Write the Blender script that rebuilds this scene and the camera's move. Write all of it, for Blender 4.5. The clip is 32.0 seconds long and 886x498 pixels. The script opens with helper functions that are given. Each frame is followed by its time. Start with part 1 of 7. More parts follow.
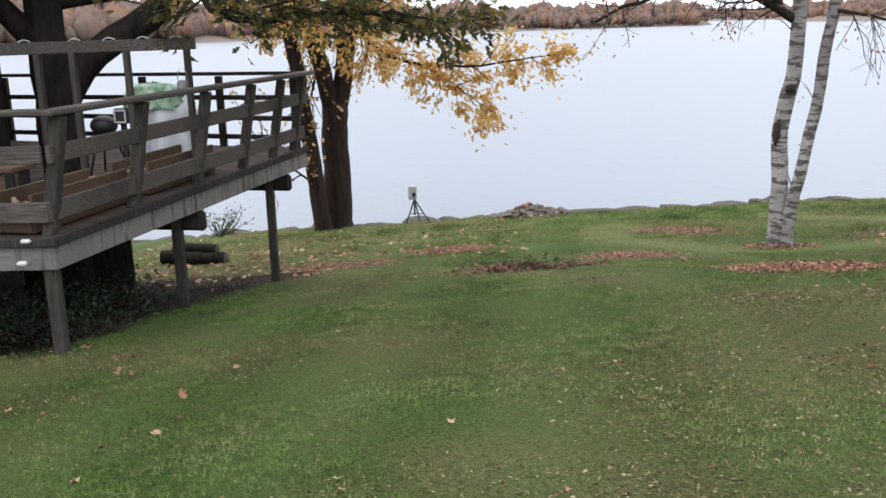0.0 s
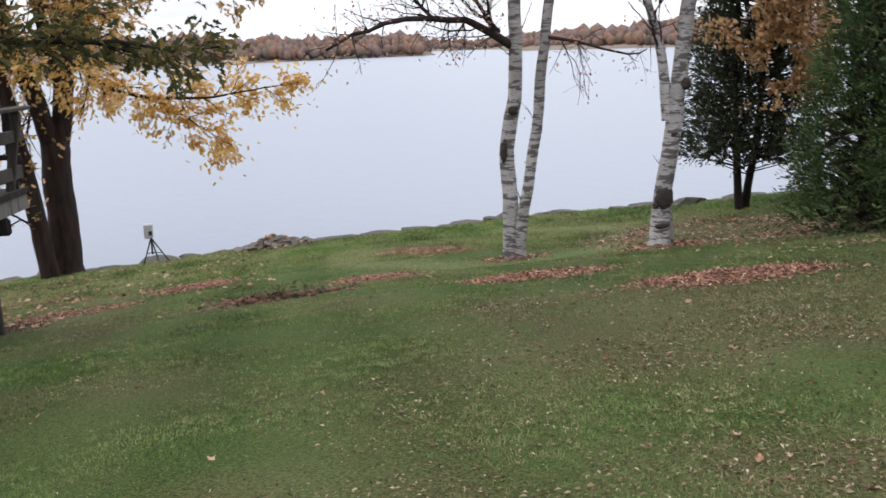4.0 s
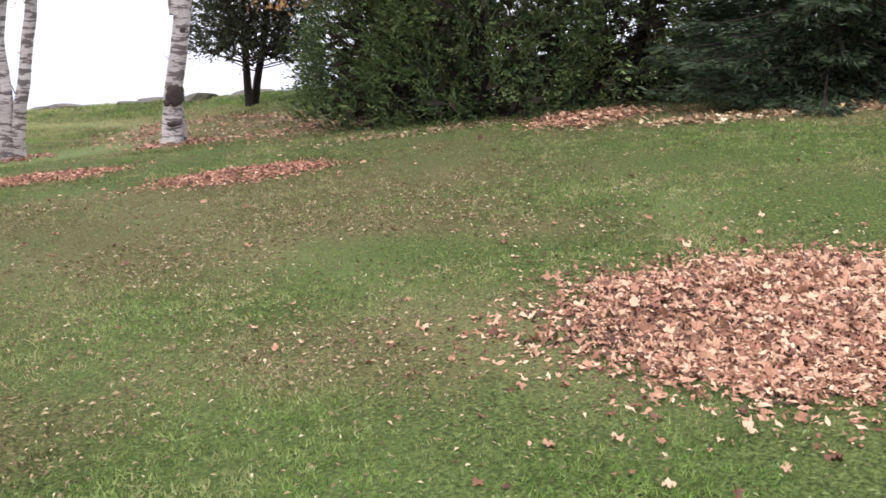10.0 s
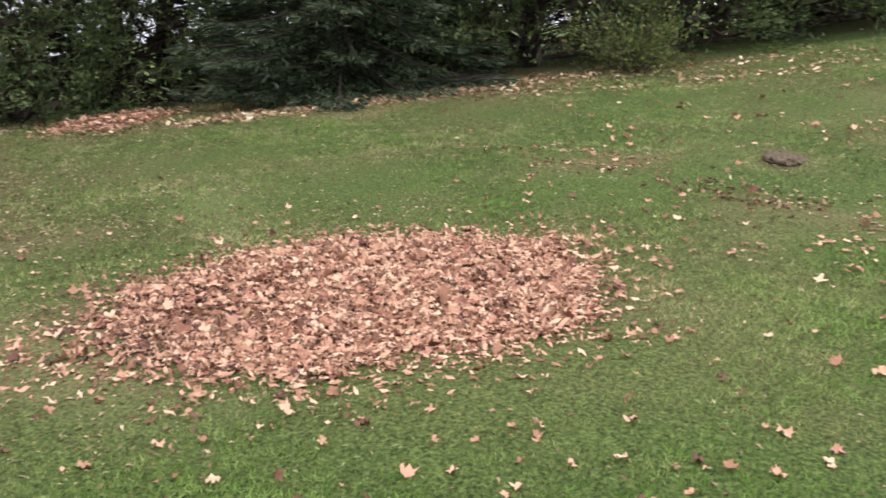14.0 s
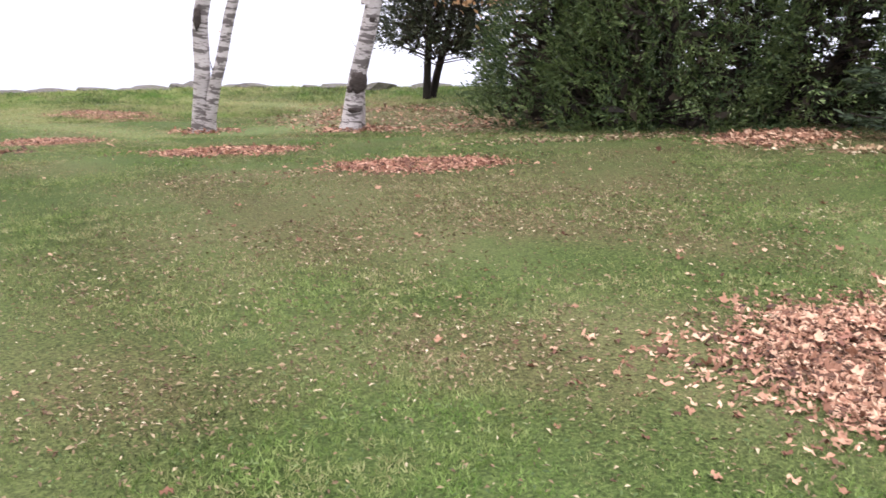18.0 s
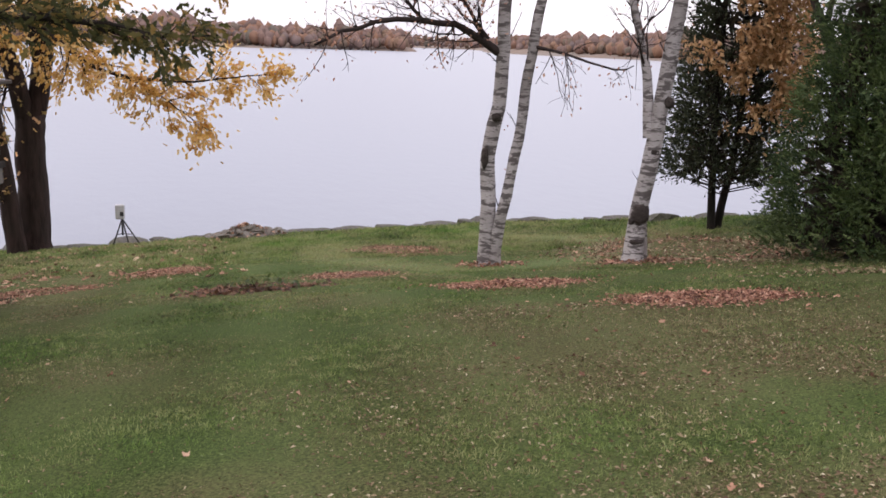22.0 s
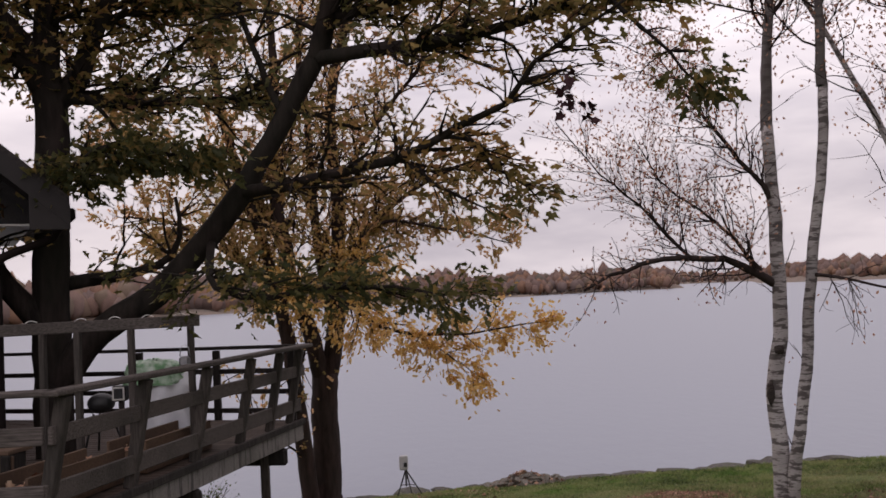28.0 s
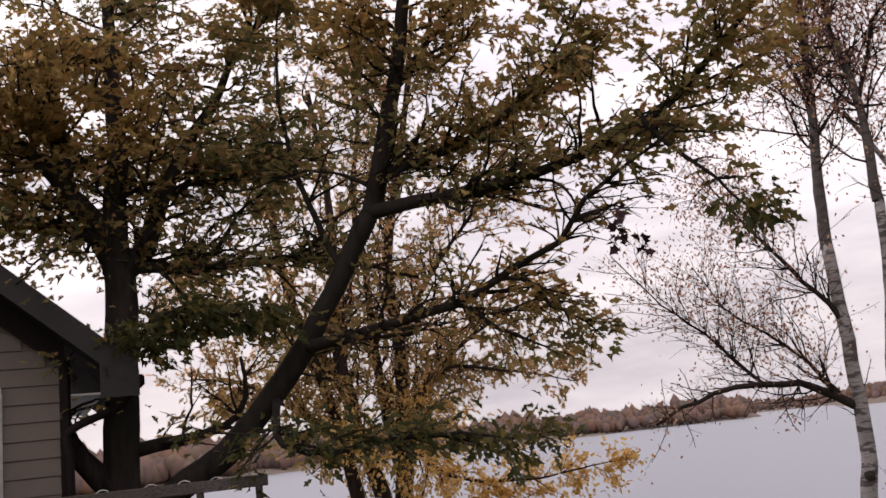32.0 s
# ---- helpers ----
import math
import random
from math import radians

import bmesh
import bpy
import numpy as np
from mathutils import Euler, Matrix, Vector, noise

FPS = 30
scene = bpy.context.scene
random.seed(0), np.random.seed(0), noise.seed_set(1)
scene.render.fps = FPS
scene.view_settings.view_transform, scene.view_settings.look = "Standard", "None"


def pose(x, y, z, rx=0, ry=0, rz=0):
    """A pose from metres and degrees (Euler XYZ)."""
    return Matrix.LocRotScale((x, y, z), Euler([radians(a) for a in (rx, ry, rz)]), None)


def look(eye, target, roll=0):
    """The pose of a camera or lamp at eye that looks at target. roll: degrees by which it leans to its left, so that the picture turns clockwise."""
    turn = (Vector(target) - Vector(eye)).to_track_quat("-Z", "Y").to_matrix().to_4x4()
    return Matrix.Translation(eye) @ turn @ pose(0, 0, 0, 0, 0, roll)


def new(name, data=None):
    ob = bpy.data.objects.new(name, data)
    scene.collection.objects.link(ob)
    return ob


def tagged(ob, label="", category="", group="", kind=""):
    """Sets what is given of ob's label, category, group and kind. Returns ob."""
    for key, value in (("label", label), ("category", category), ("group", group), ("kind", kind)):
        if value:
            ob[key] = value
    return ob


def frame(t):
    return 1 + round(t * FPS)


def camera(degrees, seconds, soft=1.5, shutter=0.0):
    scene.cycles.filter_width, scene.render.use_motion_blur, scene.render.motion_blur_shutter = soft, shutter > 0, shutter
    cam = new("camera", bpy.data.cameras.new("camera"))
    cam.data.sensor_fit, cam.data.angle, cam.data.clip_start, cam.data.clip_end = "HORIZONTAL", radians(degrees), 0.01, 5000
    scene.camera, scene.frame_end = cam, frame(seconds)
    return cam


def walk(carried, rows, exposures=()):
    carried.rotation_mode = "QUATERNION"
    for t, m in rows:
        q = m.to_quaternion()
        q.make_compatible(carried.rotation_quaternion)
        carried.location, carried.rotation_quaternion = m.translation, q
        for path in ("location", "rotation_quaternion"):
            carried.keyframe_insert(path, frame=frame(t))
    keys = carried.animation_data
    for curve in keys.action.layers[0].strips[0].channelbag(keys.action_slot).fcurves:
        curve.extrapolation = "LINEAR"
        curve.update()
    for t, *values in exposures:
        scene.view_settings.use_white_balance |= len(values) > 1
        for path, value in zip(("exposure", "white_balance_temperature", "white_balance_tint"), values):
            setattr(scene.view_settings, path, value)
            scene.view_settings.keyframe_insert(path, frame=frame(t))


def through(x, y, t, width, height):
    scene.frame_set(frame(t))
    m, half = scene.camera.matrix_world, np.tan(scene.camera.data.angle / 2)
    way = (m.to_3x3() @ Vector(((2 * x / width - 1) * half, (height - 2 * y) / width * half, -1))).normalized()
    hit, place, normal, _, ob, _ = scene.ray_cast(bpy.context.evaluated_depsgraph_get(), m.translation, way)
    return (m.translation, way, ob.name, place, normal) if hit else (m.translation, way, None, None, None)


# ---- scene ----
cam = camera(51.04, 32.0, soft=1.55, shutter=0.2)
ROWS = [
    (0.0, 0.202, 0.288, 1.546, 76.43, 1.58, 1.74),
    (0.5, 0.208, 0.283, 1.543, 75.80, 1.17, -0.19),
    (1.0, 0.218, 0.284, 1.529, 74.80, 1.38, -3.37),
    (1.5, 0.227, 0.287, 1.521, 74.19, -0.43, -5.83),
    (2.0, 0.232, 0.279, 1.526, 73.91, -1.34, -6.97),
    (2.5, 0.233, 0.283, 1.528, 74.04, -0.98, -8.30),
    (3.0, 0.220, 0.276, 1.523, 74.32, -0.20, -10.75),
    (3.5, 0.230, 0.310, 1.509, 75.57, -0.96, -10.54),
    (4.0, 0.174, 0.291, 1.504, 77.76, 2.22, -14.45),
    (4.5, 0.124, 0.269, 1.505, 77.01, 1.56, -19.73),
    (6.5, 0.026, 0.256, 1.601, 74.68, -0.53, -17.31),
    (7.0, 0.034, 0.256, 1.599, 74.89, -0.68, -18.00),
    (7.5, 0.044, 0.257, 1.590, 74.51, -0.73, -20.28),
    (8.0, 0.058, 0.261, 1.587, 73.64, -1.61, -25.93),
    (8.5, 0.065, 0.260, 1.588, 72.77, -3.11, -30.83),
    (9.0, 0.087, 0.234, 1.587, 72.21, -3.12, -35.28),
    (9.5, 0.107, 0.209, 1.588, 71.68, -3.11, -39.11),
    (10.0, 0.113, 0.188, 1.588, 71.53, -3.43, -43.23),
    (10.5, 0.120, 0.171, 1.591, 71.43, -3.26, -46.41),
    (11.0, 0.139, 0.144, 1.589, 71.22, -2.80, -49.53),
    (11.5, 0.156, 0.101, 1.589, 71.55, -2.74, -54.88),
    (12.0, 0.166, 0.052, 1.595, 73.00, -4.07, -63.01),
    (12.5, 0.157, 0.046, 1.596, 74.19, -4.37, -70.87),
    (13.0, 0.155, 0.047, 1.589, 75.42, -5.48, -75.51),
    (13.5, 0.153, 0.054, 1.592, 74.96, -6.09, -77.95),
    (14.0, 0.149, 0.101, 1.585, 73.88, -5.75, -71.10),
    (14.5, 0.147, 0.136, 1.581, 73.76, -5.86, -64.91),
    (16.5, 0.128, 0.197, 1.564, 71.84, -7.17, -50.20),
    (17.0, 0.109, 0.223, 1.561, 71.21, -7.38, -44.26),
    (17.5, 0.111, 0.261, 1.552, 70.66, -6.78, -37.44),
    (18.0, 0.105, 0.282, 1.552, 70.73, -6.01, -32.11),
    (18.5, 0.095, 0.318, 1.554, 71.22, -4.87, -26.24),
    (19.0, 0.099, 0.335, 1.556, 71.98, -4.28, -20.66),
    (19.5, 0.095, 0.334, 1.555, 72.63, -3.39, -18.65),
    (20.0, 0.092, 0.320, 1.559, 73.62, -2.70, -16.95),
    (20.5, 0.083, 0.309, 1.563, 74.92, -2.56, -15.35),
    (21.0, 0.075, 0.306, 1.560, 75.91, -2.95, -15.10),
    (21.5, 0.078, 0.303, 1.562, 76.64, -1.87, -15.02),
    (22.0, 0.083, 0.299, 1.572, 77.62, -1.77, -15.55),
    (22.5, 0.097, 0.313, 1.597, 83.62, -1.55, -19.27),
    (23.0, 0.107, 0.330, 1.575, 87.92, -1.62, -20.53),
    (23.5, 0.108, 0.340, 1.590, 92.97, -0.25, -20.52),
    (24.0, 0.100, 0.333, 1.603, 97.38, 0.27, -20.39),
    (24.5, 0.107, 0.324, 1.617, 103.08, 0.24, -19.62),
    (26.5, 0.029, 0.232, 1.605, 101.93, 1.01, -13.29),
    (27.0, 0.035, 0.253, 1.601, 98.73, 0.41, -6.28),
    (27.5, 0.029, 0.252, 1.594, 97.28, 2.09, -2.69),
    (28.0, 0.028, 0.248, 1.590, 92.70, 2.86, 0.55),
    (28.5, 0.023, 0.250, 1.576, 92.17, 2.83, 1.50),
    (29.0, 0.028, 0.255, 1.584, 92.94, 4.37, 3.72),
    (29.5, 0.020, 0.257, 1.585, 96.57, 4.68, 5.03),
    (30.0, 0.022, 0.265, 1.582, 96.68, 5.61, 2.17),
    (30.5, 0.024, 0.242, 1.580, 97.15, 6.19, 1.86),
    (31.0, 0.025, 0.219, 1.594, 99.61, 5.61, 2.52),
    (31.5, 0.033, 0.223, 1.589, 100.53, 5.56, 3.51),
    (32.0, 0.036, 0.226, 1.584, 101.90, 6.28, 4.75),
]
walk(cam, [(t, pose(x, y, z, rx, ry, rz)) for t, x, y, z, rx, ry, rz in ROWS],
     [(0.0, -0.78, 6250, 4), (3.0, -0.68, 6250, 4), (4.0, -0.97, 6200, 6), (4.5, -0.92, 6250, 6), (6.5, -0.70, 6400, 10), (8.0, -0.55, 6400, 12), (9.0, -0.22, 6350, 12), (10.0, -0.14, 6450, 14), (13.0, -0.22, 6550, 14), (16.5, -0.03, 6500, 14), (18.0, 0.02, 6400, 15),
      (19.0, -0.12, 6400, 14), (20.5, -0.66, 6400, 14), (22.0, -1.0, 6550, 16), (22.5, -1.42, 6750, 18), (23.0, -1.66, 6700, 22), (24.0, -1.96, 6600, 22), (24.5, -2.05, 6600, 22), (26.5, -2.12, 6700, 22), (27.0, -2.12, 6700, 22), (28.0, -1.92, 6800, 20), (30.0, -1.70, 6900, 18), (32.0, -1.70, 6900, 18)])

# ---- light: an overcast autumn afternoon, the sun behind cloud over the lake's left shore ----
SUN_EL, SUN_AZ = 38.0, -60.0
world = bpy.data.worlds.new("overcast_sky")
scene.world = world
world.use_nodes = True
wt = world.node_tree
wt.nodes.clear()


def wnode(kind, **kw):
    n = wt.nodes.new(kind)
    for k, v in kw.items():
        n.inputs[k].default_value = v
    return n


w_out = wnode("ShaderNodeOutputWorld")
w_sky = wt.nodes.new("ShaderNodeTexSky")
w_sky.sky_type, w_sky.sun_disc = "NISHITA", False
w_sky.sun_elevation, w_sky.sun_rotation = radians(SUN_EL), radians(SUN_AZ)
w_sky.air_density, w_sky.dust_density = 1.5, 4.0
w_clear = wnode("ShaderNodeBackground", Strength=0.15)
w_cover = wnode("ShaderNodeBackground", Strength=2.7)
w_mix = wnode("ShaderNodeMixShader", Fac=0.86)
w_co = wt.nodes.new("ShaderNodeTexCoord")
w_map = wnode("ShaderNodeMapping", Scale=(1.0, 1.0, 4.5))
w_noise = wnode("ShaderNodeTexNoise", Scale=2.6, Detail=7.0, Roughness=0.6)
w_ramp = wt.nodes.new("ShaderNodeValToRGB")
w_ramp.color_ramp.elements[0].position, w_ramp.color_ramp.elements[0].color = 0.32, (0.85, 0.84, 0.95, 1)
w_ramp.color_ramp.elements[1].position, w_ramp.color_ramp.elements[1].color = 0.62, (1.42, 1.38, 1.44, 1)
wt.links.new(w_co.outputs["Generated"], w_map.inputs["Vector"])
wt.links.new(w_map.outputs["Vector"], w_noise.inputs["Vector"])
wt.links.new(w_noise.outputs["Fac"], w_ramp.inputs["Fac"])
w_xyz = wt.nodes.new("ShaderNodeSeparateXYZ")
wt.links.new(w_co.outputs["Generated"], w_xyz.inputs[0])
w_up = wt.nodes.new("ShaderNodeMapRange")
w_up.interpolation_type = "SMOOTHSTEP"
for k, v in ((1, 0.02), (2, 0.45), (3, 0.86), (4, 1.40)):
    w_up.inputs[k].default_value = v
wt.links.new(w_xyz.outputs["Z"], w_up.inputs[0])
w_lum = wt.nodes.new("ShaderNodeVectorMath")
w_lum.operation = "SCALE"
wt.links.new(w_ramp.outputs["Color"], w_lum.inputs[0])
wt.links.new(w_up.outputs[0], w_lum.inputs["Scale"])
wt.links.new(w_lum.outputs[0], w_cover.inputs["Color"])
wt.links.new(w_sky.outputs["Color"], w_clear.inputs["Color"])
wt.links.new(w_clear.outputs[0], w_mix.inputs[1])
wt.links.new(w_cover.outputs[0], w_mix.inputs[2])
wt.links.new(w_mix.outputs[0], w_out.inputs["Surface"])

sun_data = bpy.data.lights.new("sun", "SUN")
sun_data.energy, sun_data.angle, sun_data.color = 1.3, radians(25), (1.0, 0.95, 0.88)
sun = new("sun", sun_data)
sun.matrix_world = look((math.sin(radians(SUN_AZ)) * 100, math.cos(radians(SUN_AZ)) * 100, 100 * math.tan(radians(SUN_EL))), (0, 0, 0))

# ---- materials ----
def material(name):
    m = bpy.data.materials.new(name)
    m.use_nodes = True
    t = m.node_tree
    return m, t, t.nodes["Principled BSDF"]


def nd(t, kind, **kw):
    n = t.nodes.new(kind)
    for k, v in kw.items():
        n.inputs[k.replace("_", " ")].default_value = v
    return n


def ramp(t, fac, *stops):
    n = t.nodes.new("ShaderNodeValToRGB")
    e = n.color_ramp.elements
    while len(e) < len(stops):
        e.new(0.5)
    for k, (p, c) in enumerate(stops):
        e[k].position, e[k].color = p, (*c, 1)
    t.links.new(fac, n.inputs["Fac"])
    return n.outputs["Color"]


def noise_fac(t, scale, detail=5.0, rough=0.6, stretch=None, coord="Object"):
    co = t.nodes.new("ShaderNodeTexCoord")
    v = co.outputs[coord]
    if stretch:
        mp = nd(t, "ShaderNodeMapping", Scale=stretch)
        t.links.new(v, mp.inputs["Vector"])
        v = mp.outputs["Vector"]
    n = nd(t, "ShaderNodeTexNoise", Scale=scale, Detail=detail, Roughness=rough)
    t.links.new(v, n.inputs["Vector"])
    return n.outputs["Fac"]


def blend(t, fac, a, b, mode="MIX"):
    n = t.nodes.new("ShaderNodeMix")
    n.data_type, n.blend_type = "RGBA", mode
    for sock, v in ((n.inputs[0], fac), (n.inputs[6], a), (n.inputs[7], b)):
        if isinstance(v, (int, float)):
            sock.default_value = v
        elif isinstance(v, tuple):
            sock.default_value = (*v, 1)
        else:
            t.links.new(v, sock)
    return n.outputs[2]


def bump(t, bs, height, strength=0.4, distance=0.01):
    b = nd(t, "ShaderNodeBump", Strength=strength, Distance=distance)
    t.links.new(height, b.inputs["Height"])
    t.links.new(b.outputs["Normal"], bs.inputs["Normal"])


def two_scale(name, dark, light, stain, big, fine, rough=0.85, stretch=None, strength=0.5, distance=0.006, metal=0.0):
    """A surface with a fine grain and broad stains."""
    m, t, bs = material(name)
    grain = noise_fac(t, fine, 6, 0.65, stretch)
    broad = noise_fac(t, big, 4, 0.55)
    c = ramp(t, grain, (0.3, dark), (0.72, light))
    f = ramp(t, broad, (0.42, (0, 0, 0)), (0.7, (1, 1, 1)))
    t.links.new(blend(t, f, c, blend(t, 0.65, c, stain)), bs.inputs["Base Color"])
    bs.inputs["Roughness"].default_value, bs.inputs["Metallic"].default_value = rough, metal
    if rough > 0.8:
        bs.inputs["Specular IOR Level"].default_value = 0.12
    bump(t, bs, grain, strength, distance)
    return m


def foliage(name, stops, through=0.35, rough=0.55, patch=None):
    """Leaves: each takes its own tone; light comes through them."""
    m, t, bs = material(name)
    geo = t.nodes.new("ShaderNodeNewGeometry")
    c = ramp(t, geo.outputs["Random Per Island"], *stops)
    if patch:
        f = ramp(t, noise_fac(t, patch[0], 3, 0.5), (0.42, (0, 0, 0)), (0.62, (1, 1, 1)))
        c = blend(t, f, c, blend(t, patch[2], c, patch[1]))
    t.links.new(c, bs.inputs["Base Color"])
    bs.inputs["Roughness"].default_value = rough
    bs.inputs["Specular IOR Level"].default_value = 0.3
    tr = t.nodes.new("ShaderNodeBsdfTranslucent")
    t.links.new(c, tr.inputs["Color"])
    mx = nd(t, "ShaderNodeMixShader", Fac=through)
    t.links.new(bs.outputs[0], mx.inputs[1])
    t.links.new(tr.outputs[0], mx.inputs[2])
    t.links.new(mx.outputs[0], t.nodes["Material Output"].inputs["Surface"])
    return m


def stored(t, name):
    a = t.nodes.new("ShaderNodeAttribute")
    a.attribute_name = name
    return a.outputs["Fac"]


def lawn_material():
    """Soil and thatch between the blades; the stored value 'dry' says where the grass is thin."""
    m, t, bs = material("lawn")
    fine = noise_fac(t, 60, 6, 0.7)
    clod = noise_fac(t, 14, 4, 0.6)
    g = ramp(t, fine, (0.36, (0.016, 0.027, 0.008)), (0.52, (0.064, 0.100, 0.026)), (0.72, (0.155, 0.205, 0.060)))
    dry = ramp(t, fine, (0.34, (0.040, 0.033, 0.016)), (0.72, (0.24, 0.20, 0.10)))
    f = blend(t, 0.9, stored(t, "dry"), clod, "OVERLAY")
    c = blend(t, f, g, dry)
    c = blend(t, stored(t, "pale"), c, blend(t, 0.32, c, (0.24, 0.30, 0.12)))
    # dark soil colour under the deck, carrying the shade there
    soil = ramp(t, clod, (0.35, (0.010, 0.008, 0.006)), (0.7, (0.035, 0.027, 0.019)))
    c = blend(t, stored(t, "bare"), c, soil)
    t.links.new(c, bs.inputs["Base Color"])
    bs.inputs["Roughness"].default_value = 0.95
    bs.inputs["Specular IOR Level"].default_value = 0.1
    bump(t, bs, fine, 0.8, 0.03)
    return m


def grass_material():
    """Blades: each has its stored tone, and dries out in patches."""
    m, t, bs = material("grass_blade")
    c = ramp(t, stored(t, "tone"), (0.0, (0.012, 0.024, 0.006)), (0.35, (0.082, 0.126, 0.032)), (0.65, (0.155, 0.205, 0.062)), (0.88, (0.21, 0.262, 0.086)), (1.0, (0.29, 0.31, 0.13)))
    lush = ramp(t, stored(t, "tone"), (0.0, (0.008, 0.022, 0.003)), (0.35, (0.040, 0.112, 0.010)), (0.65, (0.080, 0.182, 0.022)), (1.0, (0.15, 0.27, 0.052)))
    c = blend(t, stored(t, "lush"), c, lush)
    d = ramp(t, stored(t, "tone"), (0.0, (0.030, 0.027, 0.012)), (0.45, (0.150, 0.138, 0.060)), (1.0, (0.37, 0.32, 0.18)))
    c = blend(t, stored(t, "dry"), c, d)
    t.links.new(c, bs.inputs["Base Color"])
    bs.inputs["Roughness"].default_value = 0.6
    bs.inputs["Specular IOR Level"].default_value = 0.3
    tr = t.nodes.new("ShaderNodeBsdfTranslucent")
    t.links.new(c, tr.inputs["Color"])
    mx = nd(t, "ShaderNodeMixShader", Fac=0.3)
    t.links.new(bs.outputs[0], mx.inputs[1])
    t.links.new(tr.outputs[0], mx.inputs[2])
    t.links.new(mx.outputs[0], t.nodes["Material Output"].inputs["Surface"])
    return m


def fascia_material():
    """Grey rim board with dark drip stains running down."""
    m, t, bs = material("stained_rim_board")
    grain = noise_fac(t, 6.0, 6, 0.65, (1, 14, 14))
    drip = noise_fac(t, 9.0, 3, 0.6, (1.6, 1.6, 0.22))
    broad = noise_fac(t, 1.1, 3, 0.5)
    c = ramp(t, grain, (0.3, (0.12, 0.108, 0.10)), (0.72, (0.27, 0.25, 0.235)))
    f = ramp(t, drip, (0.52, (0, 0, 0)), (0.66, (0.85, 0.85, 0.85)))
    c = blend(t, f, c, (0.035, 0.032, 0.03))
    c = blend(t, ramp(t, broad, (0.5, (0, 0, 0)), (0.7, (0.5, 0.5, 0.5))), c, (0.06, 0.06, 0.05))
    t.links.new(c, bs.inputs["Base Color"])
    bs.inputs["Roughness"].default_value = 0.9
    bump(t, bs, grain, 0.5, 0.004)
    return m


def water_material():
    m, t, bs = material("lake_water")
    bs.inputs["Base Color"].default_value = (0.155, 0.175, 0.215, 1)
    bs.inputs["Roughness"].default_value = 0.34
    bs.inputs["IOR"].default_value = 1.33
    bs.inputs["Specular IOR Level"].default_value = 0.9
    a = noise_fac(t, 1.6, 4, 0.6, (1, 0.45, 1))
    bump(t, bs, a, 0.35, 0.05)
    return m


def birch_material(name, pale, dark, cover):
    m, t, bs = material(name)
    bands = noise_fac(t, 3.2, 5, 0.62, (1.1, 1.1, 5.0))
    flecks = noise_fac(t, 22.0, 3, 0.5, (0.5, 0.5, 3.2))
    broad = noise_fac(t, 2.2, 3, 0.5)
    c = ramp(t, broad, (0.3, dark), (0.65, pale))
    f = ramp(t, bands, (cover, (0, 0, 0)), (cover + 0.03, (0.9, 0.9, 0.9)))
    k = ramp(t, flecks, (0.59, (0, 0, 0)), (0.64, (0.8, 0.8, 0.8)))
    c = blend(t, k, c, (0.10, 0.08, 0.075))
    c = blend(t, f, c, (0.07, 0.058, 0.055))
    t.links.new(c, bs.inputs["Base Color"])
    bs.inputs["Roughness"].default_value = 0.75
    bump(t, bs, bands, 0.6, 0.012)
    return m


def tone_material(name, stops, rough=0.9):
    """Far woods: each tree's own tone is stored with it."""
    m, t, bs = material(name)
    a = t.nodes.new("ShaderNodeAttribute")
    a.attribute_name = "tone"
    c = ramp(t, a.outputs["Fac"], *stops)
    n = ramp(t, noise_fac(t, 0.55, 5, 0.7), (0.38, (0, 0, 0)), (0.66, (1, 1, 1)))
    t.links.new(blend(t, n, c, blend(t, 0.4, c, (0.14, 0.11, 0.10))), bs.inputs["Base Color"])
    bs.inputs["Roughness"].default_value = rough
    bs.inputs["Specular IOR Level"].default_value = 0.1
    tr = t.nodes.new("ShaderNodeBsdfTranslucent")
    t.links.new(c, tr.inputs["Color"])
    mx = nd(t, "ShaderNodeMixShader", Fac=0.45)
    t.links.new(bs.outputs[0], mx.inputs[1])
    t.links.new(tr.outputs[0], mx.inputs[2])
    t.links.new(mx.outputs[0], t.nodes["Material Output"].inputs["Surface"])
    return m


LAWN = lawn_material()
WATER = water_material()
BIRCH = birch_material("birch_bark", (0.44, 0.41, 0.40), (0.25, 0.228, 0.222), 0.52)
# upper stems' bark darkened in its colour, as silhouettes against the sky
BIRCH_HIGH = birch_material("backlit_birch_bark", (0.16, 0.142, 0.135), (0.07, 0.062, 0.06), 0.52)
# autumn tones paled in the base colour, standing in for distance haze
FAR_WOOD = tone_material("hazed_autumn_wood", [(0.0, (0.26, 0.205, 0.19)), (0.3, (0.31, 0.22, 0.19)), (0.5, (0.36, 0.23, 0.175)), (0.7, (0.40, 0.235, 0.15)), (0.85, (0.30, 0.225, 0.165)), (1.0, (0.20, 0.18, 0.15))])
FAR_BANK = two_scale("far_brush", (0.13, 0.10, 0.08), (0.24, 0.18, 0.14), (0.20, 0.19, 0.17), 0.02, 0.2, 0.95)
BARK = two_scale("dark_bark", (0.010, 0.008, 0.0075), (0.043, 0.033, 0.029), (0.026, 0.026, 0.020), 1.3, 9.0, 0.95, (1, 1, 0.18), 0.9, 0.03)
MAPLE_BARK = two_scale("maple_bark", (0.014, 0.009, 0.008), (0.055, 0.036, 0.031), (0.028, 0.024, 0.02), 1.3, 9.0, 0.95, (1, 1, 0.18), 0.9, 0.03)
KNOT_BARK = two_scale("knot_bark", (0.022, 0.018, 0.017), (0.095, 0.078, 0.07), (0.04, 0.034, 0.03), 9.0, 26.0, 0.95, (1, 1, 2.5), 0.9, 0.02)
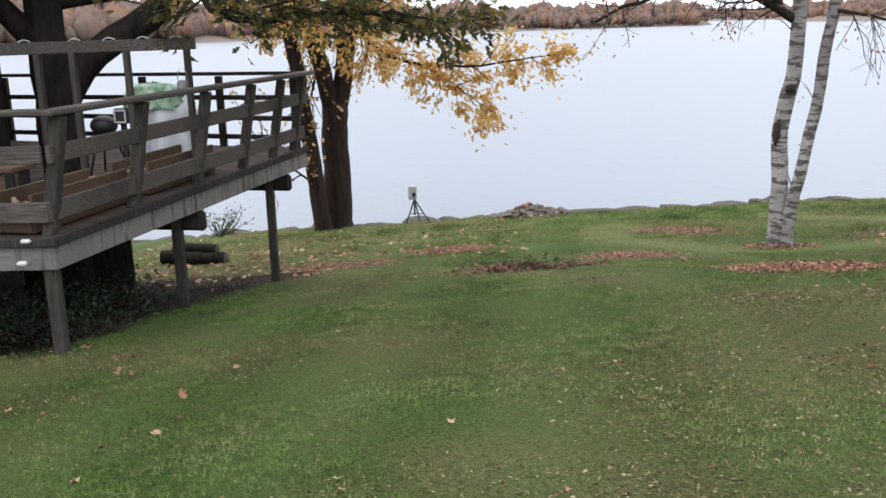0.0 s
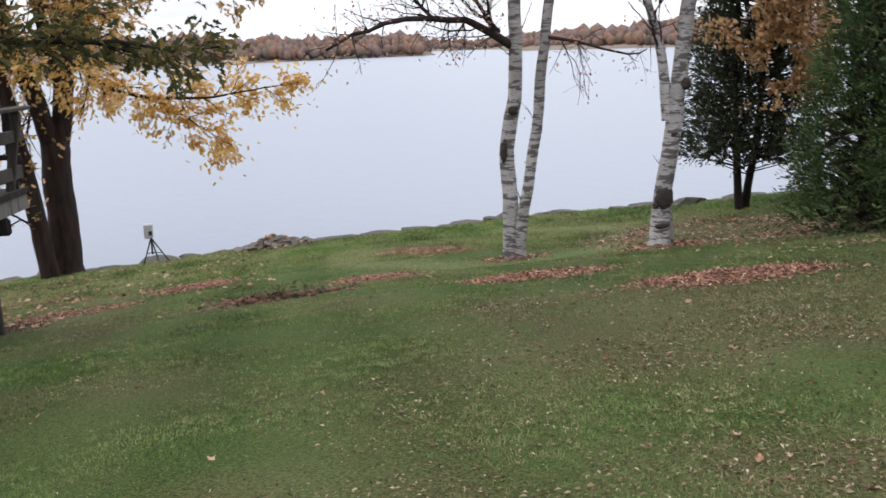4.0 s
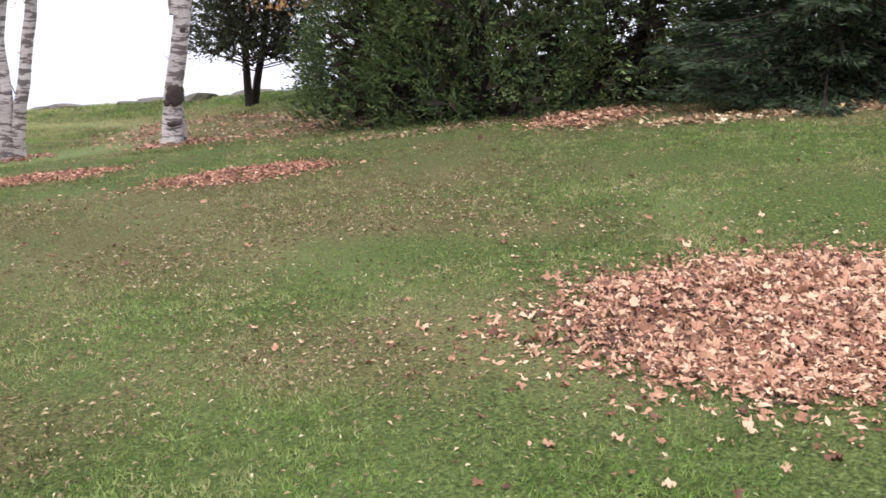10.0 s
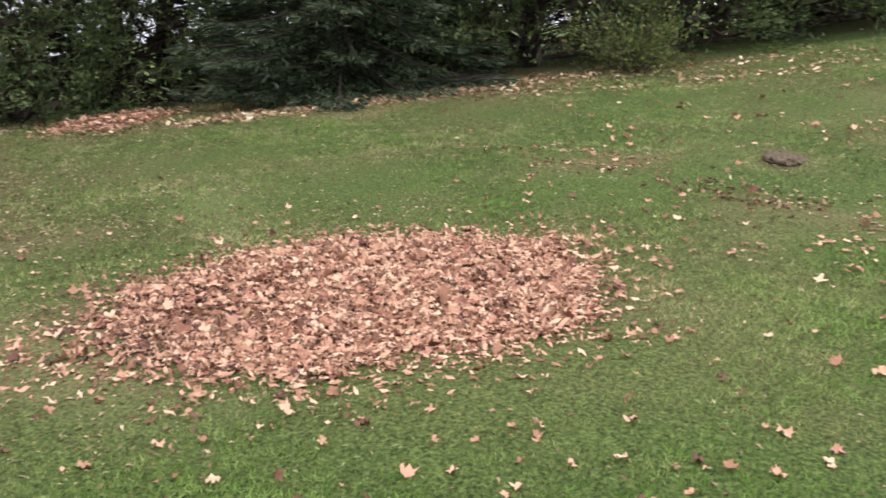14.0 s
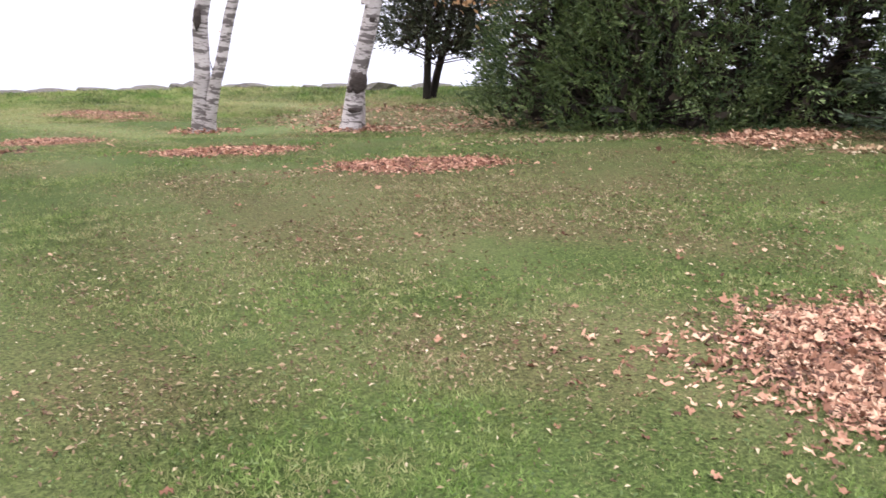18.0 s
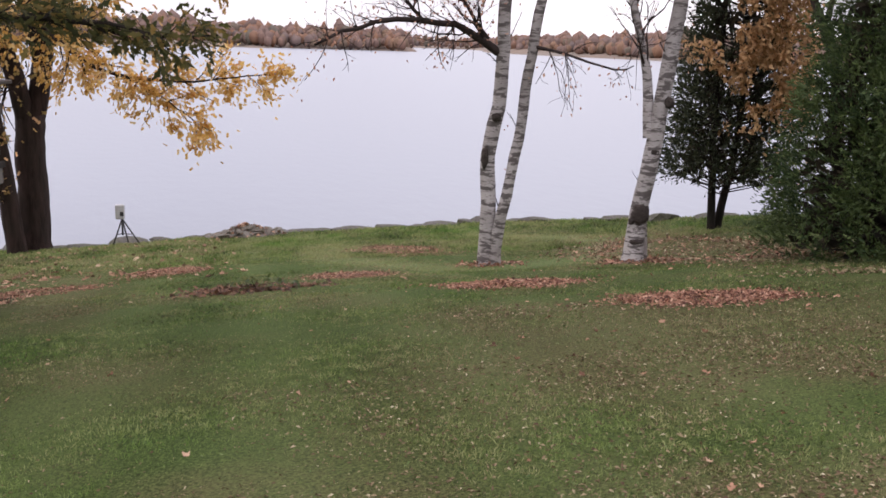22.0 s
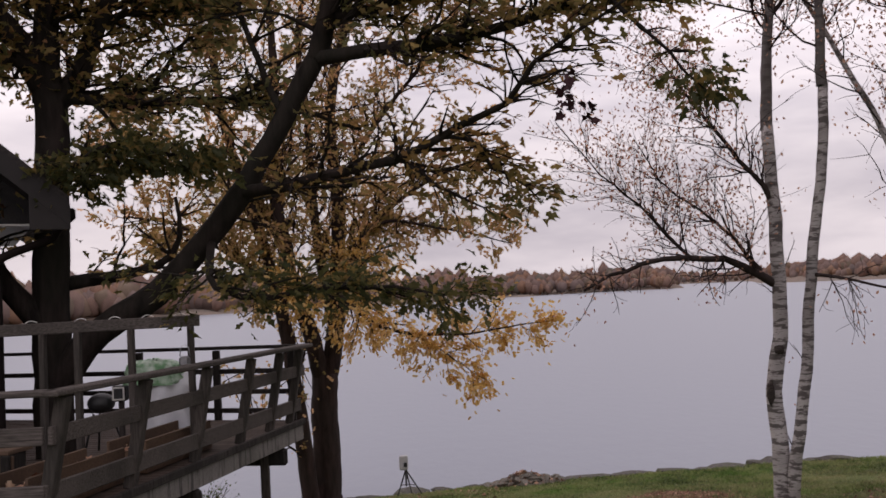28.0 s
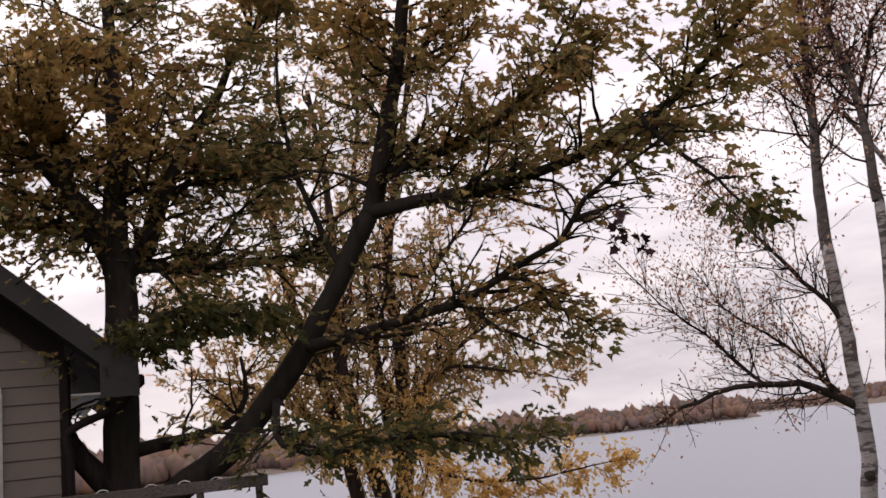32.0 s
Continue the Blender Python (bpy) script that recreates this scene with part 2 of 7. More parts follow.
BARK_TWIG = two_scale("twig_bark", (0.018, 0.013, 0.012), (0.062, 0.046, 0.042), (0.04, 0.032, 0.03), 1.0, 12.0, 0.9)
GREY_WOOD = two_scale("weathered_wood", (0.040, 0.034, 0.031), (0.16, 0.138, 0.126), (0.034, 0.032, 0.028), 1.6, 6.0, 0.9, (1, 14, 14), 0.5, 0.004)
POST_WOOD = two_scale("weathered_post", (0.030, 0.026, 0.023), (0.105, 0.090, 0.081), (0.03, 0.03, 0.026), 1.3, 6.0, 0.9, (8, 8, 0.7), 0.5, 0.004)
DARK_WOOD = two_scale("dark_weathered_wood", (0.022, 0.019, 0.018), (0.075, 0.065, 0.06), (0.018, 0.018, 0.016), 1.5, 6.0, 0.9, (6, 6, 0.7), 0.5, 0.004)
TAN_WOOD = two_scale("tan_board", (0.085, 0.050, 0.031), (0.17, 0.105, 0.064), (0.055, 0.034, 0.023), 1.2, 5.0, 0.8, (1, 12, 12), 0.4, 0.003)
SIDING = two_scale("beige_siding", (0.105, 0.080, 0.064), (0.14, 0.11, 0.09), (0.082, 0.064, 0.053), 0.8, 20.0, 0.7, (1, 1, 8), 0.15, 0.002)
SHINGLE = two_scale("dark_shingle", (0.025, 0.022, 0.022), (0.075, 0.065, 0.062), (0.03, 0.03, 0.028), 1.0, 30.0, 0.95, None, 0.6, 0.006)
BROWN_PAINT = two_scale("brown_paint", (0.010, 0.007, 0.007), (0.018, 0.012, 0.011), (0.008, 0.006, 0.006), 1.5, 12.0, 0.85, None, 0.15, 0.002)
RAKE_PAINT = two_scale("grey_brown_paint", (0.016, 0.012, 0.012), (0.025, 0.020, 0.019), (0.012, 0.010, 0.010), 1.5, 12.0, 0.8, None, 0.15, 0.002)
WHITE_PAINT = two_scale("white_paint", (0.62, 0.60, 0.57), (0.76, 0.74, 0.71), (0.5, 0.47, 0.43), 2.0, 20.0, 0.5, None, 0.1, 0.002)
SHEET = two_scale("white_plastic_sheet", (0.66, 0.67, 0.70), (0.80, 0.81, 0.84), (0.55, 0.56, 0.60), 3.0, 9.0, 0.35, None, 0.3, 0.01)
GREEN_SHEET = two_scale("green_plastic_sheet", (0.10, 0.26, 0.11), (0.20, 0.40, 0.19), (0.85, 0.88, 0.86), 9.0, 9.0, 0.4, None, 0.3, 0.01)
BLACK = two_scale("black_plastic", (0.012, 0.012, 0.013), (0.03, 0.03, 0.032), (0.02, 0.02, 0.02), 3.0, 30.0, 0.5, None, 0.1, 0.001)
GREY_METAL = two_scale("grey_metal", (0.22, 0.22, 0.23), (0.36, 0.36, 0.37), (0.18, 0.17, 0.16), 4.0, 30.0, 0.45, None, 0.1, 0.001, 0.6)
CASE_GREY = two_scale("grey_case", (0.42, 0.42, 0.43), (0.56, 0.56, 0.57), (0.34, 0.33, 0.31), 4.0, 30.0, 0.6, None, 0.1, 0.001)
ROCK = two_scale("shore_rock", (0.048, 0.044, 0.041), (0.155, 0.142, 0.13), (0.08, 0.085, 0.05), 1.6, 7.0, 0.9, None, 0.8, 0.03)
MOUND_ROCK = two_scale("pale_shore_stone", (0.10, 0.09, 0.08), (0.30, 0.27, 0.24), (0.12, 0.12, 0.08), 3.0, 9.0, 0.9, None, 0.8, 0.02)
LOG_END = two_scale("cut_wood", (0.06, 0.045, 0.032), (0.12, 0.095, 0.07), (0.10, 0.09, 0.07), 6.0, 30.0, 0.9)

CEDAR_LEAF = foliage("cedar_spray", [(0.0, (0.021, 0.039, 0.016)), (0.5, (0.039, 0.067, 0.025)), (0.85, (0.070, 0.108, 0.036)), (1.0, (0.13, 0.17, 0.055))], 0.25, 0.6, (2.4, (0.12, 0.16, 0.05), 0.5))
SHORE_CEDAR_LEAF = foliage("dull_cedar_spray", [(0.0, (0.020, 0.027, 0.015)), (0.6, (0.042, 0.052, 0.028)), (1.0, (0.095, 0.105, 0.055))], 0.2, 0.6)
# dead brown inner sprays, kept near black to paint the crown's inner shade
DEAD_SHADE_SPRAY = foliage("dead_shade_spray", [(0.0, (0.012, 0.010, 0.007)), (0.7, (0.032, 0.026, 0.016)), (1.0, (0.06, 0.048, 0.03))], 0.1, 0.8)
SPRUCE_LEAF = foliage("spruce_needles", [(0.0, (0.011, 0.021, 0.010)), (0.55, (0.025, 0.042, 0.020)), (1.0, (0.064, 0.090, 0.046))], 0.12, 0.6, (2.2, (0.07, 0.10, 0.05), 0.5))
DARK_LEAF = foliage("dark_undergrowth_leaf", [(0.0, (0.008, 0.017, 0.008)), (0.6, (0.020, 0.038, 0.017)), (1.0, (0.045, 0.075, 0.033))], 0.2)
OAK_GREEN = foliage("green_oak_leaf", [(0.0, (0.048, 0.056, 0.022)), (0.55, (0.10, 0.10, 0.036)), (0.85, (0.19, 0.155, 0.052)), (1.0, (0.33, 0.21, 0.07))], 0.6)
SOIL = two_scale("bare_soil", (0.05, 0.038, 0.026), (0.17, 0.135, 0.095), (0.05, 0.05, 0.03), 6.0, 40.0, 0.95, None, 0.9, 0.02)
CLOVER = foliage("clover_leaf", [(0.0, (0.05, 0.085, 0.025)), (0.6, (0.11, 0.165, 0.05)), (1.0, (0.20, 0.25, 0.10))], 0.3)
# darker copy of the cedar spray; the hedge's shade is in its colour
HEDGE_LEAF = foliage("shaded_cedar_spray", [(0.0, (0.014, 0.030, 0.010)), (0.5, (0.030, 0.056, 0.018)), (0.85, (0.055, 0.092, 0.030)), (1.0, (0.11, 0.145, 0.05))], 0.2, 0.6, (2.4, (0.10, 0.13, 0.04), 0.5))
BUSH_LEAF = foliage("yellowing_bush_leaf", [(0.0, (0.04, 0.065, 0.018)), (0.6, (0.085, 0.115, 0.032)), (1.0, (0.17, 0.17, 0.055))], 0.35)
OAK_LEAF = foliage("oak_leaf", [(0.0, (0.10, 0.11, 0.045)), (0.4, (0.20, 0.19, 0.075)), (0.7, (0.36, 0.27, 0.11)), (0.92, (0.46, 0.27, 0.12)), (1.0, (0.29, 0.14, 0.09))], 0.72, 0.5, (0.45, (0.40, 0.22, 0.06), 0.6))
MAPLE_LEAF = foliage("yellow_maple_leaf", [(0.0, (0.50, 0.28, 0.07)), (0.5, (0.72, 0.46, 0.14)), (0.85, (0.82, 0.62, 0.30)), (1.0, (0.68, 0.38, 0.16))], 0.66, 0.5)
MAPLE_MIX = foliage("turning_maple_leaf", [(0.0, (0.22, 0.17, 0.06)), (0.35, (0.48, 0.31, 0.12)), (0.7, (0.70, 0.41, 0.19)), (1.0, (0.72, 0.44, 0.26))], 0.68, 0.5, (0.3, (0.26, 0.22, 0.07), 0.4))
BIRCH_LEAF = foliage("rusty_birch_leaf", [(0.0, (0.30, 0.155, 0.12)), (0.5, (0.50, 0.28, 0.20)), (1.0, (0.68, 0.42, 0.28))], 0.6, 0.6)
ORANGE_LEAF = foliage("orange_leaf", [(0.0, (0.27, 0.155, 0.075)), (0.5, (0.50, 0.30, 0.14)), (1.0, (0.70, 0.49, 0.27))], 0.5, 0.6)
DEAD_LEAF = foliage("purple_dead_leaf", [(0.0, (0.03, 0.012, 0.016)), (1.0, (0.07, 0.025, 0.03))], 0.1, 0.7)
FALLEN = foliage("fallen_leaf", [(0.0, (0.07, 0.03, 0.02)), (0.25, (0.20, 0.095, 0.055)), (0.55, (0.36, 0.20, 0.128)), (0.8, (0.47, 0.29, 0.19)), (1.0, (0.57, 0.41, 0.285))], 0.1, 0.7)
PALE_FALLEN = foliage("pale_fallen_leaf", [(0.0, (0.14, 0.08, 0.045)), (0.5, (0.28, 0.185, 0.105)), (0.85, (0.42, 0.32, 0.19)), (1.0, (0.58, 0.52, 0.38))], 0.1, 0.7)
PILED = foliage("piled_leaf", [(0.0, (0.05, 0.022, 0.015)), (0.35, (0.19, 0.082, 0.052)), (0.7, (0.37, 0.185, 0.118)), (1.0, (0.56, 0.36, 0.25))], 0.1, 0.7)
DULL_PILED = foliage("dull_piled_leaf", [(0.0, (0.035, 0.02, 0.014)), (0.5, (0.11, 0.055, 0.034)), (1.0, (0.26, 0.14, 0.085))], 0.1, 0.7)
SCRAP = foliage("leaf_scrap", [(0.0, (0.08, 0.045, 0.026)), (0.5, (0.18, 0.13, 0.072)), (0.85, (0.30, 0.23, 0.135)), (1.0, (0.46, 0.40, 0.27))], 0.1, 0.7)
GRASS = grass_material()
RIM_WOOD = fascia_material()


def random_piece(name, stops, rough=0.75):
    """Loose pieces that are objects of their own, each with its own tone."""
    m, t, bs = material(name)
    ob = t.nodes.new("ShaderNodeObjectInfo")
    c = ramp(t, ob.outputs["Random"], *stops)
    n = noise_fac(t, 25, 4, 0.6)
    t.links.new(blend(t, n, c, blend(t, 0.4, c, (0.12, 0.06, 0.035))), bs.inputs["Base Color"])
    bs.inputs["Roughness"].default_value = rough
    return m


LOOSE_LEAF = random_piece("loose_leaf", [(0.0, (0.15, 0.058, 0.04)), (0.35, (0.33, 0.145, 0.09)), (0.7, (0.50, 0.29, 0.19)), (1.0, (0.58, 0.40, 0.27))])
DECK_BOARD = random_piece("deck_board", [(0.0, (0.026, 0.020, 0.016)), (0.5, (0.045, 0.034, 0.027)), (1.0, (0.072, 0.056, 0.046))], 0.9)

# ---- mesh tools ----


def mesh_object(name, verts, faces, material, smooth=False):
    me = bpy.data.meshes.new(name)
    me.from_pydata([tuple(v) for v in verts], [], [tuple(f) for f in faces])
    me.materials.append(material)
    if smooth:
        me.polygons.foreach_set("use_smooth", [True] * len(me.polygons))
    me.update()
    return new(name, me)


def tri_object(name, verts, tris, material):
    """A large mesh of triangles from numpy arrays."""
    me = bpy.data.meshes.new(name)
    n, k = len(verts), len(tris)
    me.vertices.add(n)
    me.vertices.foreach_set("co", np.ascontiguousarray(verts, np.float32).ravel())
    me.loops.add(k * 3)
    me.loops.foreach_set("vertex_index", np.ascontiguousarray(tris, np.int32).ravel())
    me.polygons.add(k)
    me.polygons.foreach_set("loop_start", np.arange(0, k * 3, 3, dtype=np.int32))
    me.update(calc_edges=True)
    me.materials.append(material)
    return new(name, me)


def under(ob, parent, label=""):
    ob.parent = parent
    ob.matrix_parent_inverse = parent.matrix_world.inverted() if parent.type != "EMPTY" else Matrix.Translation(-parent.location)
    return tagged(ob, label) if label else ob


def thing(name, at, label, category, group="", kind=""):
    e = new(name)
    e.location = at
    e.empty_display_size = 0.1
    return tagged(e, label, category, group, kind)


def part(name, bm, material, parent, label="", smooth=False):
    me = bpy.data.meshes.new(name)
    bm.to_mesh(me)
    bm.free()
    me.materials.append(material)
    if smooth:
        me.polygons.foreach_set("use_smooth", [True] * len(me.polygons))
    ob = new(name, me)
    return under(ob, parent, label) if parent else ob


def box_bm(size, centre=(0, 0, 0), bevel=0.0, turn=None):
    bm = bmesh.new()
    bmesh.ops.create_cube(bm, size=1.0)
    bmesh.ops.scale(bm, vec=size, verts=bm.verts)
    if bevel:
        bmesh.ops.bevel(bm, geom=bm.edges[:], offset=bevel, segments=1, affect="EDGES")
    if turn is not None:
        bmesh.ops.transform(bm, matrix=turn, verts=bm.verts)
    bmesh.ops.translate(bm, vec=centre, verts=bm.verts)
    return bm


def beam_bm(a, b, width, height, bevel=0.006):
    """A board from a to b; its height is measured upwards."""
    a, b = Vector(a), Vector(b)
    d = b - a
    x = d.normalized()
    up = Vector((0, 0, 1)) if abs(x.z) < 0.9 else Vector((0, 1, 0))
    y = up.cross(x).normalized()
    z = x.cross(y)
    m = Matrix((x, y, z)).transposed().to_4x4()
    return box_bm((d.length, width, height), (a + b) / 2, bevel, m)


def tube(points, radii, sides=7, wobble=0.0, seed=0):
    """A tapered round limb along points."""
    r = np.random.default_rng(seed)
    p = np.array(points, float)
    n = len(p)
    tan = np.gradient(p, axis=0)
    tan /= np.linalg.norm(tan, axis=1, keepdims=True) + 1e-9
    ref = np.array([1.0, 0.0, 0.0]) if abs(tan[0][0]) < 0.8 else np.array([0.0, 1.0, 0.0])
    u = np.cross(tan, ref)
    u /= np.linalg.norm(u, axis=1, keepdims=True) + 1e-9
    v = np.cross(tan, u)
    a = np.arange(sides) * 2 * np.pi / sides
    rad = np.array(radii)[:, None] * (1 + wobble * r.normal(size=(n, sides)))
    ring = p[:, None] + rad[..., None] * (np.cos(a)[None, :, None] * u[:, None] + np.sin(a)[None, :, None] * v[:, None])
    verts = ring.reshape(-1, 3)
    i = np.arange(n - 1)[:, None] * sides
    j = np.arange(sides)[None]
    k = (j + 1) % sides
    q = np.stack([i + j, i + k, i + sides + k, i + sides + j], -1).reshape(-1, 4)
    tris = np.concatenate([q[:, [0, 1, 2]], q[:, [0, 2, 3]]])
    cap = len(verts)
    verts = np.concatenate([verts, p[-1:]])
    last = (n - 1) * sides
    tris = np.concatenate([tris, np.stack([last + np.arange(sides), last + (np.arange(sides) + 1) % sides, np.full(sides, cap)], -1)])
    return verts, tris


class Heap:
    """Gathers pieces into one mesh."""

    def __init__(self):
        self.v, self.t, self.n = [], [], 0

    def add(self, v, t):
        self.v.append(v)
        self.t.append(t + self.n)
        self.n += len(v)

    def build(self, name, material, parent=None, smooth=False, label="", kind=""):
        ob = tri_object(name, np.concatenate(self.v), np.concatenate(self.t), material)
        if smooth:
            ob.data.polygons.foreach_set("use_smooth", np.ones(len(ob.data.polygons), bool))
        if parent:
            under(ob, parent, label)
        if kind:
            tagged(ob, kind=kind)
        return ob


def smooth_path(points, step=0.25, wander=0.0, seed=0):
    """Evenly spaced points on a soft curve through the given ones."""
    p = np.array(points, float)
    ext = np.concatenate([[2 * p[0] - p[1]], p, [2 * p[-1] - p[-2]]])
    out = []
    for k in range(len(p) - 1):
        a, b, c, d = ext[k:k + 4]
        m = max(2, int(np.linalg.norm(c - b) / step))
        for s in np.arange(m) / m:
            out.append(0.5 * (2 * b + (c - a) * s + (2 * a - 5 * b + 4 * c - d) * s * s + (3 * b - a - 3 * c + d) * s ** 3))
    out.append(p[-1])
    out = np.array(out)
    if wander:
        r = np.random.default_rng(seed)
        w = np.cumsum(r.normal(size=out.shape), 0)
        w -= np.linspace(0, 1, len(w))[:, None] * w[-1]
        out += wander * w / math.sqrt(len(w))
    return out


# leaf outlines, one unit long, lying in x and y and slightly cupped
OVAL = (np.array([(0, 0, 0), (0.45, 0.28, 0.08), (0.45, -0.28, 0.08), (1, 0, -0.05), (0.5, 0, 0)], float), np.array([(0, 4, 1), (0, 2, 4), (4, 3, 1), (4, 2, 3)]))
BLADE = (np.array([(0, -0.035, 0), (0, 0.035, 0), (1, 0, 0)], float), np.array([(0, 1, 2)]))
LOBED = (np.array([(0, 0, 0), (0.16, 0.36, 0.16), (0.36, 0.25, 0.02), (0.60, 0.46, 0.18), (0.68, 0.22, 0.0), (1.0, 0.05, -0.16), (0.66, -0.24, 0.06), (0.56, -0.42, 0.10), (0.34, -0.24, 0.05), (0.15, -0.38, 0.20), (0.45, 0, -0.07)], float),
         np.array([(0, 10, 1), (1, 10, 2), (2, 10, 3), (3, 10, 4), (4, 10, 5), (5, 10, 6), (6, 10, 7), (7, 10, 8), (8, 10, 9), (9, 10, 0)]))
TOOTHED = (np.array([(0, 0, 0), (0.30, 0.30, 0.10), (0.52, 0.14, 0.0), (0.72, 0.30, 0.08), (1.0, 0.0, -0.10), (0.68, -0.28, 0.06), (0.50, -0.13, 0.0), (0.28, -0.28, 0.10)], float),
           np.array([(0, 2, 1), (2, 4, 3), (0, 6, 2), (2, 6, 4), (6, 5, 4), (0, 7, 6)]))
OAKLEAF = (np.array([(0, 0, 0), (0.26, 0.17, 0.09), (0.37, 0.09, 0.02), (0.58, 0.24, 0.12), (0.68, 0.11, 0.02), (1.0, 0.0, -0.12), (0.69, -0.11, 0.01), (0.56, -0.24, 0.10), (0.36, -0.09, 0.02), (0.24, -0.17, 0.08)], float),
           np.array([(0, 2, 1), (2, 4, 3), (4, 6, 5), (0, 8, 2), (2, 8, 4), (8, 6, 4), (8, 7, 6), (0, 9, 8)]))


def scatter(kind, at, size, heading=None, flat=None, seed=1):
    """Copies of an outline at many places. flat: 0 turned any way, 1 lying level. heading: way that each one points."""
    r = np.random.default_rng(seed)
    base, tris = kind
    n = len(at)
    x = r.normal(size=(n, 3)) if heading is None else np.asarray(heading, float) + 0.45 * r.normal(size=(n, 3))
    if flat is not None:
        x[:, 2] *= (1 - flat)
    x /= np.linalg.norm(x, axis=1, keepdims=True) + 1e-9
    z = r.normal(size=(n, 3))
    if flat is not None:
        z = z * (1 - flat) + np.array([0, 0, 1.0]) * flat * 1.3
    z -= x * (z * x).sum(1, keepdims=True)
    z /= np.linalg.norm(z, axis=1, keepdims=True) + 1e-9
    y = np.cross(z, x)
    s = np.asarray(size) * np.ones(n)
    v = at[:, None] + s[:, None, None] * (base[None, :, 0:1] * x[:, None] + base[None, :, 1:2] * y[:, None] + base[None, :, 2:3] * z[:, None])
    t = tris[None] + (np.arange(n) * len(base))[:, None, None]
    return v.reshape(-1, 3), t.reshape(-1, 3)


def spread(p, n, reach, seed):
    """Side twigs: n starts along the path p, with their ways and places along it."""
    r = np.random.default_rng(seed)
    k = np.clip((r.uniform(0.12, 1.0, n) * (len(p) - 1)).astype(int), 0, len(p) - 2)
    d = p[k + 1] - p[k]
    d /= np.linalg.norm(d, axis=1, keepdims=True) + 1e-9
    side = r.normal(size=(n, 3))
    side -= d * (side * d).sum(1, keepdims=True)
    side /= np.linalg.norm(side, axis=1, keepdims=True) + 1e-9
    return p[k], d, side, k / (len(p) - 1), reach * r.uniform(0.5, 1.2, n)


def twig(start, way, length, r, droop=0.0, lift=0.0, bend=0.35):
    n = max(4, int(length / 0.12))
    p = [np.array(start)]
    w = np.array(way)
    for _ in range(n):
        w = w + bend * r.normal(size=3) * 0.5 + np.array([0, 0, lift - droop])
        w /= np.linalg.norm(w)
        p.append(p[-1] + w * length / n)
    return np.array(p)

# ---- land and lake ----
WATER_Z = -3.85


def edge_y(x):
    """Where the lawn ends at the shore."""
    x = np.asarray(x, float)
    bend = np.clip((x - 6.0) / 6.0, 0, 1)
    return 22.6 + 0.5 * np.sin(x * 0.9) - 6.0 * bend * bend * (3 - 2 * bend) + 0.15 * np.sin(x * 3.1) + 1.2 * np.clip((-x - 2) / 6, 0, 1)


def lawn_z(x, y):
    """The lawn falls towards the lake and rises towards the hedge."""
    x, y = np.clip(np.asarray(x, float), -25, 22), np.clip(np.asarray(y, float), -14, 60)
    yc = np.clip(y, 0, 12)
    fall = 0.05 * np.minimum(y, 12) + 0.0062 * yc ** 2 + 0.15 * np.maximum(y - 12, 0)
    s = np.clip((y - 10) / 6, 0, 1)
    s = s * s * (3 - 2 * s)
    lip = 0.16 * np.exp(-((y - edge_y(x) + 0.4) / 1.6) ** 2) * np.clip((x - 1) / 4, 0, 1)
    return lip - fall + np.where(x > 0, 0.092 * np.exp(-np.maximum(y, -3) / 8) * x, 0.055 * x) + 0.05 * np.maximum(x - 6, 0) * s


def vnoise(x, y, cell, seed=0):
    """Soft random values on a lattice, 0 to 1."""
    u, v = np.asarray(x, float) / cell, np.asarray(y, float) / cell
    i, j = np.floor(u), np.floor(v)
    a, b = u - i, v - j
    a, b = a * a * (3 - 2 * a), b * b * (3 - 2 * b)

    def h(p, q):
        w = np.sin(p * 127.1 + q * 311.7 + seed * 74.7) * 43758.5453
        return w - np.floor(w)
    return (h(i, j) * (1 - a) + h(i + 1, j) * a) * (1 - b) + (h(i, j + 1) * (1 - a) + h(i + 1, j + 1) * a) * b


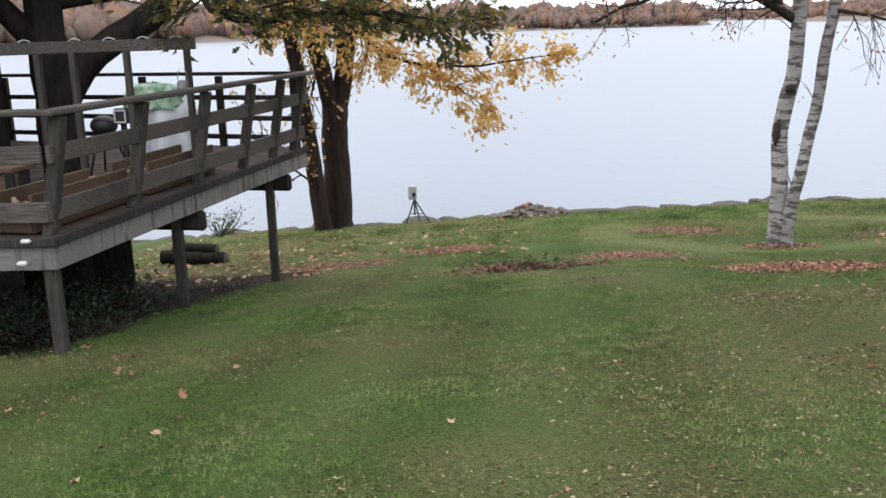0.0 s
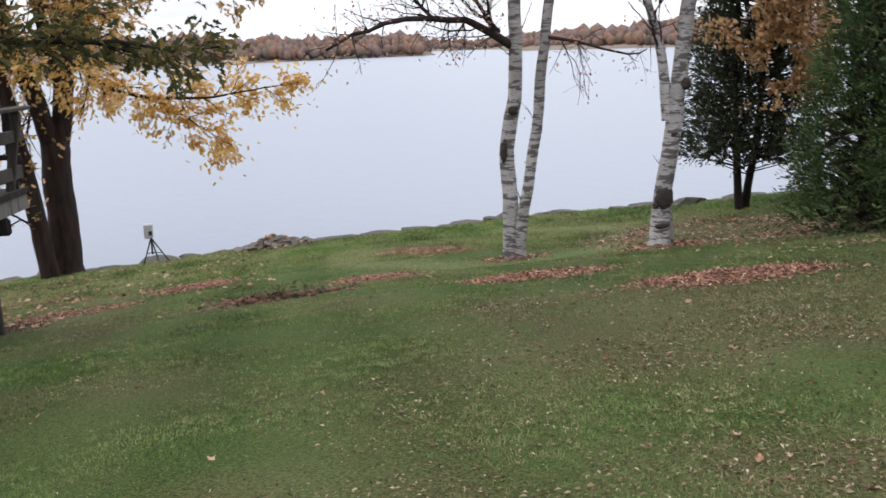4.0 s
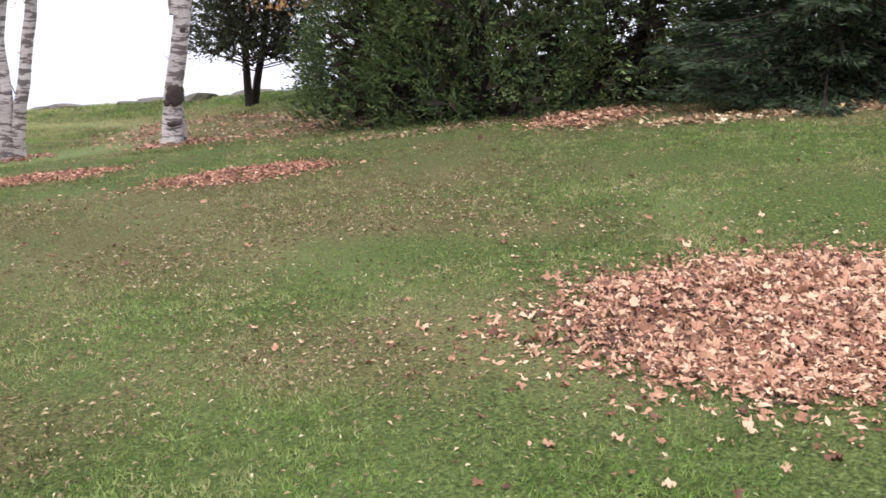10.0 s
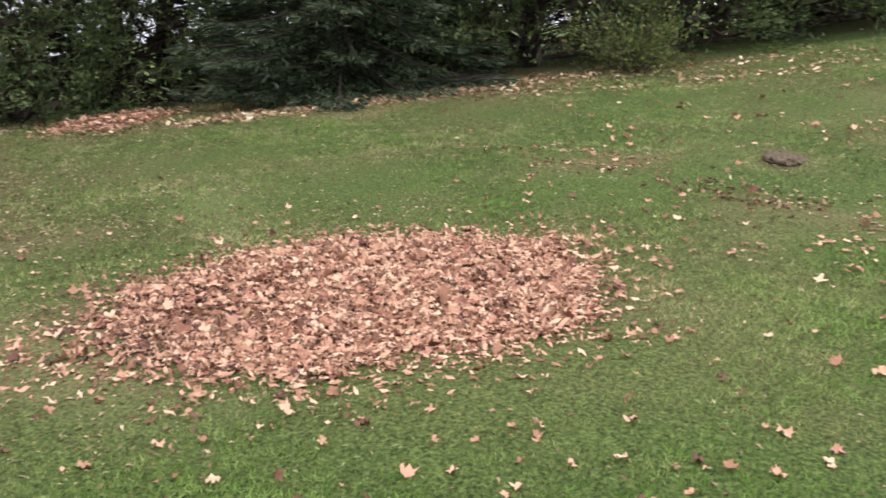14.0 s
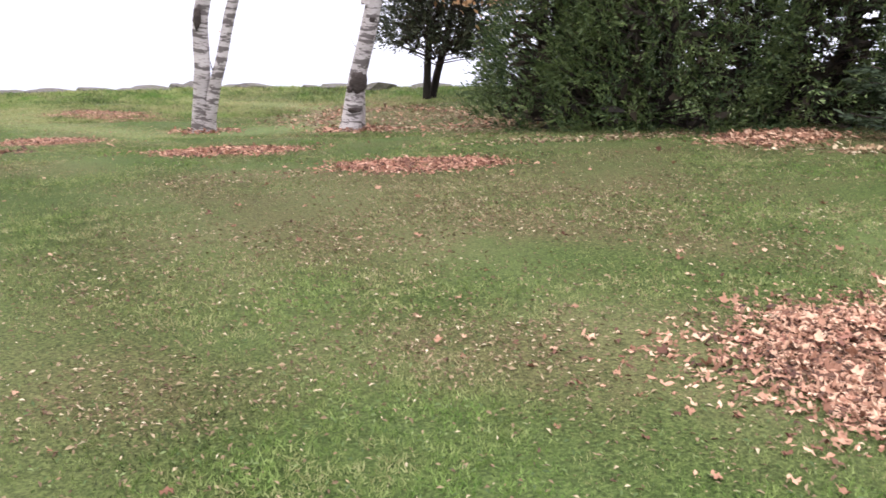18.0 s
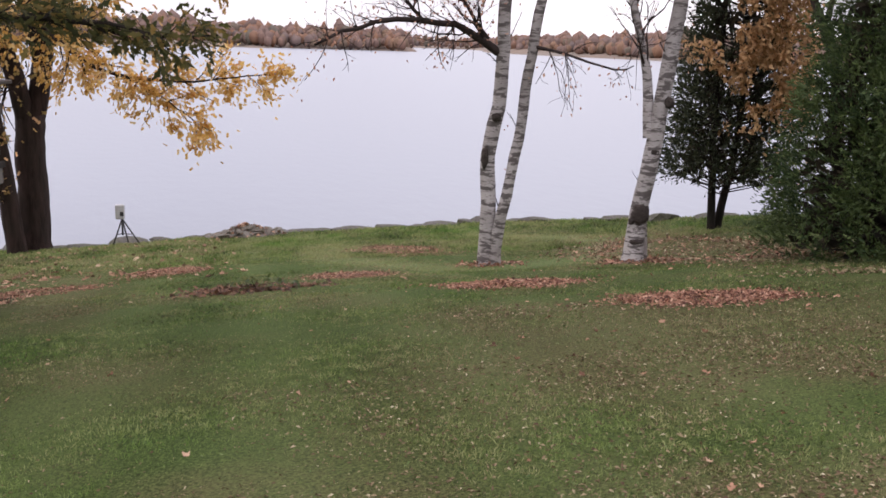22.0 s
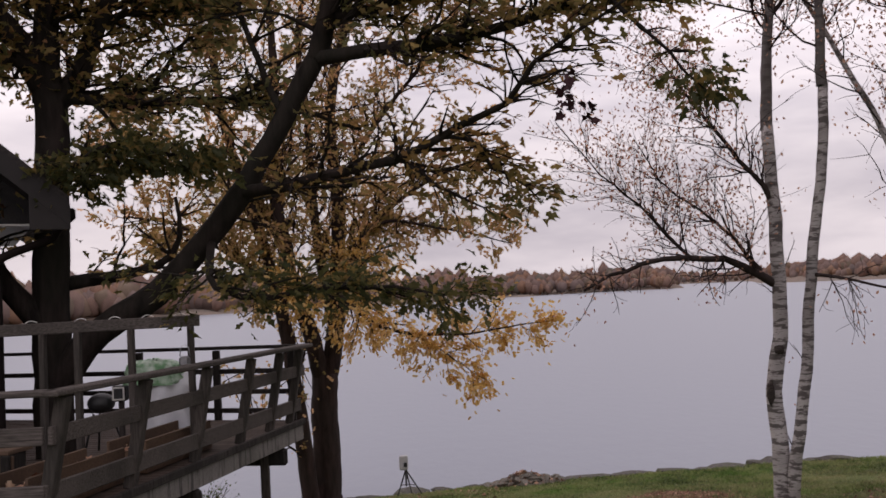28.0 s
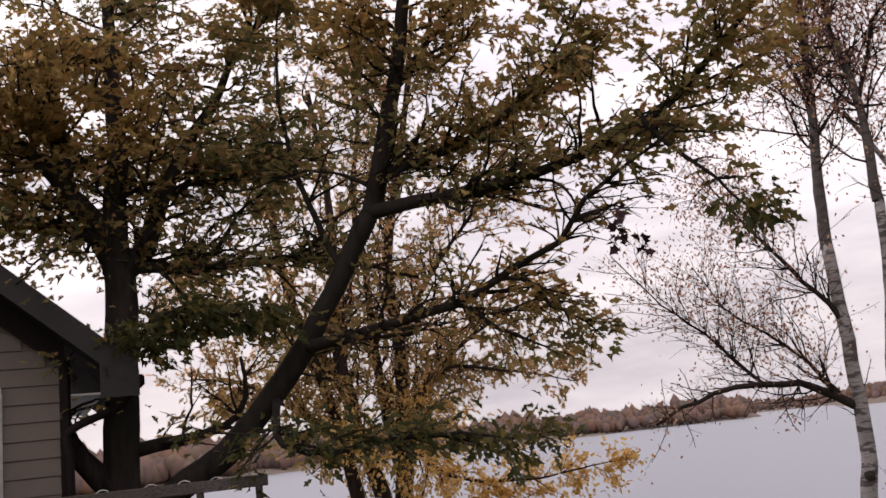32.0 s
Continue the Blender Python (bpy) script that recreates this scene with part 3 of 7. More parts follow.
# thin, leaf-strewn patches of the lawn: x, y, half length, half width, turn, how strong
PATCHES = [(3.6, 4.75, 1.0, 0.38, -0.5, 0.95), (4.3, 3.6, 0.75, 0.28, -0.9, 0.7), (2.75, 4.6, 0.5, 0.4, 0, 0.5), (2.55, 2.9, 0.75, 0.4, -0.5, 0.8), (2.8, 2.3, 0.5, 0.45, 0, 0.7),
           (2.9, 7.3, 0.95, 0.28, -0.15, 0.8), (0.65, 3.5, 0.45, 0.30, 0.3, 0.5), (0.15, 3.8, 0.35, 0.25, 0, 0.35), (1.15, 3.2, 0.5, 0.25, 0, 0.5), (2.4, 2.95, 0.5, 0.35, 0, 0.5),
           (5.75, 0.05, 0.22, 0.12, -0.5, 1.3), (5.5, -0.45, 0.6, 0.09, 1.05, 1.2), (6.85, -0.18, 0.30, 0.2, 0, 1.2), (6.6, 1.0, 0.6, 0.25, -0.9, 0.9), (5.1, -0.9, 0.3, 0.10, 1.0, 0.9), (-0.7, 6.9, 0.6, 0.4, 0, 0.35),
           (4.6, 5.6, 2.0, 1.0, -0.3, 0.6), (2.9, 5.0, 1.0, 0.9, 0, 0.4), (6.8, 6.3, 1.2, 0.5, -0.4, 0.4), (6.6, 7.3, 2.2, 0.5, -0.3, 0.35), (-3.2, 12.0, 2.5, 1.5, 0, 0.5), (-4.0, 17.0, 3.0, 3.5, 0, 0.6), (8.2, 13.0, 1.6, 2.4, 0, 0.9), (9.6, 6.3, 0.9, 0.7, 0, 1.0),
           (10.0, 4.0, 2.2, 0.45, -0.75, 0.7), (11.6, 1.2, 0.5, 2.0, 0.25, 0.5), (11.4, 4.9, 2.0, 1.8, 0, 1.0), (3.9, 1.5, 0.85, 0.85, 0, 1.1), (2.2, 5.6, 0.8, 1.2, 0, 0.3), (-0.4, 6.6, 0.5, 1.2, 0.2, 0.35), (3.2, 6.1, 1.6, 0.5, -0.3, 0.4)]
TRACK = [(3.42, 19.3), (2.6, 16.3), (2.8, 14.3), (4.2, 12.2), (6.4, 13.4), (7.5, 16.1), (6.6, 19.5)]


def dryness(x, y):
    """0 green turf, 1 thin brown turf."""
    x, y = np.asarray(x, float), np.asarray(y, float)
    d = 0.62 * np.clip(vnoise(x, y, 1.3, 1) * 0.6 + vnoise(x, y, 0.45, 2) * 0.4 - 0.42, 0, 1) / 0.4
    rag = 0.25 + 0.8 * vnoise(x, y, 0.22, 3) + 0.6 * vnoise(x, y, 0.08, 4)
    for px_, py_, a, b, turn, k in PATCHES:
        c, s = math.cos(turn), math.sin(turn)
        u, v = ((x - px_) * c + (y - py_) * s) / a, (-(x - px_) * s + (y - py_) * c) / b
        d = d + k * rag * np.exp(-0.9 * (u * u + v * v))
    return np.clip(0.70 * d, 0, np.where(x > 8, 1.0, 0.60))


def track(x, y):
    """Pale turns and stripes that the mower left, 0 to 1."""
    x, y = np.asarray(x, float), np.asarray(y, float)
    p = smooth_path([(u, v, 0) for u, v in TRACK], 0.4)
    f = np.zeros_like(x)
    far = (y > 9.5) & (y < 22) & (x > 0) & (x < 10)
    if far.any():
        d = np.full(int(far.sum()), 9.0)
        for q in p:
            d = np.minimum(d, np.hypot(x[far] - q[0], y[far] - q[1]))
        f[far] = np.exp(-((d - 0.1) / 0.38) ** 2)
    f += 0.45 * np.exp(-(((x - 5.05) * 0.75 + (y - 3.15) * 0.66) / 0.9) ** 2 - ((-(x - 5.05) * 0.66 + (y - 3.15) * 0.75) / 0.28) ** 2)
    stripe = 0.5 + 0.5 * np.sin(5.2 * (x - 0.06 * y) + 0.8 * vnoise(x, y, 2.0, 5))
    return np.clip(f + 0.34 * stripe * (x < 3.5) * (y > 1.5), 0, 1)


def lush_and_shade(x, y):
    """0 worn turf, 1 deep green turf: close to the eye, round the large heap, in loose patches, and as painted shade
    beside the deck.
    """
    x, y = np.asarray(x, float), np.asarray(y, float)
    near_eye = np.clip((3.5 - np.hypot(x, y)) / 1.0, 0, 1)
    beside = np.exp(-((x - 3.9) / 1.3) ** 2 - ((y + 0.1) / 0.75) ** 2) + 0.9 * np.exp(-((x - 5.6) / 0.5) ** 2 - ((y - 1.6) / 1.3) ** 2) + 0.7 * np.exp(-((x - 6.3) / 1.3) ** 2 - ((y - 4.6) / 0.5) ** 2)
    loose = np.clip(3.6 * (vnoise(x, y, 0.9, 51) * 0.5 + vnoise(x, y, 0.26, 52) * 0.5 - 0.49), 0, 1)
    # deep green beside the deck, standing in for its shade on the turf
    beside = beside + np.exp(-((x + 2.7) / 1.3) ** 2 - ((y - 6.3) / 2.2) ** 2)
    return np.clip(0.8 * near_eye + 1.2 * beside + 0.8 * loose + 0.12, 0, 1)


def bare_deck_shade(x, y):
    """1 beneath the deck, where no blades stand and dark soil paints the shade."""
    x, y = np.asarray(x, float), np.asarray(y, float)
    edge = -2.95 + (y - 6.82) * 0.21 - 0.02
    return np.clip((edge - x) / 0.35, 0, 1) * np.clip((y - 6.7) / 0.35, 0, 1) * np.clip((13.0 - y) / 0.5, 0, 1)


def far_shore(az):
    """Distance of the opposite shore by bearing in degrees."""
    az = np.asarray(az, float)
    base = np.interp(az, [-60, -30, 0, 13.2, 13.9, 18.3, 19.2, 28, 60], [330, 420, 640, 720, 1500, 1500, 860, 640, 420])
    return base + 8 * np.sin(az * 2.3) + 4 * np.sin(az * 7.1)


def land_z(x, y):
    x, y = np.asarray(x, float), np.asarray(y, float)
    z = lawn_z(x, np.minimum(y, edge_y(x) + 0.1))
    over = y - edge_y(x)
    bank = np.clip(over / 1.4, 0, 1)
    z = z + np.where(over > 0, (-6.5 - z) * (bank * bank * (3 - 2 * bank)), 0)
    d, az = np.hypot(x, y), np.degrees(np.arctan2(x, y))
    rise = np.clip((d - far_shore(az) + 6) / 60, 0, 1)
    return np.where((d > 250) & (y > 60), np.where(d > far_shore(az) - 6, -4.4 + 9 * rise, z), z)


def grid_lines(lo, fine_lo, fine_hi, hi, step):
    def out(a, b, s):
        v, w = [a], s
        while abs(v[-1] - b) > w:
            w *= 1.22
            v.append(v[-1] + (w if b > a else -w))
        return v[1:] + [b]
    mid = list(np.arange(fine_lo, fine_hi, step))
    return np.array(out(fine_lo, lo, step)[::-1] + mid + out(fine_hi, hi, step))


gx, gy = grid_lines(-2600, -9, 16, 2600, 0.2), grid_lines(-400, -5, 26, 2800, 0.2)
GX, GY = np.meshgrid(gx, gy)
GZ = land_z(GX, GY)
near = np.exp(-((GX - 3) ** 2 + (GY - 8) ** 2) / 600)
GZ = GZ + near * 0.018 * np.sin(GX * 2.1 + 1.3 * np.sin(GY * 1.7)) * np.sin(GY * 1.9)
gi = np.arange(len(gx) * len(gy)).reshape(len(gy), len(gx))
quad = np.stack([gi[:-1, :-1], gi[:-1, 1:], gi[1:, 1:], gi[1:, :-1]], -1).reshape(-1, 4)
ground = tri_object("ground", np.stack([GX, GY, GZ], -1).reshape(-1, 3), np.concatenate([quad[:, [0, 1, 2]], quad[:, [0, 2, 3]]]), LAWN)
ground.data.polygons.foreach_set("use_smooth", np.ones(len(ground.data.polygons), bool))
ground.data.materials.append(FAR_BANK)
far_face = np.repeat([np.tile((gy[:-1] > 60)[:, None], (1, len(gx) - 1)).ravel()], 2, 0).ravel()
ground.data.polygons.foreach_set("material_index", far_face.astype(np.int32))
for at_name, at_value in (("dry", dryness(GX, GY)), ("pale", track(GX, GY)), ("bare", bare_deck_shade(GX, GY))):
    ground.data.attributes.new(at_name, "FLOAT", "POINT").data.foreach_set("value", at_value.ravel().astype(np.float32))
tagged(ground, "sloping autumn lawn of mown grass with dry patches", "ground", kind="structure")

water = mesh_object("water", [(-2600, 14, WATER_Z), (2600, 14, WATER_Z), (2600, 2800, WATER_Z), (-2600, 2800, WATER_Z)], [(0, 1, 2, 3)], WATER)
tagged(water, "calm pale lake reflecting an overcast sky", "lake", kind="structure")


def far_woods():
    """Bare and autumn-coloured trees along the opposite shore."""
    r = np.random.default_rng(11)
    v, t, tone, n0 = [], [], [], 0
    leaf = np.array([(-0.5, -0.35, 0), (0.5, -0.35, 0), (0.1, 0.6, 0.15)], float)
    bm = bmesh.new()
    bmesh.ops.create_icosphere(bm, subdivisions=1, radius=1.0)
    core = np.array([q.co[:] for q in bm.verts])
    core_t = np.array([[q.index for q in fc.verts] for fc in bm.faces])
    bm.free()
    for row in range(3):
        for az in np.arange(-40, 52, 0.155):
            a = radians(az + r.uniform(-0.2, 0.2))
            d = float(far_shore(math.degrees(a))) + 4 + row * 18 + r.uniform(0, 14)
            tall = 0.62 + 0.45 * vnoise(az, 3.0, 2.3, 21) + 0.25 * vnoise(az, 9.0, 0.6, 22) + 0.11 * r.normal()
            h = np.clip(9.6 * tall, 4.0, 15) * (1 + 0.14 * row) * (0.8 + 0.2 * d / 650.0) * np.interp(az, [-20, -6, 5], [1.6, 1.3, 1.0])
            x, y = d * math.sin(a), d * math.cos(a)
            z0 = float(land_z(x, y)) - 0.5
            k = 80
            w = h * r.uniform(0.26, 0.44)
            kind = np.clip(r.normal(0.32, 0.16), 0, 0.62) if r.random() < 0.75 else r.uniform(0.6, 1.0)
            rough = 1 + 0.22 * np.sin(core[:, :1] * 5 + r.uniform(0, 6)) * np.sin(core[:, 2:] * 6 + r.uniform(0, 6)) + 0.16 * r.normal(size=(len(core), 1))
            cv = core * np.array([w * 0.9, w * 0.9, h * 0.44]) * rough + np.array([x, y, z0 + h * 0.43])
            v.append(cv)
            t.append(core_t + n0)
            n0 += len(cv)
            tone.append(np.full(len(cv), kind))
            # upright sprays of twigs and leaves
            q = r.normal(size=(k, 3))
            q /= np.linalg.norm(q, axis=1, keepdims=True)
            q *= r.uniform(0.45, 1.05, (k, 1))
            c = np.stack([x + q[:, 0] * w, y + q[:, 1] * w, z0 + h * 0.47 + q[:, 2] * h * 0.48], -1)
            s = r.uniform(0.14, 0.36, k) * h / 12
            turn = r.uniform(0, 2 * np.pi, k)
            across = np.stack([np.cos(turn), np.sin(turn), np.zeros(k)], -1)
            up_way = np.stack([0.3 * r.normal(size=k), 0.3 * r.normal(size=k), np.full(k, 1.1)], -1)
            tri = c[:, None] + s[:, None, None] * (leaf[None, :, 0:1] * across[:, None] + leaf[None, :, 1:2] * up_way[:, None])
            v.append(tri.reshape(-1, 3))
            t.append((np.arange(k)[:, None] * 3 + np.arange(3)) + n0)
            n0 += 3 * k
            tone.append(np.clip(np.repeat(kind + 0.12 * r.normal(size=k), 3), 0, 1))
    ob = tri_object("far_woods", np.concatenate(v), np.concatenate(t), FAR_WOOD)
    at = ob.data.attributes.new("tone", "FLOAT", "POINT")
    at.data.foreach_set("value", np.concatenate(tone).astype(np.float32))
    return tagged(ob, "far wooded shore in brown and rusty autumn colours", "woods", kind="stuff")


far_woods()

# ---- trees ----
def sag(n, r0, r1):
    return np.linspace(0, 1, n) ** 0.8 * (r1 - r0) + r0


def grow(tree, limbs, material, twig_material, leaf, seed, step=0.22, sides=8, level=1.0):
    """limbs: (part name, r0, r1, twigs, reach, droop, leaves per twig, points...). Returns places and ways for leaves."""
    r = np.random.default_rng(seed)
    thin = Heap()
    spots, ways = [], []
    for k, (name, r0, r1, n_twig, reach, droop, per, *points) in enumerate(limbs):
        p = smooth_path(points, step, 0.04 + 0.03 * (r1 < 0.02), seed * 31 + k)
        rad = sag(len(p), r0, r1)
        if name == "trunk":
            rad = rad * (1 + 0.5 * np.exp(-np.arange(len(p)) * step / 0.22))
        v, t = tube(p, rad, sides if r0 > 0.05 else 6, 0.035, seed + k)
        h = Heap()
        h.add(v, t)
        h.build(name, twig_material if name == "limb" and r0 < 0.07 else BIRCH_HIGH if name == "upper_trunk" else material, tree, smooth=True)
        for s, d, side, f, ln in zip(*spread(p, n_twig, reach, seed * 7 + k)):
            way = d * r.uniform(0.3, 1.0) + side * r.uniform(0.5, 1.1) + np.array([0, 0, 0.25 - droop])
            way[2] *= level
            way /= np.linalg.norm(way)
            ln = ln * (1.15 - 0.55 * f)
            q = twig(s, way, ln, r, droop * 0.12, 0.05 * (1 - droop))
            base = min(0.5 * (r0 + (r1 - r0) * f), 0.012 + 0.010 * ln) * (0.6 if twig_material is BARK_TWIG else 1.0)
            thin.add(*tube(q, np.linspace(base, 0.003, len(q)), 4, 0, k))
            for _ in range(max(2, int(ln * 5))):
                a = r.integers(1, len(q) - 1)
                w2 = (q[a] - q[a - 1]) / (np.linalg.norm(q[a] - q[a - 1]) + 1e-9) + r.normal(size=3) * 0.75
                w2[2] *= level
                w2 /= np.linalg.norm(w2)
                l2 = ln * r.uniform(0.2, 0.5)
                q2 = twig(q[a], w2, l2, r, droop * 0.15, 0.03)
                thin.add(*tube(q2, np.linspace(base * 0.5, 0.002, len(q2)), 3, 0, k))
                m = r.poisson(per)
                if m:
                    b = r.integers(1, len(q2), m)
                    spots.append(q2[b] + r.normal(size=(m, 3)) * 0.05)
                    ways.append(np.tile(w2 + np.array([0, 0, -0.4]), (m, 1)))
            m = r.poisson(per)
            if m:
                b = r.integers(1, len(q), m)
                spots.append(q[b] + r.normal(size=(m, 3)) * 0.05)
                ways.append(np.tile(way + np.array([0, 0, -0.4]), (m, 1)))
    if thin.v:
        thin.build("twigwork", twig_material, tree, kind="stuff")
    if not spots:
        return np.zeros((0, 3)), np.zeros((0, 3))
    return np.concatenate(spots), np.concatenate(ways)


def clad(tree, name, kind, spots, ways, size, material, seed, label="", flat=None):
    if not len(spots):
        return None
    r = np.random.default_rng(seed)
    h = Heap()
    h.add(*scatter(kind, spots, size * r.uniform(0.6, 1.25, len(spots)), ways, flat, seed))
    return h.build(name, material, tree, label=label, kind="stuff")


# the birch with two white stems
birch = thing("birch_tree", (4.36, 12.70, float(lawn_z(4.36, 12.7))), "white birch with two leaning stems and few leaves", "tree")
spots, ways = grow(birch, [
    ("trunk", 0.128, 0.085, 5, 0.6, 0.1, 0.3, (4.27, 12.69, -1.75), (4.26, 12.71, -0.61), (4.24, 12.73, 0.07), (4.33, 12.70, 0.75), (4.37, 12.69, 1.59), (4.37, 12.69, 2.58), (4.37, 12.69, 3.61)),
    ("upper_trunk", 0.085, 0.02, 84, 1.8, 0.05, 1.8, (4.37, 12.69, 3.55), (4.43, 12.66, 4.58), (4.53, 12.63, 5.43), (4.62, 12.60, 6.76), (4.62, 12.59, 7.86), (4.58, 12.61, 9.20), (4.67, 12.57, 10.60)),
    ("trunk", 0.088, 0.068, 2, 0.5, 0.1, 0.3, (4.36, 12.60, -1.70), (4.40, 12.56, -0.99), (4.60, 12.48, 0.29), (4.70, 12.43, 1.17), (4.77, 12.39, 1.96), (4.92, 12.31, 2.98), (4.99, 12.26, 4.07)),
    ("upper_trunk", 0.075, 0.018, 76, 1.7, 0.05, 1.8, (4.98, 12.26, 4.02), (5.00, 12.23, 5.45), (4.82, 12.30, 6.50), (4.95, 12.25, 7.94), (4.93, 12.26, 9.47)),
    ("limb", 0.062, 0.016, 40, 0.85, 0.25, 1.0, (4.34, 12.70, 1.50), (3.85, 12.59, 1.77), (3.18, 12.50, 1.86), (2.55, 12.38, 1.81), (2.08, 12.20, 1.67), (1.70, 12.00, 1.53)),
    ("limb", 0.030, 0.007, 56, 1.05, 0.0, 1.6, (3.24, 12.55, 1.85), (2.77, 12.62, 2.45), (2.25, 12.52, 2.90), (1.86, 12.38, 3.29), (1.48, 12.23, 3.73)),
    ("limb", 0.034, 0.007, 56, 1.05, 0.0, 2.4, (4.20, 12.66, 1.66), (3.82, 12.53, 2.08), (3.33, 12.54, 2.52), (2.85, 12.52, 2.94), (2.53, 12.47, 3.50)),
    ("limb", 0.045, 0.010, 52, 1.05, 0.0, 1.6, (4.37, 12.66, 2.60), (3.87, 12.54, 3.32), (3.43, 12.46, 3.80), (3.08, 12.34, 4.27), (2.74, 12.22, 4.71)),
    ("limb", 0.028, 0.007, 17, 0.7, 0.6, 0.5, (4.74, 12.38, 1.64), (5.03, 11.97, 1.51), (5.46, 11.52, 1.32), (5.62, 11.18, 1.39)),
    ("limb", 0.034, 0.007, 39, 1.2, 0.0, 2.0, (5.00, 12.23, 5.45), (5.30, 11.97, 6.35), (5.56, 11.71, 6.72), (5.89, 11.40, 7.70), (6.08, 11.16, 8.70)),
], BIRCH, BARK_TWIG, OVAL, 21)
high = np.repeat(spots[spots[:, 2] > 3.8], 5, 0)
more = np.concatenate([spots, spots, high]) + np.random.default_rng(4).normal(size=(2 * len(spots) + len(high), 3)) * 0.12
clad(birch, "leaves", OVAL, more, np.tile([0.1, 0, -0.6], (len(more), 1)), 0.056, BIRCH_LEAF, 22, "sparse rusty leaves")

birch_two = birch
birch = thing("birch_tree", (6.16, 11.69, float(lawn_z(6.16, 11.69))), "tall white birch with dark knots beside the hedge", "tree")
spots, ways = grow(birch, [
    ("trunk", 0.132, 0.092, 5, 0.6, 0.1, 0.3, (6.06, 11.69, -1.45), (6.13, 11.69, -0.58), (6.24, 11.65, 0.20), (6.32, 11.61, 1.22), (6.43, 11.55, 2.23), (6.49, 11.51, 3.01), (6.51, 11.49, 3.60)),
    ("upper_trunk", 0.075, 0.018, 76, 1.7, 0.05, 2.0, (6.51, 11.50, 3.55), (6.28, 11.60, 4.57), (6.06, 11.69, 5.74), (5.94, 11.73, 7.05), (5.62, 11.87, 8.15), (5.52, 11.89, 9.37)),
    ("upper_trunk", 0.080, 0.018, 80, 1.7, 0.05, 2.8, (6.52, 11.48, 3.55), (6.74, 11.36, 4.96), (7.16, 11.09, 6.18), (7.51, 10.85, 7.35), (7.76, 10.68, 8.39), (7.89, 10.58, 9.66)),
    ("limb", 0.055, 0.012, 44, 1.2, 0.0, 3.2, (6.58, 11.45, 3.80), (7.17, 10.87, 4.99), (7.45, 10.47, 5.63), (7.99, 9.83, 6.28), (8.53, 9.11, 6.78)),
    ("trunk", 0.072, 0.028, 22, 1.1, 0.05, 0.8, (6.20, 11.67, 0.45), (6.10, 11.78, 1.29), (5.93, 11.93, 2.23), (5.71, 12.09, 3.17), (5.39, 12.29, 4.07), (5.21, 12.42, 4.59), (4.91, 12.60, 5.38)),
    ("limb", 0.040, 0.010, 39, 1.1, 0.0, 1.6, (5.97, 11.95, 2.10), (5.90, 12.05, 4.00), (5.83, 12.15, 5.86), (5.72, 12.24, 7.23)),
    ("trunk", 0.085, 0.05, 0, 0.5, 0.0, 0.0, (6.34, 11.95, -1.40), (6.28, 11.85, -0.8), (6.20, 11.75, -0.2)),
], BIRCH, BARK_TWIG, OVAL, 33)
high = spots[spots[:, 2] > 3.5]
more = np.concatenate([spots, spots, high, high, high]) + np.random.default_rng(4).normal(size=(2 * len(spots) + 3 * len(high), 3)) * 0.11
clad(birch, "leaves", OVAL, more, np.tile([0.2, 0, -0.6], (len(more), 1)), 0.060, BIRCH_LEAF, 34, "sparse rusty leaves")

def knot(tree, at, size, seed):
    """A dark scar standing a little proud of the bark."""
    bm = bmesh.new()
    bmesh.ops.create_icosphere(bm, subdivisions=3, radius=1.0)
    r = np.random.default_rng(seed)
    ph = r.uniform(0, 6, 3)
    for v in bm.verts:
        k = 1 + 0.16 * math.sin(4 * v.co.x + ph[0]) * math.sin(5 * v.co.z + ph[1]) + 0.05 * r.normal()
        v.co = Vector((v.co.x * size[0] * k, v.co.y * size[1] * k, v.co.z * size[2] * k))
    bmesh.ops.translate(bm, vec=at, verts=bm.verts)
    part("knot", bm, KNOT_BARK, tree, "dark bark scar", True)


knot(birch, (6.11, 11.62, -0.60), (0.125, 0.10, 0.17), 1)
knot(birch, (5.98, 11.62, -0.70), (0.04, 0.05, 0.05), 2)
knot(birch, (6.35, 11.50, 0.92), (0.07, 0.05, 0.08), 3)
knot(birch, (6.22, 11.56, 0.25), (0.06, 0.045, 0.05), 6)
knot(birch, (6.06, 11.58, -0.98), (0.10, 0.07, 0.04), 7)
knot(birch_two, (4.17, 12.62, 0.06), (0.05, 0.05, 0.16), 4)
knot(birch_two, (4.30, 12.57, 0.62), (0.07, 0.04, 0.06), 5)

lean = thing("leaning_tree", (9.63, 11.9, float(lawn_z(9.6, 11.9))), "slender leaning tree with russet leaves rising out of the hedge", "tree")
spots, ways = grow(lean, [
    ("trunk", 0.10, 0.035, 20, 1.2, 0.0, 2.0, (9.63, 11.89, -1.4), (9.45, 12.05, 1.0), (9.16, 12.25, 2.12), (8.81, 12.51, 2.99), (8.43, 12.77, 3.89), (8.02, 13.04, 4.56), (7.50, 13.35, 5.24)),
    ("limb", 0.045, 0.012, 58, 1.3, 0.0, 4.8, (9.0, 12.4, 2.6), (8.9, 12.7, 4.0), (8.7, 12.9, 5.6), (8.5, 13.0, 7.2)),
    ("limb", 0.045, 0.012, 58, 1.3, 0.0, 4.8, (9.2, 12.2, 2.1), (9.6, 12.4, 4.2), (9.5, 12.8, 6.0), (9.7, 13.0, 8.0)),
], BARK_TWIG, BARK_TWIG, OVAL, 41)
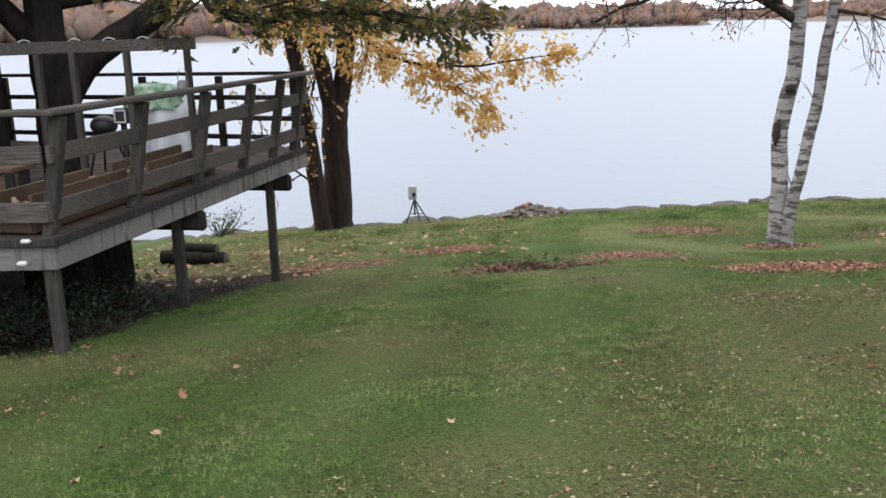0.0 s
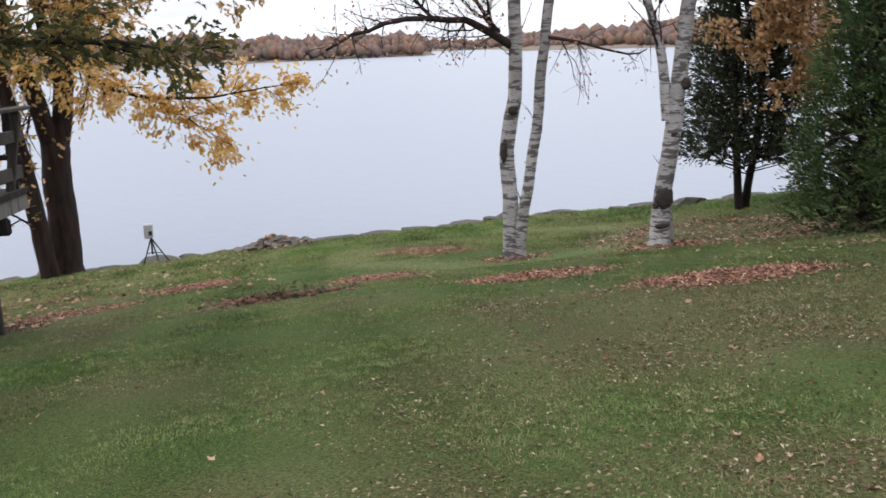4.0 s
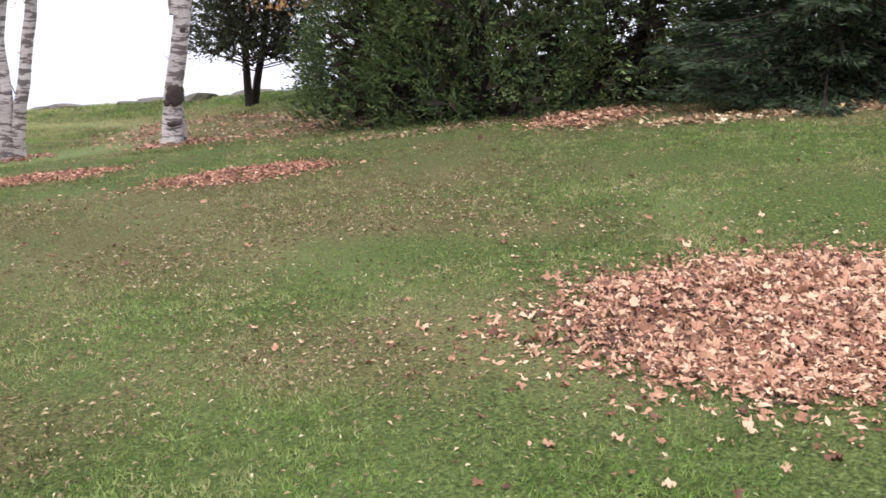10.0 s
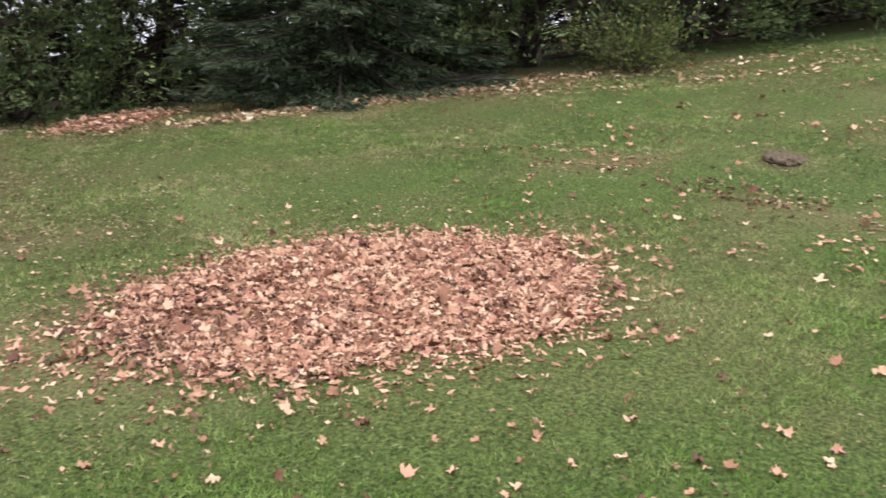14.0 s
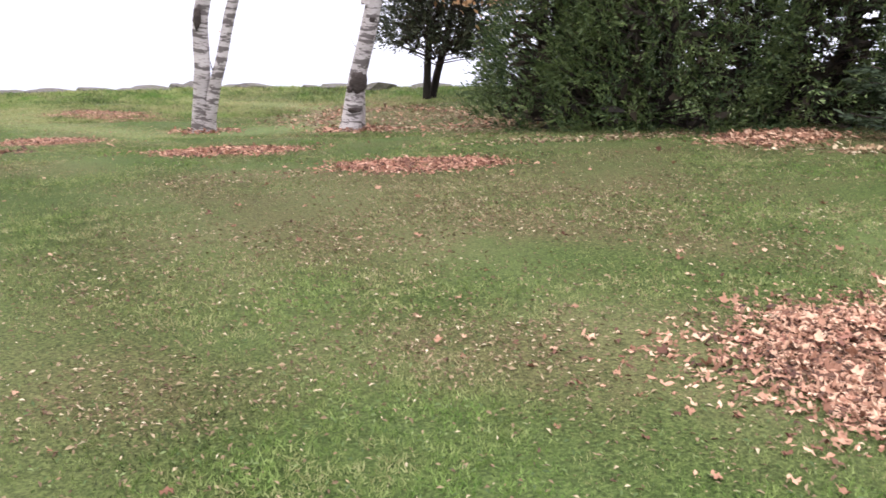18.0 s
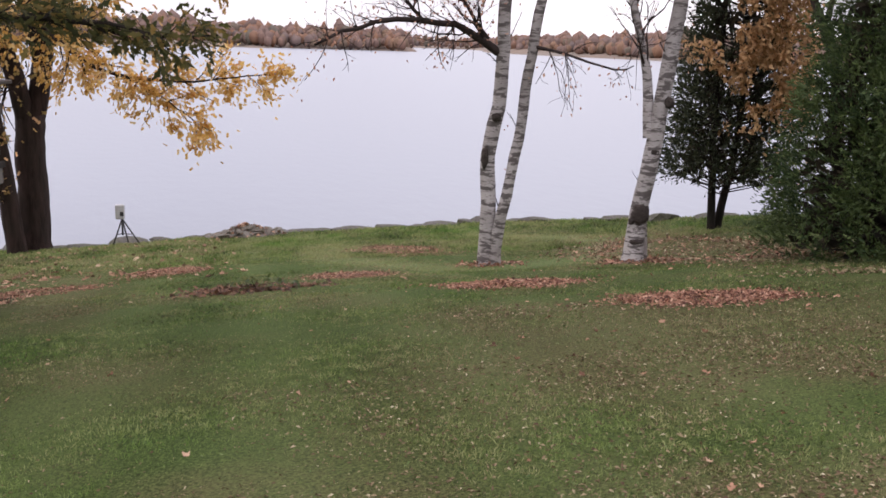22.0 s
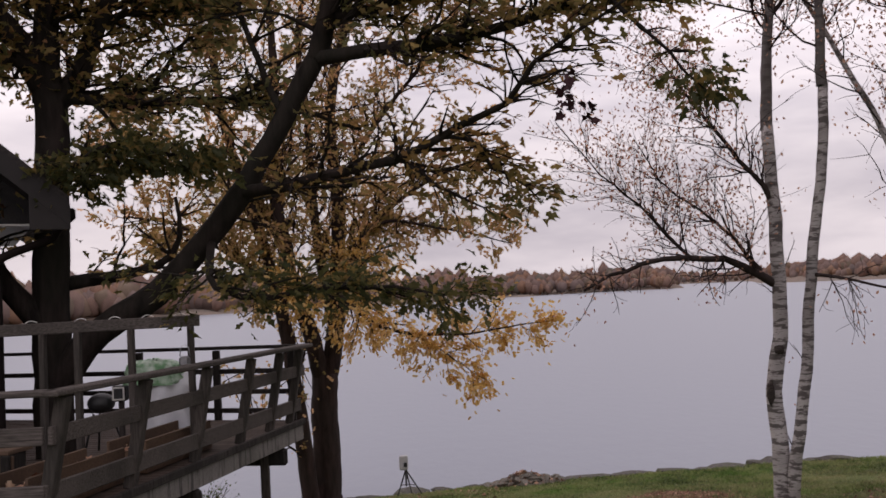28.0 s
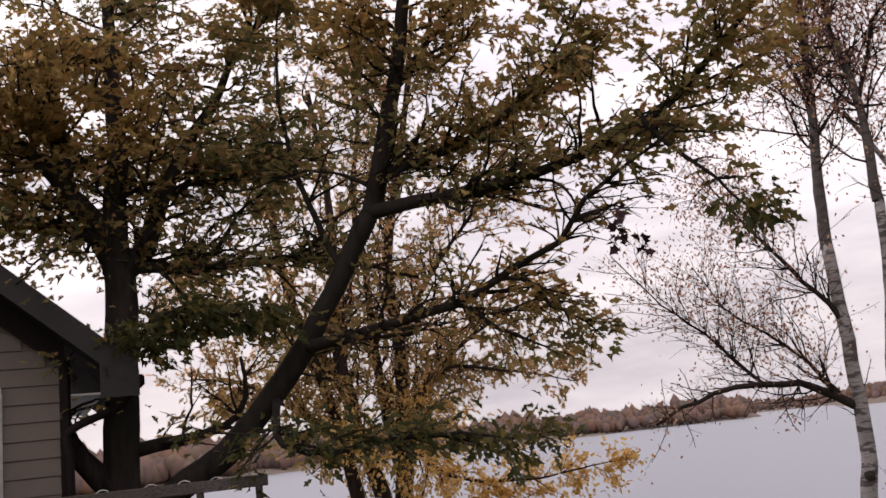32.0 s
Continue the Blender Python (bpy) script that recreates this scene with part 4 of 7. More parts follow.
clad(lean, "leaves", OVAL, np.concatenate([spots] * 3) + np.random.default_rng(4).normal(size=(3 * len(spots), 3)) * 0.16, np.concatenate([ways] * 3), 0.07, BIRCH_LEAF, 42, "sparse russet leaves")

# the big oak beside the deck
oak = thing("oak_tree", (-4.16, 9.88, float(lawn_z(-4.16, 9.88))), "large dark oak with spreading limbs and olive brown leaves", "tree")
spots, ways = grow(oak, [
    ("trunk", 0.23, 0.18, 0, 1, 0, 0, (-4.18, 9.88, -1.6), (-4.16, 9.87, 0.4), (-4.15, 9.87, 1.83), (-4.12, 9.88, 2.67), (-4.09, 9.89, 3.40), (-4.10, 9.89, 3.95)),
    ("limb", 0.17, 0.05, 32, 1.6, 0.05, 5, (-4.10, 9.89, 3.80), (-4.13, 9.88, 4.53), (-4.09, 9.89, 5.17), (-4.12, 9.88, 5.82), (-4.11, 9.89, 6.61), (-4.13, 9.88, 7.49)),
    ("limb", 0.17, 0.05, 32, 1.5, 0.05, 5, (-4.10, 9.89, 3.85), (-4.32, 9.70, 4.38), (-4.48, 9.54, 4.70), (-4.49, 9.45, 5.19), (-4.50, 9.35, 5.66), (-4.56, 9.23, 6.36)),
    ("limb", 0.10, 0.03, 27, 1.3, 0.1, 5, (-4.46, 9.53, 4.66), (-4.73, 9.22, 5.05), (-4.93, 8.96, 5.29), (-5.21, 8.64, 5.46)),
    ("limb", 0.14, 0.04, 36, 1.4, 0.05, 5, (-4.03, 9.93, 3.80), (-3.84, 10.04, 4.09), (-3.67, 10.15, 4.65), (-3.39, 10.29, 5.29), (-3.14, 10.41, 5.77), (-2.83, 10.55, 6.48)),
    ("limb", 0.075, 0.015, 40, 1.2, 0.2, 6, (-4.02, 9.94, 3.82), (-3.51, 10.12, 3.81), (-2.99, 10.29, 3.83), (-2.39, 10.45, 3.86), (-1.65, 10.60, 3.71), (-0.90, 10.69, 3.49)),
    ("limb", 0.06, 0.015, 24, 1.0, 0.1, 5, (-3.67, 10.16, 4.62), (-3.40, 10.34, 4.84), (-2.94, 10.55, 4.88), (-2.37, 10.77, 5.19)),
    ("limb", 0.045, 0.012, 24, 1.0, 0.1, 5, (-3.68, 10.08, 3.84), (-3.22, 10.43, 4.01), (-3.01, 10.70, 4.52), (-2.59, 11.02, 4.94)),
    ("limb", 0.08, 0.02, 27, 1.1, 0.2, 5, (-4.14, 9.80, 4.05), (-4.62, 9.43, 4.33), (-5.04, 9.09, 4.35), (-5.42, 8.74, 4.37)),
    ("limb", 0.085, 0.02, 15, 0.9, 0.0, 3, (-4.08, 9.92, 1.86), (-3.57, 10.15, 1.93), (-3.18, 10.34, 2.02), (-2.94, 10.46, 2.35), (-2.99, 10.50, 2.80)),
    ("limb", 0.15, 0.05, 12, 1.0, 0.0, 3, (-4.15, 9.84, 1.40), (-4.47, 9.65, 1.83), (-4.60, 9.55, 2.25), (-4.80, 9.40, 2.9)),
    ("great_limb", 0.17, 0.10, 4, 1.0, 0.1, 3, (-4.05, 9.85, 0.85), (-3.80, 9.86, 1.22), (-3.45, 9.88, 1.48), (-3.00, 9.90, 1.70), (-2.48, 9.90, 2.24), (-2.02, 9.87, 2.79), (-1.62, 9.81, 3.44), (-1.22, 9.73, 4.13)),
    ("great_limb", 0.115, 0.05, 40, 1.3, 0.05, 5, (-1.24, 9.73, 4.08), (-1.03, 9.61, 4.72), (-0.87, 9.52, 5.26), (-0.72, 9.45, 5.91), (-0.58, 9.28, 6.58), (-0.54, 9.08, 7.39)),
    ("limb", 0.075, 0.012, 52, 1.1, 0.15, 6, (-2.00, 9.80, 2.72), (-1.17, 9.40, 2.79), (-0.41, 9.21, 2.92), (0.16, 8.96, 3.15), (0.64, 8.68, 3.31), (0.90, 8.39, 3.60), (1.28, 8.08, 3.79), (1.66, 7.74, 3.97)),
    ("limb", 0.085, 0.012, 68, 1.1, 0.15, 6.5, (-1.21, 9.70, 4.05), (-0.48, 9.24, 4.00), (0.37, 8.88, 4.01), (1.04, 8.55, 4.12), (1.76, 8.15, 4.38), (2.35, 7.70, 4.83), (2.88, 7.20, 5.26), (3.13, 6.78, 5.53)),
    ("limb", 0.070, 0.012, 44, 1.1, 0.1, 6, (-1.10, 9.68, 4.45), (-0.04, 9.24, 4.60), (0.54, 8.98, 4.97), (1.00, 8.68, 5.41), (1.24, 8.40, 5.77)),
    ("limb", 0.030, 0.008, 14, 0.4, 0.3, 5, (1.43, 8.15, 4.25), (1.66, 7.95, 3.88), (1.90, 7.74, 3.45), (2.12, 7.58, 3.10)),
    ("limb", 0.06, 0.010, 32, 1.3, 0.1, 5, (-2.9, 10.5, 6.3), (-2.3, 10.6, 7.2), (-1.8, 10.6, 8.2)),
    ("limb", 0.05, 0.010, 27, 1.2, 0.1, 5, (-1.60, 9.82, 3.5), (-2.0, 9.9, 4.6), (-2.2, 10.0, 5.8), (-2.1, 10.1, 7.0)),
    ("limb", 0.05, 0.010, 24, 1.1, 0.1, 5, (-0.85, 9.5, 5.3), (-0.2, 9.5, 6.1), (0.5, 9.4, 6.8), (1.1, 9.2, 7.4)),
    ("limb", 0.03, 0.006, 26, 0.55, 0.5, 6, (0.25, 8.95, 3.1), (0.5, 9.05, 2.85), (0.78, 9.1, 2.65), (0.95, 9.1, 2.4)),
    ("limb", 0.03, 0.006, 22, 0.6, 0.5, 6, (-0.41, 9.21, 2.88), (-0.1, 9.2, 2.65), (0.2, 9.15, 2.45), (0.5, 9.15, 2.3)),
], BARK, BARK, LOBED, 51, level=0.3)
thin_out = np.random.default_rng(3).uniform(0, 1, len(spots)) < np.where(spots[:, 0] > -1.5, np.where(spots[:, 2] > 3.95, 0.70, np.where((spots[:, 0] > 0.2) & (spots[:, 2] > 3.1), 0.16, 0.36)), 0.66)
thin_out |= (spots[:, 2] > 4.9) & (spots[:, 0] < -0.8)
spots, ways = spots[thin_out], ways[thin_out]
left = np.repeat(np.flatnonzero((spots[:, 0] < -3.4) & (spots[:, 2] > 3.0) & (spots[:, 2] < 4.4)), 2)
spots, ways = np.concatenate([spots, spots[left] + np.random.default_rng(12).normal(size=(len(left), 3)) * 0.16]), np.concatenate([ways, ways[left]])
high = spots[:, 2] > 5.0
top = spots[:, 2] > 4.6
spots, ways = np.concatenate([spots, spots[high], spots[top]]), np.concatenate([ways, ways[high], ways[top]])
spots = spots + np.random.default_rng(3).normal(size=spots.shape) * [0.08, 0.08, 0.04]
tips = np.random.default_rng(13).integers(0, len(spots), len(spots) // 3)
spots, ways = np.concatenate([spots, spots[tips]]), np.concatenate([ways, ways[tips] + np.random.default_rng(14).normal(size=(len(tips), 3)) * 0.8])
clad(oak, "leaves", OAKLEAF, spots, ways, 0.128, OAK_LEAF, 52, "olive and brown lobed leaves", 0.25)
rk = np.random.default_rng(15)
tuft_at = np.array([2.08, 7.58, 3.16]) + rk.normal(size=(130, 3)) * [0.15, 0.13, 0.085]
clad(oak, "leaves", OAKLEAF, tuft_at, (tuft_at - [2.08, 7.58, 3.30]) * 3 + [0, 0, -0.5], 0.14, OAK_GREEN, 16, "dense olive leaves at a limb's tip", 0.2)
# leaves in clumps along the outer part of the long limb
run = smooth_path([(0.75, 8.7, 4.0), (1.3, 8.4, 4.15), (1.8, 8.1, 4.35), (2.35, 7.7, 4.7), (2.7, 7.4, 5.0)], 0.05)
mid = run[rk.integers(0, len(run), 46)] + rk.normal(size=(46, 3)) * [0.26, 0.26, 0.17] + [0, 0, -0.03]
clump_at = np.repeat(mid, 13, 0) + rk.normal(size=(46 * 13, 3)) * [0.085, 0.085, 0.05]
clad(oak, "leaves", OAKLEAF, clump_at, (clump_at - np.repeat(mid, 13, 0)) * 6 + [0.1, -0.1, -0.3], 0.135, OAK_LEAF, 17, "olive leaves clumped along a limb", 0.25)
gspots, gways = grow(oak, [
    ("limb", 0.05, 0.010, 38, 0.66, 0.25, 4.0, (-2.45, 9.88, 2.25), (-2.2, 9.17, 1.75), (-1.75, 9.28, 1.62), (-1.28, 9.37, 1.67), (-0.53, 9.46, 1.66), (-0.05, 9.49, 1.56), (0.44, 9.49, 1.6)),
    ("limb", 0.05, 0.010, 36, 0.55, 0.35, 7, (-4.05, 9.80, 2.75), (-3.60, 9.25, 3.05), (-3.18, 9.12, 3.20), (-2.72, 9.25, 3.12), (-2.29, 9.37, 3.02)),
], BARK, BARK, LOBED, 57, level=0.4)
clad(oak, "green_leaves", OAKLEAF, np.concatenate([gspots, gspots + np.random.default_rng(8).normal(size=gspots.shape) * 0.08]), np.concatenate([gways, gways]), 0.135, OAK_GREEN, 58, "dark green shaded leaves")

# the maple at the shore
maple = thing("maple_tree", (-3.19, 22.4, float(lawn_z(-3.19, 22.4))), "dark-stemmed maple at the shore with yellow lower leaves", "tree")
mspots, mways = grow(maple, [
    ("trunk", 0.36, 0.30, 0, 1, 0, 0, (-3.19, 22.40, -3.5), (-3.13, 22.42, -1.79), (-3.10, 22.42, -0.20)),
    ("stem", 0.22, 0.06, 35, 2.6, 0.0, 8, (-3.14, 22.42, -0.5), (-3.35, 22.2, 0.77), (-3.69, 21.94, 1.8), (-3.77, 21.84, 2.76), (-3.97, 21.71, 4.10), (-3.93, 21.64, 6.25), (-3.90, 21.56, 8.30), (-4.12, 21.43, 10.39)),
    ("stem", 0.24, 0.05, 41, 2.6, 0.0, 8, (-3.06, 22.44, -0.5), (-2.81, 22.60, 0.74), (-2.70, 22.66, 2.16), (-2.62, 22.64, 3.79), (-2.74, 22.66, 6.05), (-2.26, 22.75, 8.46), (-1.80, 22.82, 10.65), (-1.46, 22.88, 12.90)),
    ("stem", 0.14, 0.04, 41, 2.4, 0.0, 8, (-2.85, 22.55, 0.9), (-3.13, 22.51, 2.73), (-3.25, 22.53, 4.39), (-3.29, 22.57, 5.95), (-3.43, 22.59, 7.82), (-3.13, 22.67, 10.01), (-3.10, 22.72, 12.28)),
    ("stem", 0.22, 0.08, 25, 2.2, 0.0, 8, (-3.40, 21.79, -3.4), (-3.54, 21.77, -1.81), (-3.71, 21.74, -0.35), (-3.87, 21.71, 0.94), (-4.3, 21.6, 3.0), (-5.0, 21.5, 5.5), (-5.3, 21.4, 8.0)),
    ("limb", 0.09, 0.02, 32, 1.8, 0.1, 10, (-2.72, 22.6, 2.0), (-1.6, 22.0, 3.4), (-0.4, 21.6, 4.2), (0.8, 21.2, 4.6)),
    ("limb", 0.09, 0.02, 32, 1.8, 0.1, 10, (-2.65, 22.6, 4.2), (-1.4, 22.3, 6.0), (-0.2, 22.0, 7.2), (0.7, 21.8, 8.0)),
    ("limb", 0.09, 0.02, 32, 1.9, 0.1, 17, (-3.8, 21.8, 3.0), (-4.9, 21.4, 4.2), (-6.0, 21.0, 5.2), (-7.2, 20.8, 5.8)),
    ("limb", 0.08, 0.02, 28, 1.9, 0.1, 19, (-3.7, 21.9, 1.6), (-4.8, 21.2, 2.6), (-6.0, 20.8, 3.4), (-7.0, 20.5, 3.6)),
    ("limb", 0.07, 0.012, 40, 1.3, 0.2, 12, (-2.70, 22.6, 2.4), (-1.6, 21.4, 3.2), (-0.4, 20.9, 3.1), (0.5, 20.8, 2.9), (1.4, 20.7, 2.6)),
], MAPLE_BARK, MAPLE_BARK, LOBED, 61)
thinned = np.random.default_rng(63).uniform(0, 1, len(mspots)) < 0.78
clad(maple, "leaves", TOOTHED, mspots[thinned], mways[thinned], 0.13, MAPLE_MIX, 62, "thin turning leaves")
yellow, yways = grow(maple, [
    ("bough", 0.07, 0.008, 34, 1.0, 0.45, 11, (-2.75, 22.5, 1.9), (-2.17, 20.66, 1.40), (-1.54, 20.12, 0.98), (-0.92, 19.57, 0.81), (0.12, 19.00, 0.73), (0.88, 18.39, 0.86), (1.89, 17.72, 0.96)),
    ("bough", 0.03, 0.006, 18, 0.7, 0.6, 10, (-1.1, 19.77, 0.85), (-0.34, 19.29, 0.47), (0.16, 18.80, 0.15), (0.64, 18.30, -0.14)),
    ("bough", 0.06, 0.008, 22, 1.3, 0.4, 5, (-3.3, 22.2, 1.2), (-3.4, 21.0, 1.9), (-3.2, 20.0, 1.9), (-2.9, 19.2, 1.5)),
    ("bough", 0.06, 0.008, 22, 1.3, 0.4, 5, (-2.8, 22.5, 1.4), (-2.2, 21.6, 2.4), (-1.7, 20.8, 2.4), (-1.3, 20.2, 2.0)),
], MAPLE_BARK, MAPLE_BARK, LOBED, 71)
clad(maple, "yellow_leaves", TOOTHED, np.concatenate([yellow, yellow[::2] + np.random.default_rng(6).normal(size=yellow[::2].shape) * 0.15]), np.concatenate([yways, yways[::2]]), 0.115, MAPLE_LEAF, 72, "drooping yellow leaves")


# evergreens
NEEDLE = (np.array([(0, 0, 0), (0.45, 0.105, 0.05), (1, 0, -0.04), (0.45, -0.105, 0.05)], float), np.array([(0, 2, 1), (0, 3, 2)]))
FROND = (np.array([(0, 0, 0), (0.60, 0.16, 0.04), (1, 0.02, -0.08), (0.55, -0.15, 0.03)], float), np.array([(0, 2, 1), (0, 3, 2)]))


def unit(v):
    return v / (np.linalg.norm(v, axis=-1, keepdims=True) + 1e-9)


def conifer_base(name, at, height, label, seed, trunks=1, lean=0.0):
    base = np.array([at[0], at[1], float(lawn_z(at[0], at[1]))])
    tree = thing(name, tuple(base), label, "tree")
    for k in range(trunks):
        o = np.array([0.09 * (k - (trunks - 1) / 2) * 2, 0.05 * k, 0])
        p = smooth_path([base + o * (1.0 if trunks == 1 else 0.55) - [0, 0, 0.15], base + o * 3.6 + [0.55 * lean, 0, height * 0.35], base + o * 4 + [lean, 0, height * 0.95]], 0.3, 0.03, seed + k)
        h = Heap()
        h.add(*tube(p, np.linspace(0.03 + 0.014 * height ** 0.9 / trunks ** 0.3, 0.02, len(p)), 8, 0.04, seed))
        h.build("trunk", BARK, tree, smooth=True)
    return tree, base


def cedar(name, at, height, width, label, n, seed, trunks=1, low=0.0, lean=0.0, power=0.5, size=0.08, per=18, bulge=1.5, low_gap=0.0, leaf=None, airy=0.0):
    """A cedar: fans of flat sprays, thrown out and up from many short boughs."""
    r = np.random.default_rng(seed)
    tree, base = conifer_base(name, at, height, label, seed, trunks, lean)
    m = n // per
    low = low + low_gap
    z = low + (height - low) * r.uniform(0, 1, m) ** 1.05
    a = r.uniform(0, 2 * np.pi, m)
    full = width * (1 - ((z - low) / (height - low + 0.25)) ** bulge) ** power
    lumps = 0.34 * (vnoise(a * 2.2, z, 0.75, seed) - 0.5) + 0.28 * (vnoise(a * 3.5, z, 0.36, seed + 1) - 0.5)
    reach = full * (1 + lumps) * r.uniform(0.35, 1.0, m) ** 0.22 + 0.04
    if airy:
        # the crown opens into separate level boughs towards the top
        open_up = airy * np.clip((z - 1.3) / 2.4, 0, 0.9)
        keep = vnoise(a * 0.42, z, 0.34, seed + 3) * 0.65 + vnoise(a * 1.2, z, 0.2, seed + 4) * 0.35 > 0.54 * open_up
        z, a, reach, m = z[keep], a[keep], reach[keep], int(keep.sum())
    out = np.stack([np.cos(a), np.sin(a), np.zeros(m)], -1)
    tip = base + out * reach[:, None] + np.stack([lean * z / height, 0 * z, z - 0.05], -1)
    axis = unit(out + np.array([0, 0, 1.0]) * r.uniform(-0.2, 1.3, (m, 1)) + r.normal(size=(m, 3)) * 0.3)
    across = unit(np.cross(axis, r.normal(size=(m, 3))))
    th = r.uniform(-0.75, 0.75, (m, per))
    way = axis[:, None] * np.cos(th)[..., None] + across[:, None] * np.sin(th)[..., None]
    spots = tip[:, None] + way * (r.uniform(-0.06, 0.28, (m, per)) * (1 + 0.4 * np.cos(2 * th)))[..., None]
    spots, way = spots.reshape(-1, 3), way.reshape(-1, 3)
    spots[:, 2] = np.maximum(spots[:, 2], lawn_z(spots[:, 0], spots[:, 1]) + 0.03)
    boughs = Heap()
    for k in range(0, m, max(1, m // 260)):
        s = base + np.array([lean * z[k] / height, 0, max(0.1, z[k] - 0.35 * reach[k])])
        q = np.array([s + (tip[k] - s) * f for f in np.linspace(0, 1, 4)])
        boughs.add(*tube(q, np.linspace(0.015, 0.004, 4), 4, 0, k))
    boughs.build("branchwork", BARK_TWIG, tree, kind="stuff")
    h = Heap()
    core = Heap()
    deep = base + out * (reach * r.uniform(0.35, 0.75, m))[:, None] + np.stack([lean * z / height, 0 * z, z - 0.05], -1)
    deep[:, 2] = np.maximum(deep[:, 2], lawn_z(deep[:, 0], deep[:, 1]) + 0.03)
    # dark core sprays deepen the shade inside the crown
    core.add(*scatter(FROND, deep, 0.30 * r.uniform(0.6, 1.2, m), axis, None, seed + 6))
    core.build("inner_sprays", DEAD_SHADE_SPRAY, tree, kind="stuff")
    h.add(*scatter(FROND, spots, size * r.uniform(0.5, 1.3, len(spots)), way * 1.6, None, seed + 5))
    h.build("foliage", leaf or CEDAR_LEAF, tree, kind="stuff")
    return tree


def spruce(name, at, height, width, label, boughs, per, seed, low=0.15, size=0.10):
    """A spruce: long drooping boughs in shelves, each fringed with hanging and forward-lying needle twigs."""
    r = np.random.default_rng(seed)
    tree, base = conifer_base(name, at, height, label, seed)
    wood = Heap()
    spots, ways = [], []
    for k in range(boughs):
        f = (k + r.uniform(-0.3, 0.3)) / boughs
        z = low + (height - low) * np.clip(f, 0, 1) ** 1.7
        a = k * 2.4 + r.normal() * 0.3
        ln = width * (1 - (z / (height + 0.3)) ** 1.15) ** 0.8 * r.uniform(0.72, 1.12) + 0.1
        out = np.array([math.cos(a), math.sin(a), 0])
        u = np.linspace(0, 1, 12)
        lift = 0.10 * u - 0.42 * u ** 1.7 + 0.20 * u ** 4
        p = base + np.array([0, 0, z + 0.10 * ln]) + out * (u * ln)[:, None] + np.stack([0 * u, 0 * u, lift * ln], -1)
        p[:, 2] = np.maximum(p[:, 2], lawn_z(p[:, 0], p[:, 1]) + 0.10)
        wood.add(*tube(p, np.linspace(0.022, 0.005, 12), 4, 0, k))
        d = np.clip(r.uniform(0.06, 1.0, per) ** 0.75, 0, 0.999)
        i = (d * 11).astype(int)
        c = p[i] + (p[np.minimum(i + 1, 11)] - p[i]) * (d * 11 - i)[:, None]
        side_v = np.array([-out[1], out[0], 0])
        wide = 0.36 * ln ** 0.6 * (1 - 0.75 * d) * np.where(d < 0.2, 0.3 + d * 3.5, 1)
        w = r.uniform(-1, 1, per)
        pts = c + side_v * (w * wide)[:, None] + np.array([0, 0, -1.0]) * (0.30 * np.abs(w) * wide + r.exponential(0.03, per))[:, None]
        spots.append(pts)
        ways.append(out * 0.9 + side_v * (w * 0.9)[:, None] + np.array([0, 0, 1.0]) * r.uniform(-0.45, 0.25, (per, 1)))
    wood.build("branchwork", BARK_TWIG, tree, kind="stuff")
    spots, ways = np.concatenate(spots), np.concatenate(ways)
    spots[:, 2] = np.maximum(spots[:, 2], lawn_z(spots[:, 0], spots[:, 1]) + 0.04)
    h = Heap()
    h.add(*scatter(NEEDLE, spots, size * r.uniform(0.5, 1.3, len(spots)), ways * 1.5, 0.35, seed + 5))
    h.build("foliage", SPRUCE_LEAF, tree, kind="stuff")
    return tree


tree = cedar("cedar_tree", (9.9, 15.75), 5.9, 0.92, "dark cedar on two trunks at the shore, hung with orange leaves", 30000, 81, 2, 1.0, 0.2, 0.6, 0.10, leaf=SHORE_CEDAR_LEAF, airy=0.75)
rp = np.random.default_rng(5)
m = 13000
f, a = rp.uniform(0, 1, m), rp.normal(-1.75, 0.7, m)
wide = 0.6 + 0.7 * (1 - f ** 2) ** 0.6
front = np.stack([10.08 + wide * np.cos(a) * rp.uniform(0.85, 1.12, m), 15.75 + wide * np.sin(a) * rp.uniform(0.9, 1.12, m), 0.5 + 4.6 * f + rp.normal(size=m) * 0.2], -1)
clump = vnoise(front[:, 0], front[:, 2], 0.8, 4) * 0.6 + vnoise(front[:, 0], front[:, 2], 0.22, 6) * 0.4 + 0.16 * (front[:, 0] - 10.0) > 0.52
clad(tree, "orange_leaves", OVAL, front[clump], np.tile([0, -0.4, -0.5], (int(clump.sum()), 1)), 0.115, ORANGE_LEAF, 83, "orange creeper leaves")
HEDGE = [("cedar_tree", 8.55, 9.98, 8.0, 1.28, 84000), ("cedar_tree", 9.10, 8.85, 9.0, 1.5, 74000), ("cedar_tree", 10.4, 8.0, 8.8, 1.6, 66000), ("cedar_tree", 12.0, 8.35, 8.5, 1.9, 72000), ("cedar_tree", 10.0, 11.2, 9.4, 1.5, 22000)]
for k, (name, x, y, h, w, n) in enumerate(HEDGE):
    cedar(name, (x, y), h, w, "dense dark green cedar of the hedge, leafy to the ground", int(n * (1.3 if k < 2 else 0.9)), 90 + 7 * k, 1, 0.05, 0.0, 1.0, 0.074, 30, 0.72 if k in (0, 4) else 1.1, airy=0.0 if k in (2, 3) else 1.0)
spruce("spruce_tree", (10.85, 5.0), 8.5, 1.95, "bluish spruce with drooping lower boughs over fallen leaves", 260, 400, 131, 0.05, 0.125)
spruce("spruce_tree", (13.6, 6.4), 8.0, 2.2, "tall dark spruce behind the hedge", 120, 150, 141, 0.15, 0.18)
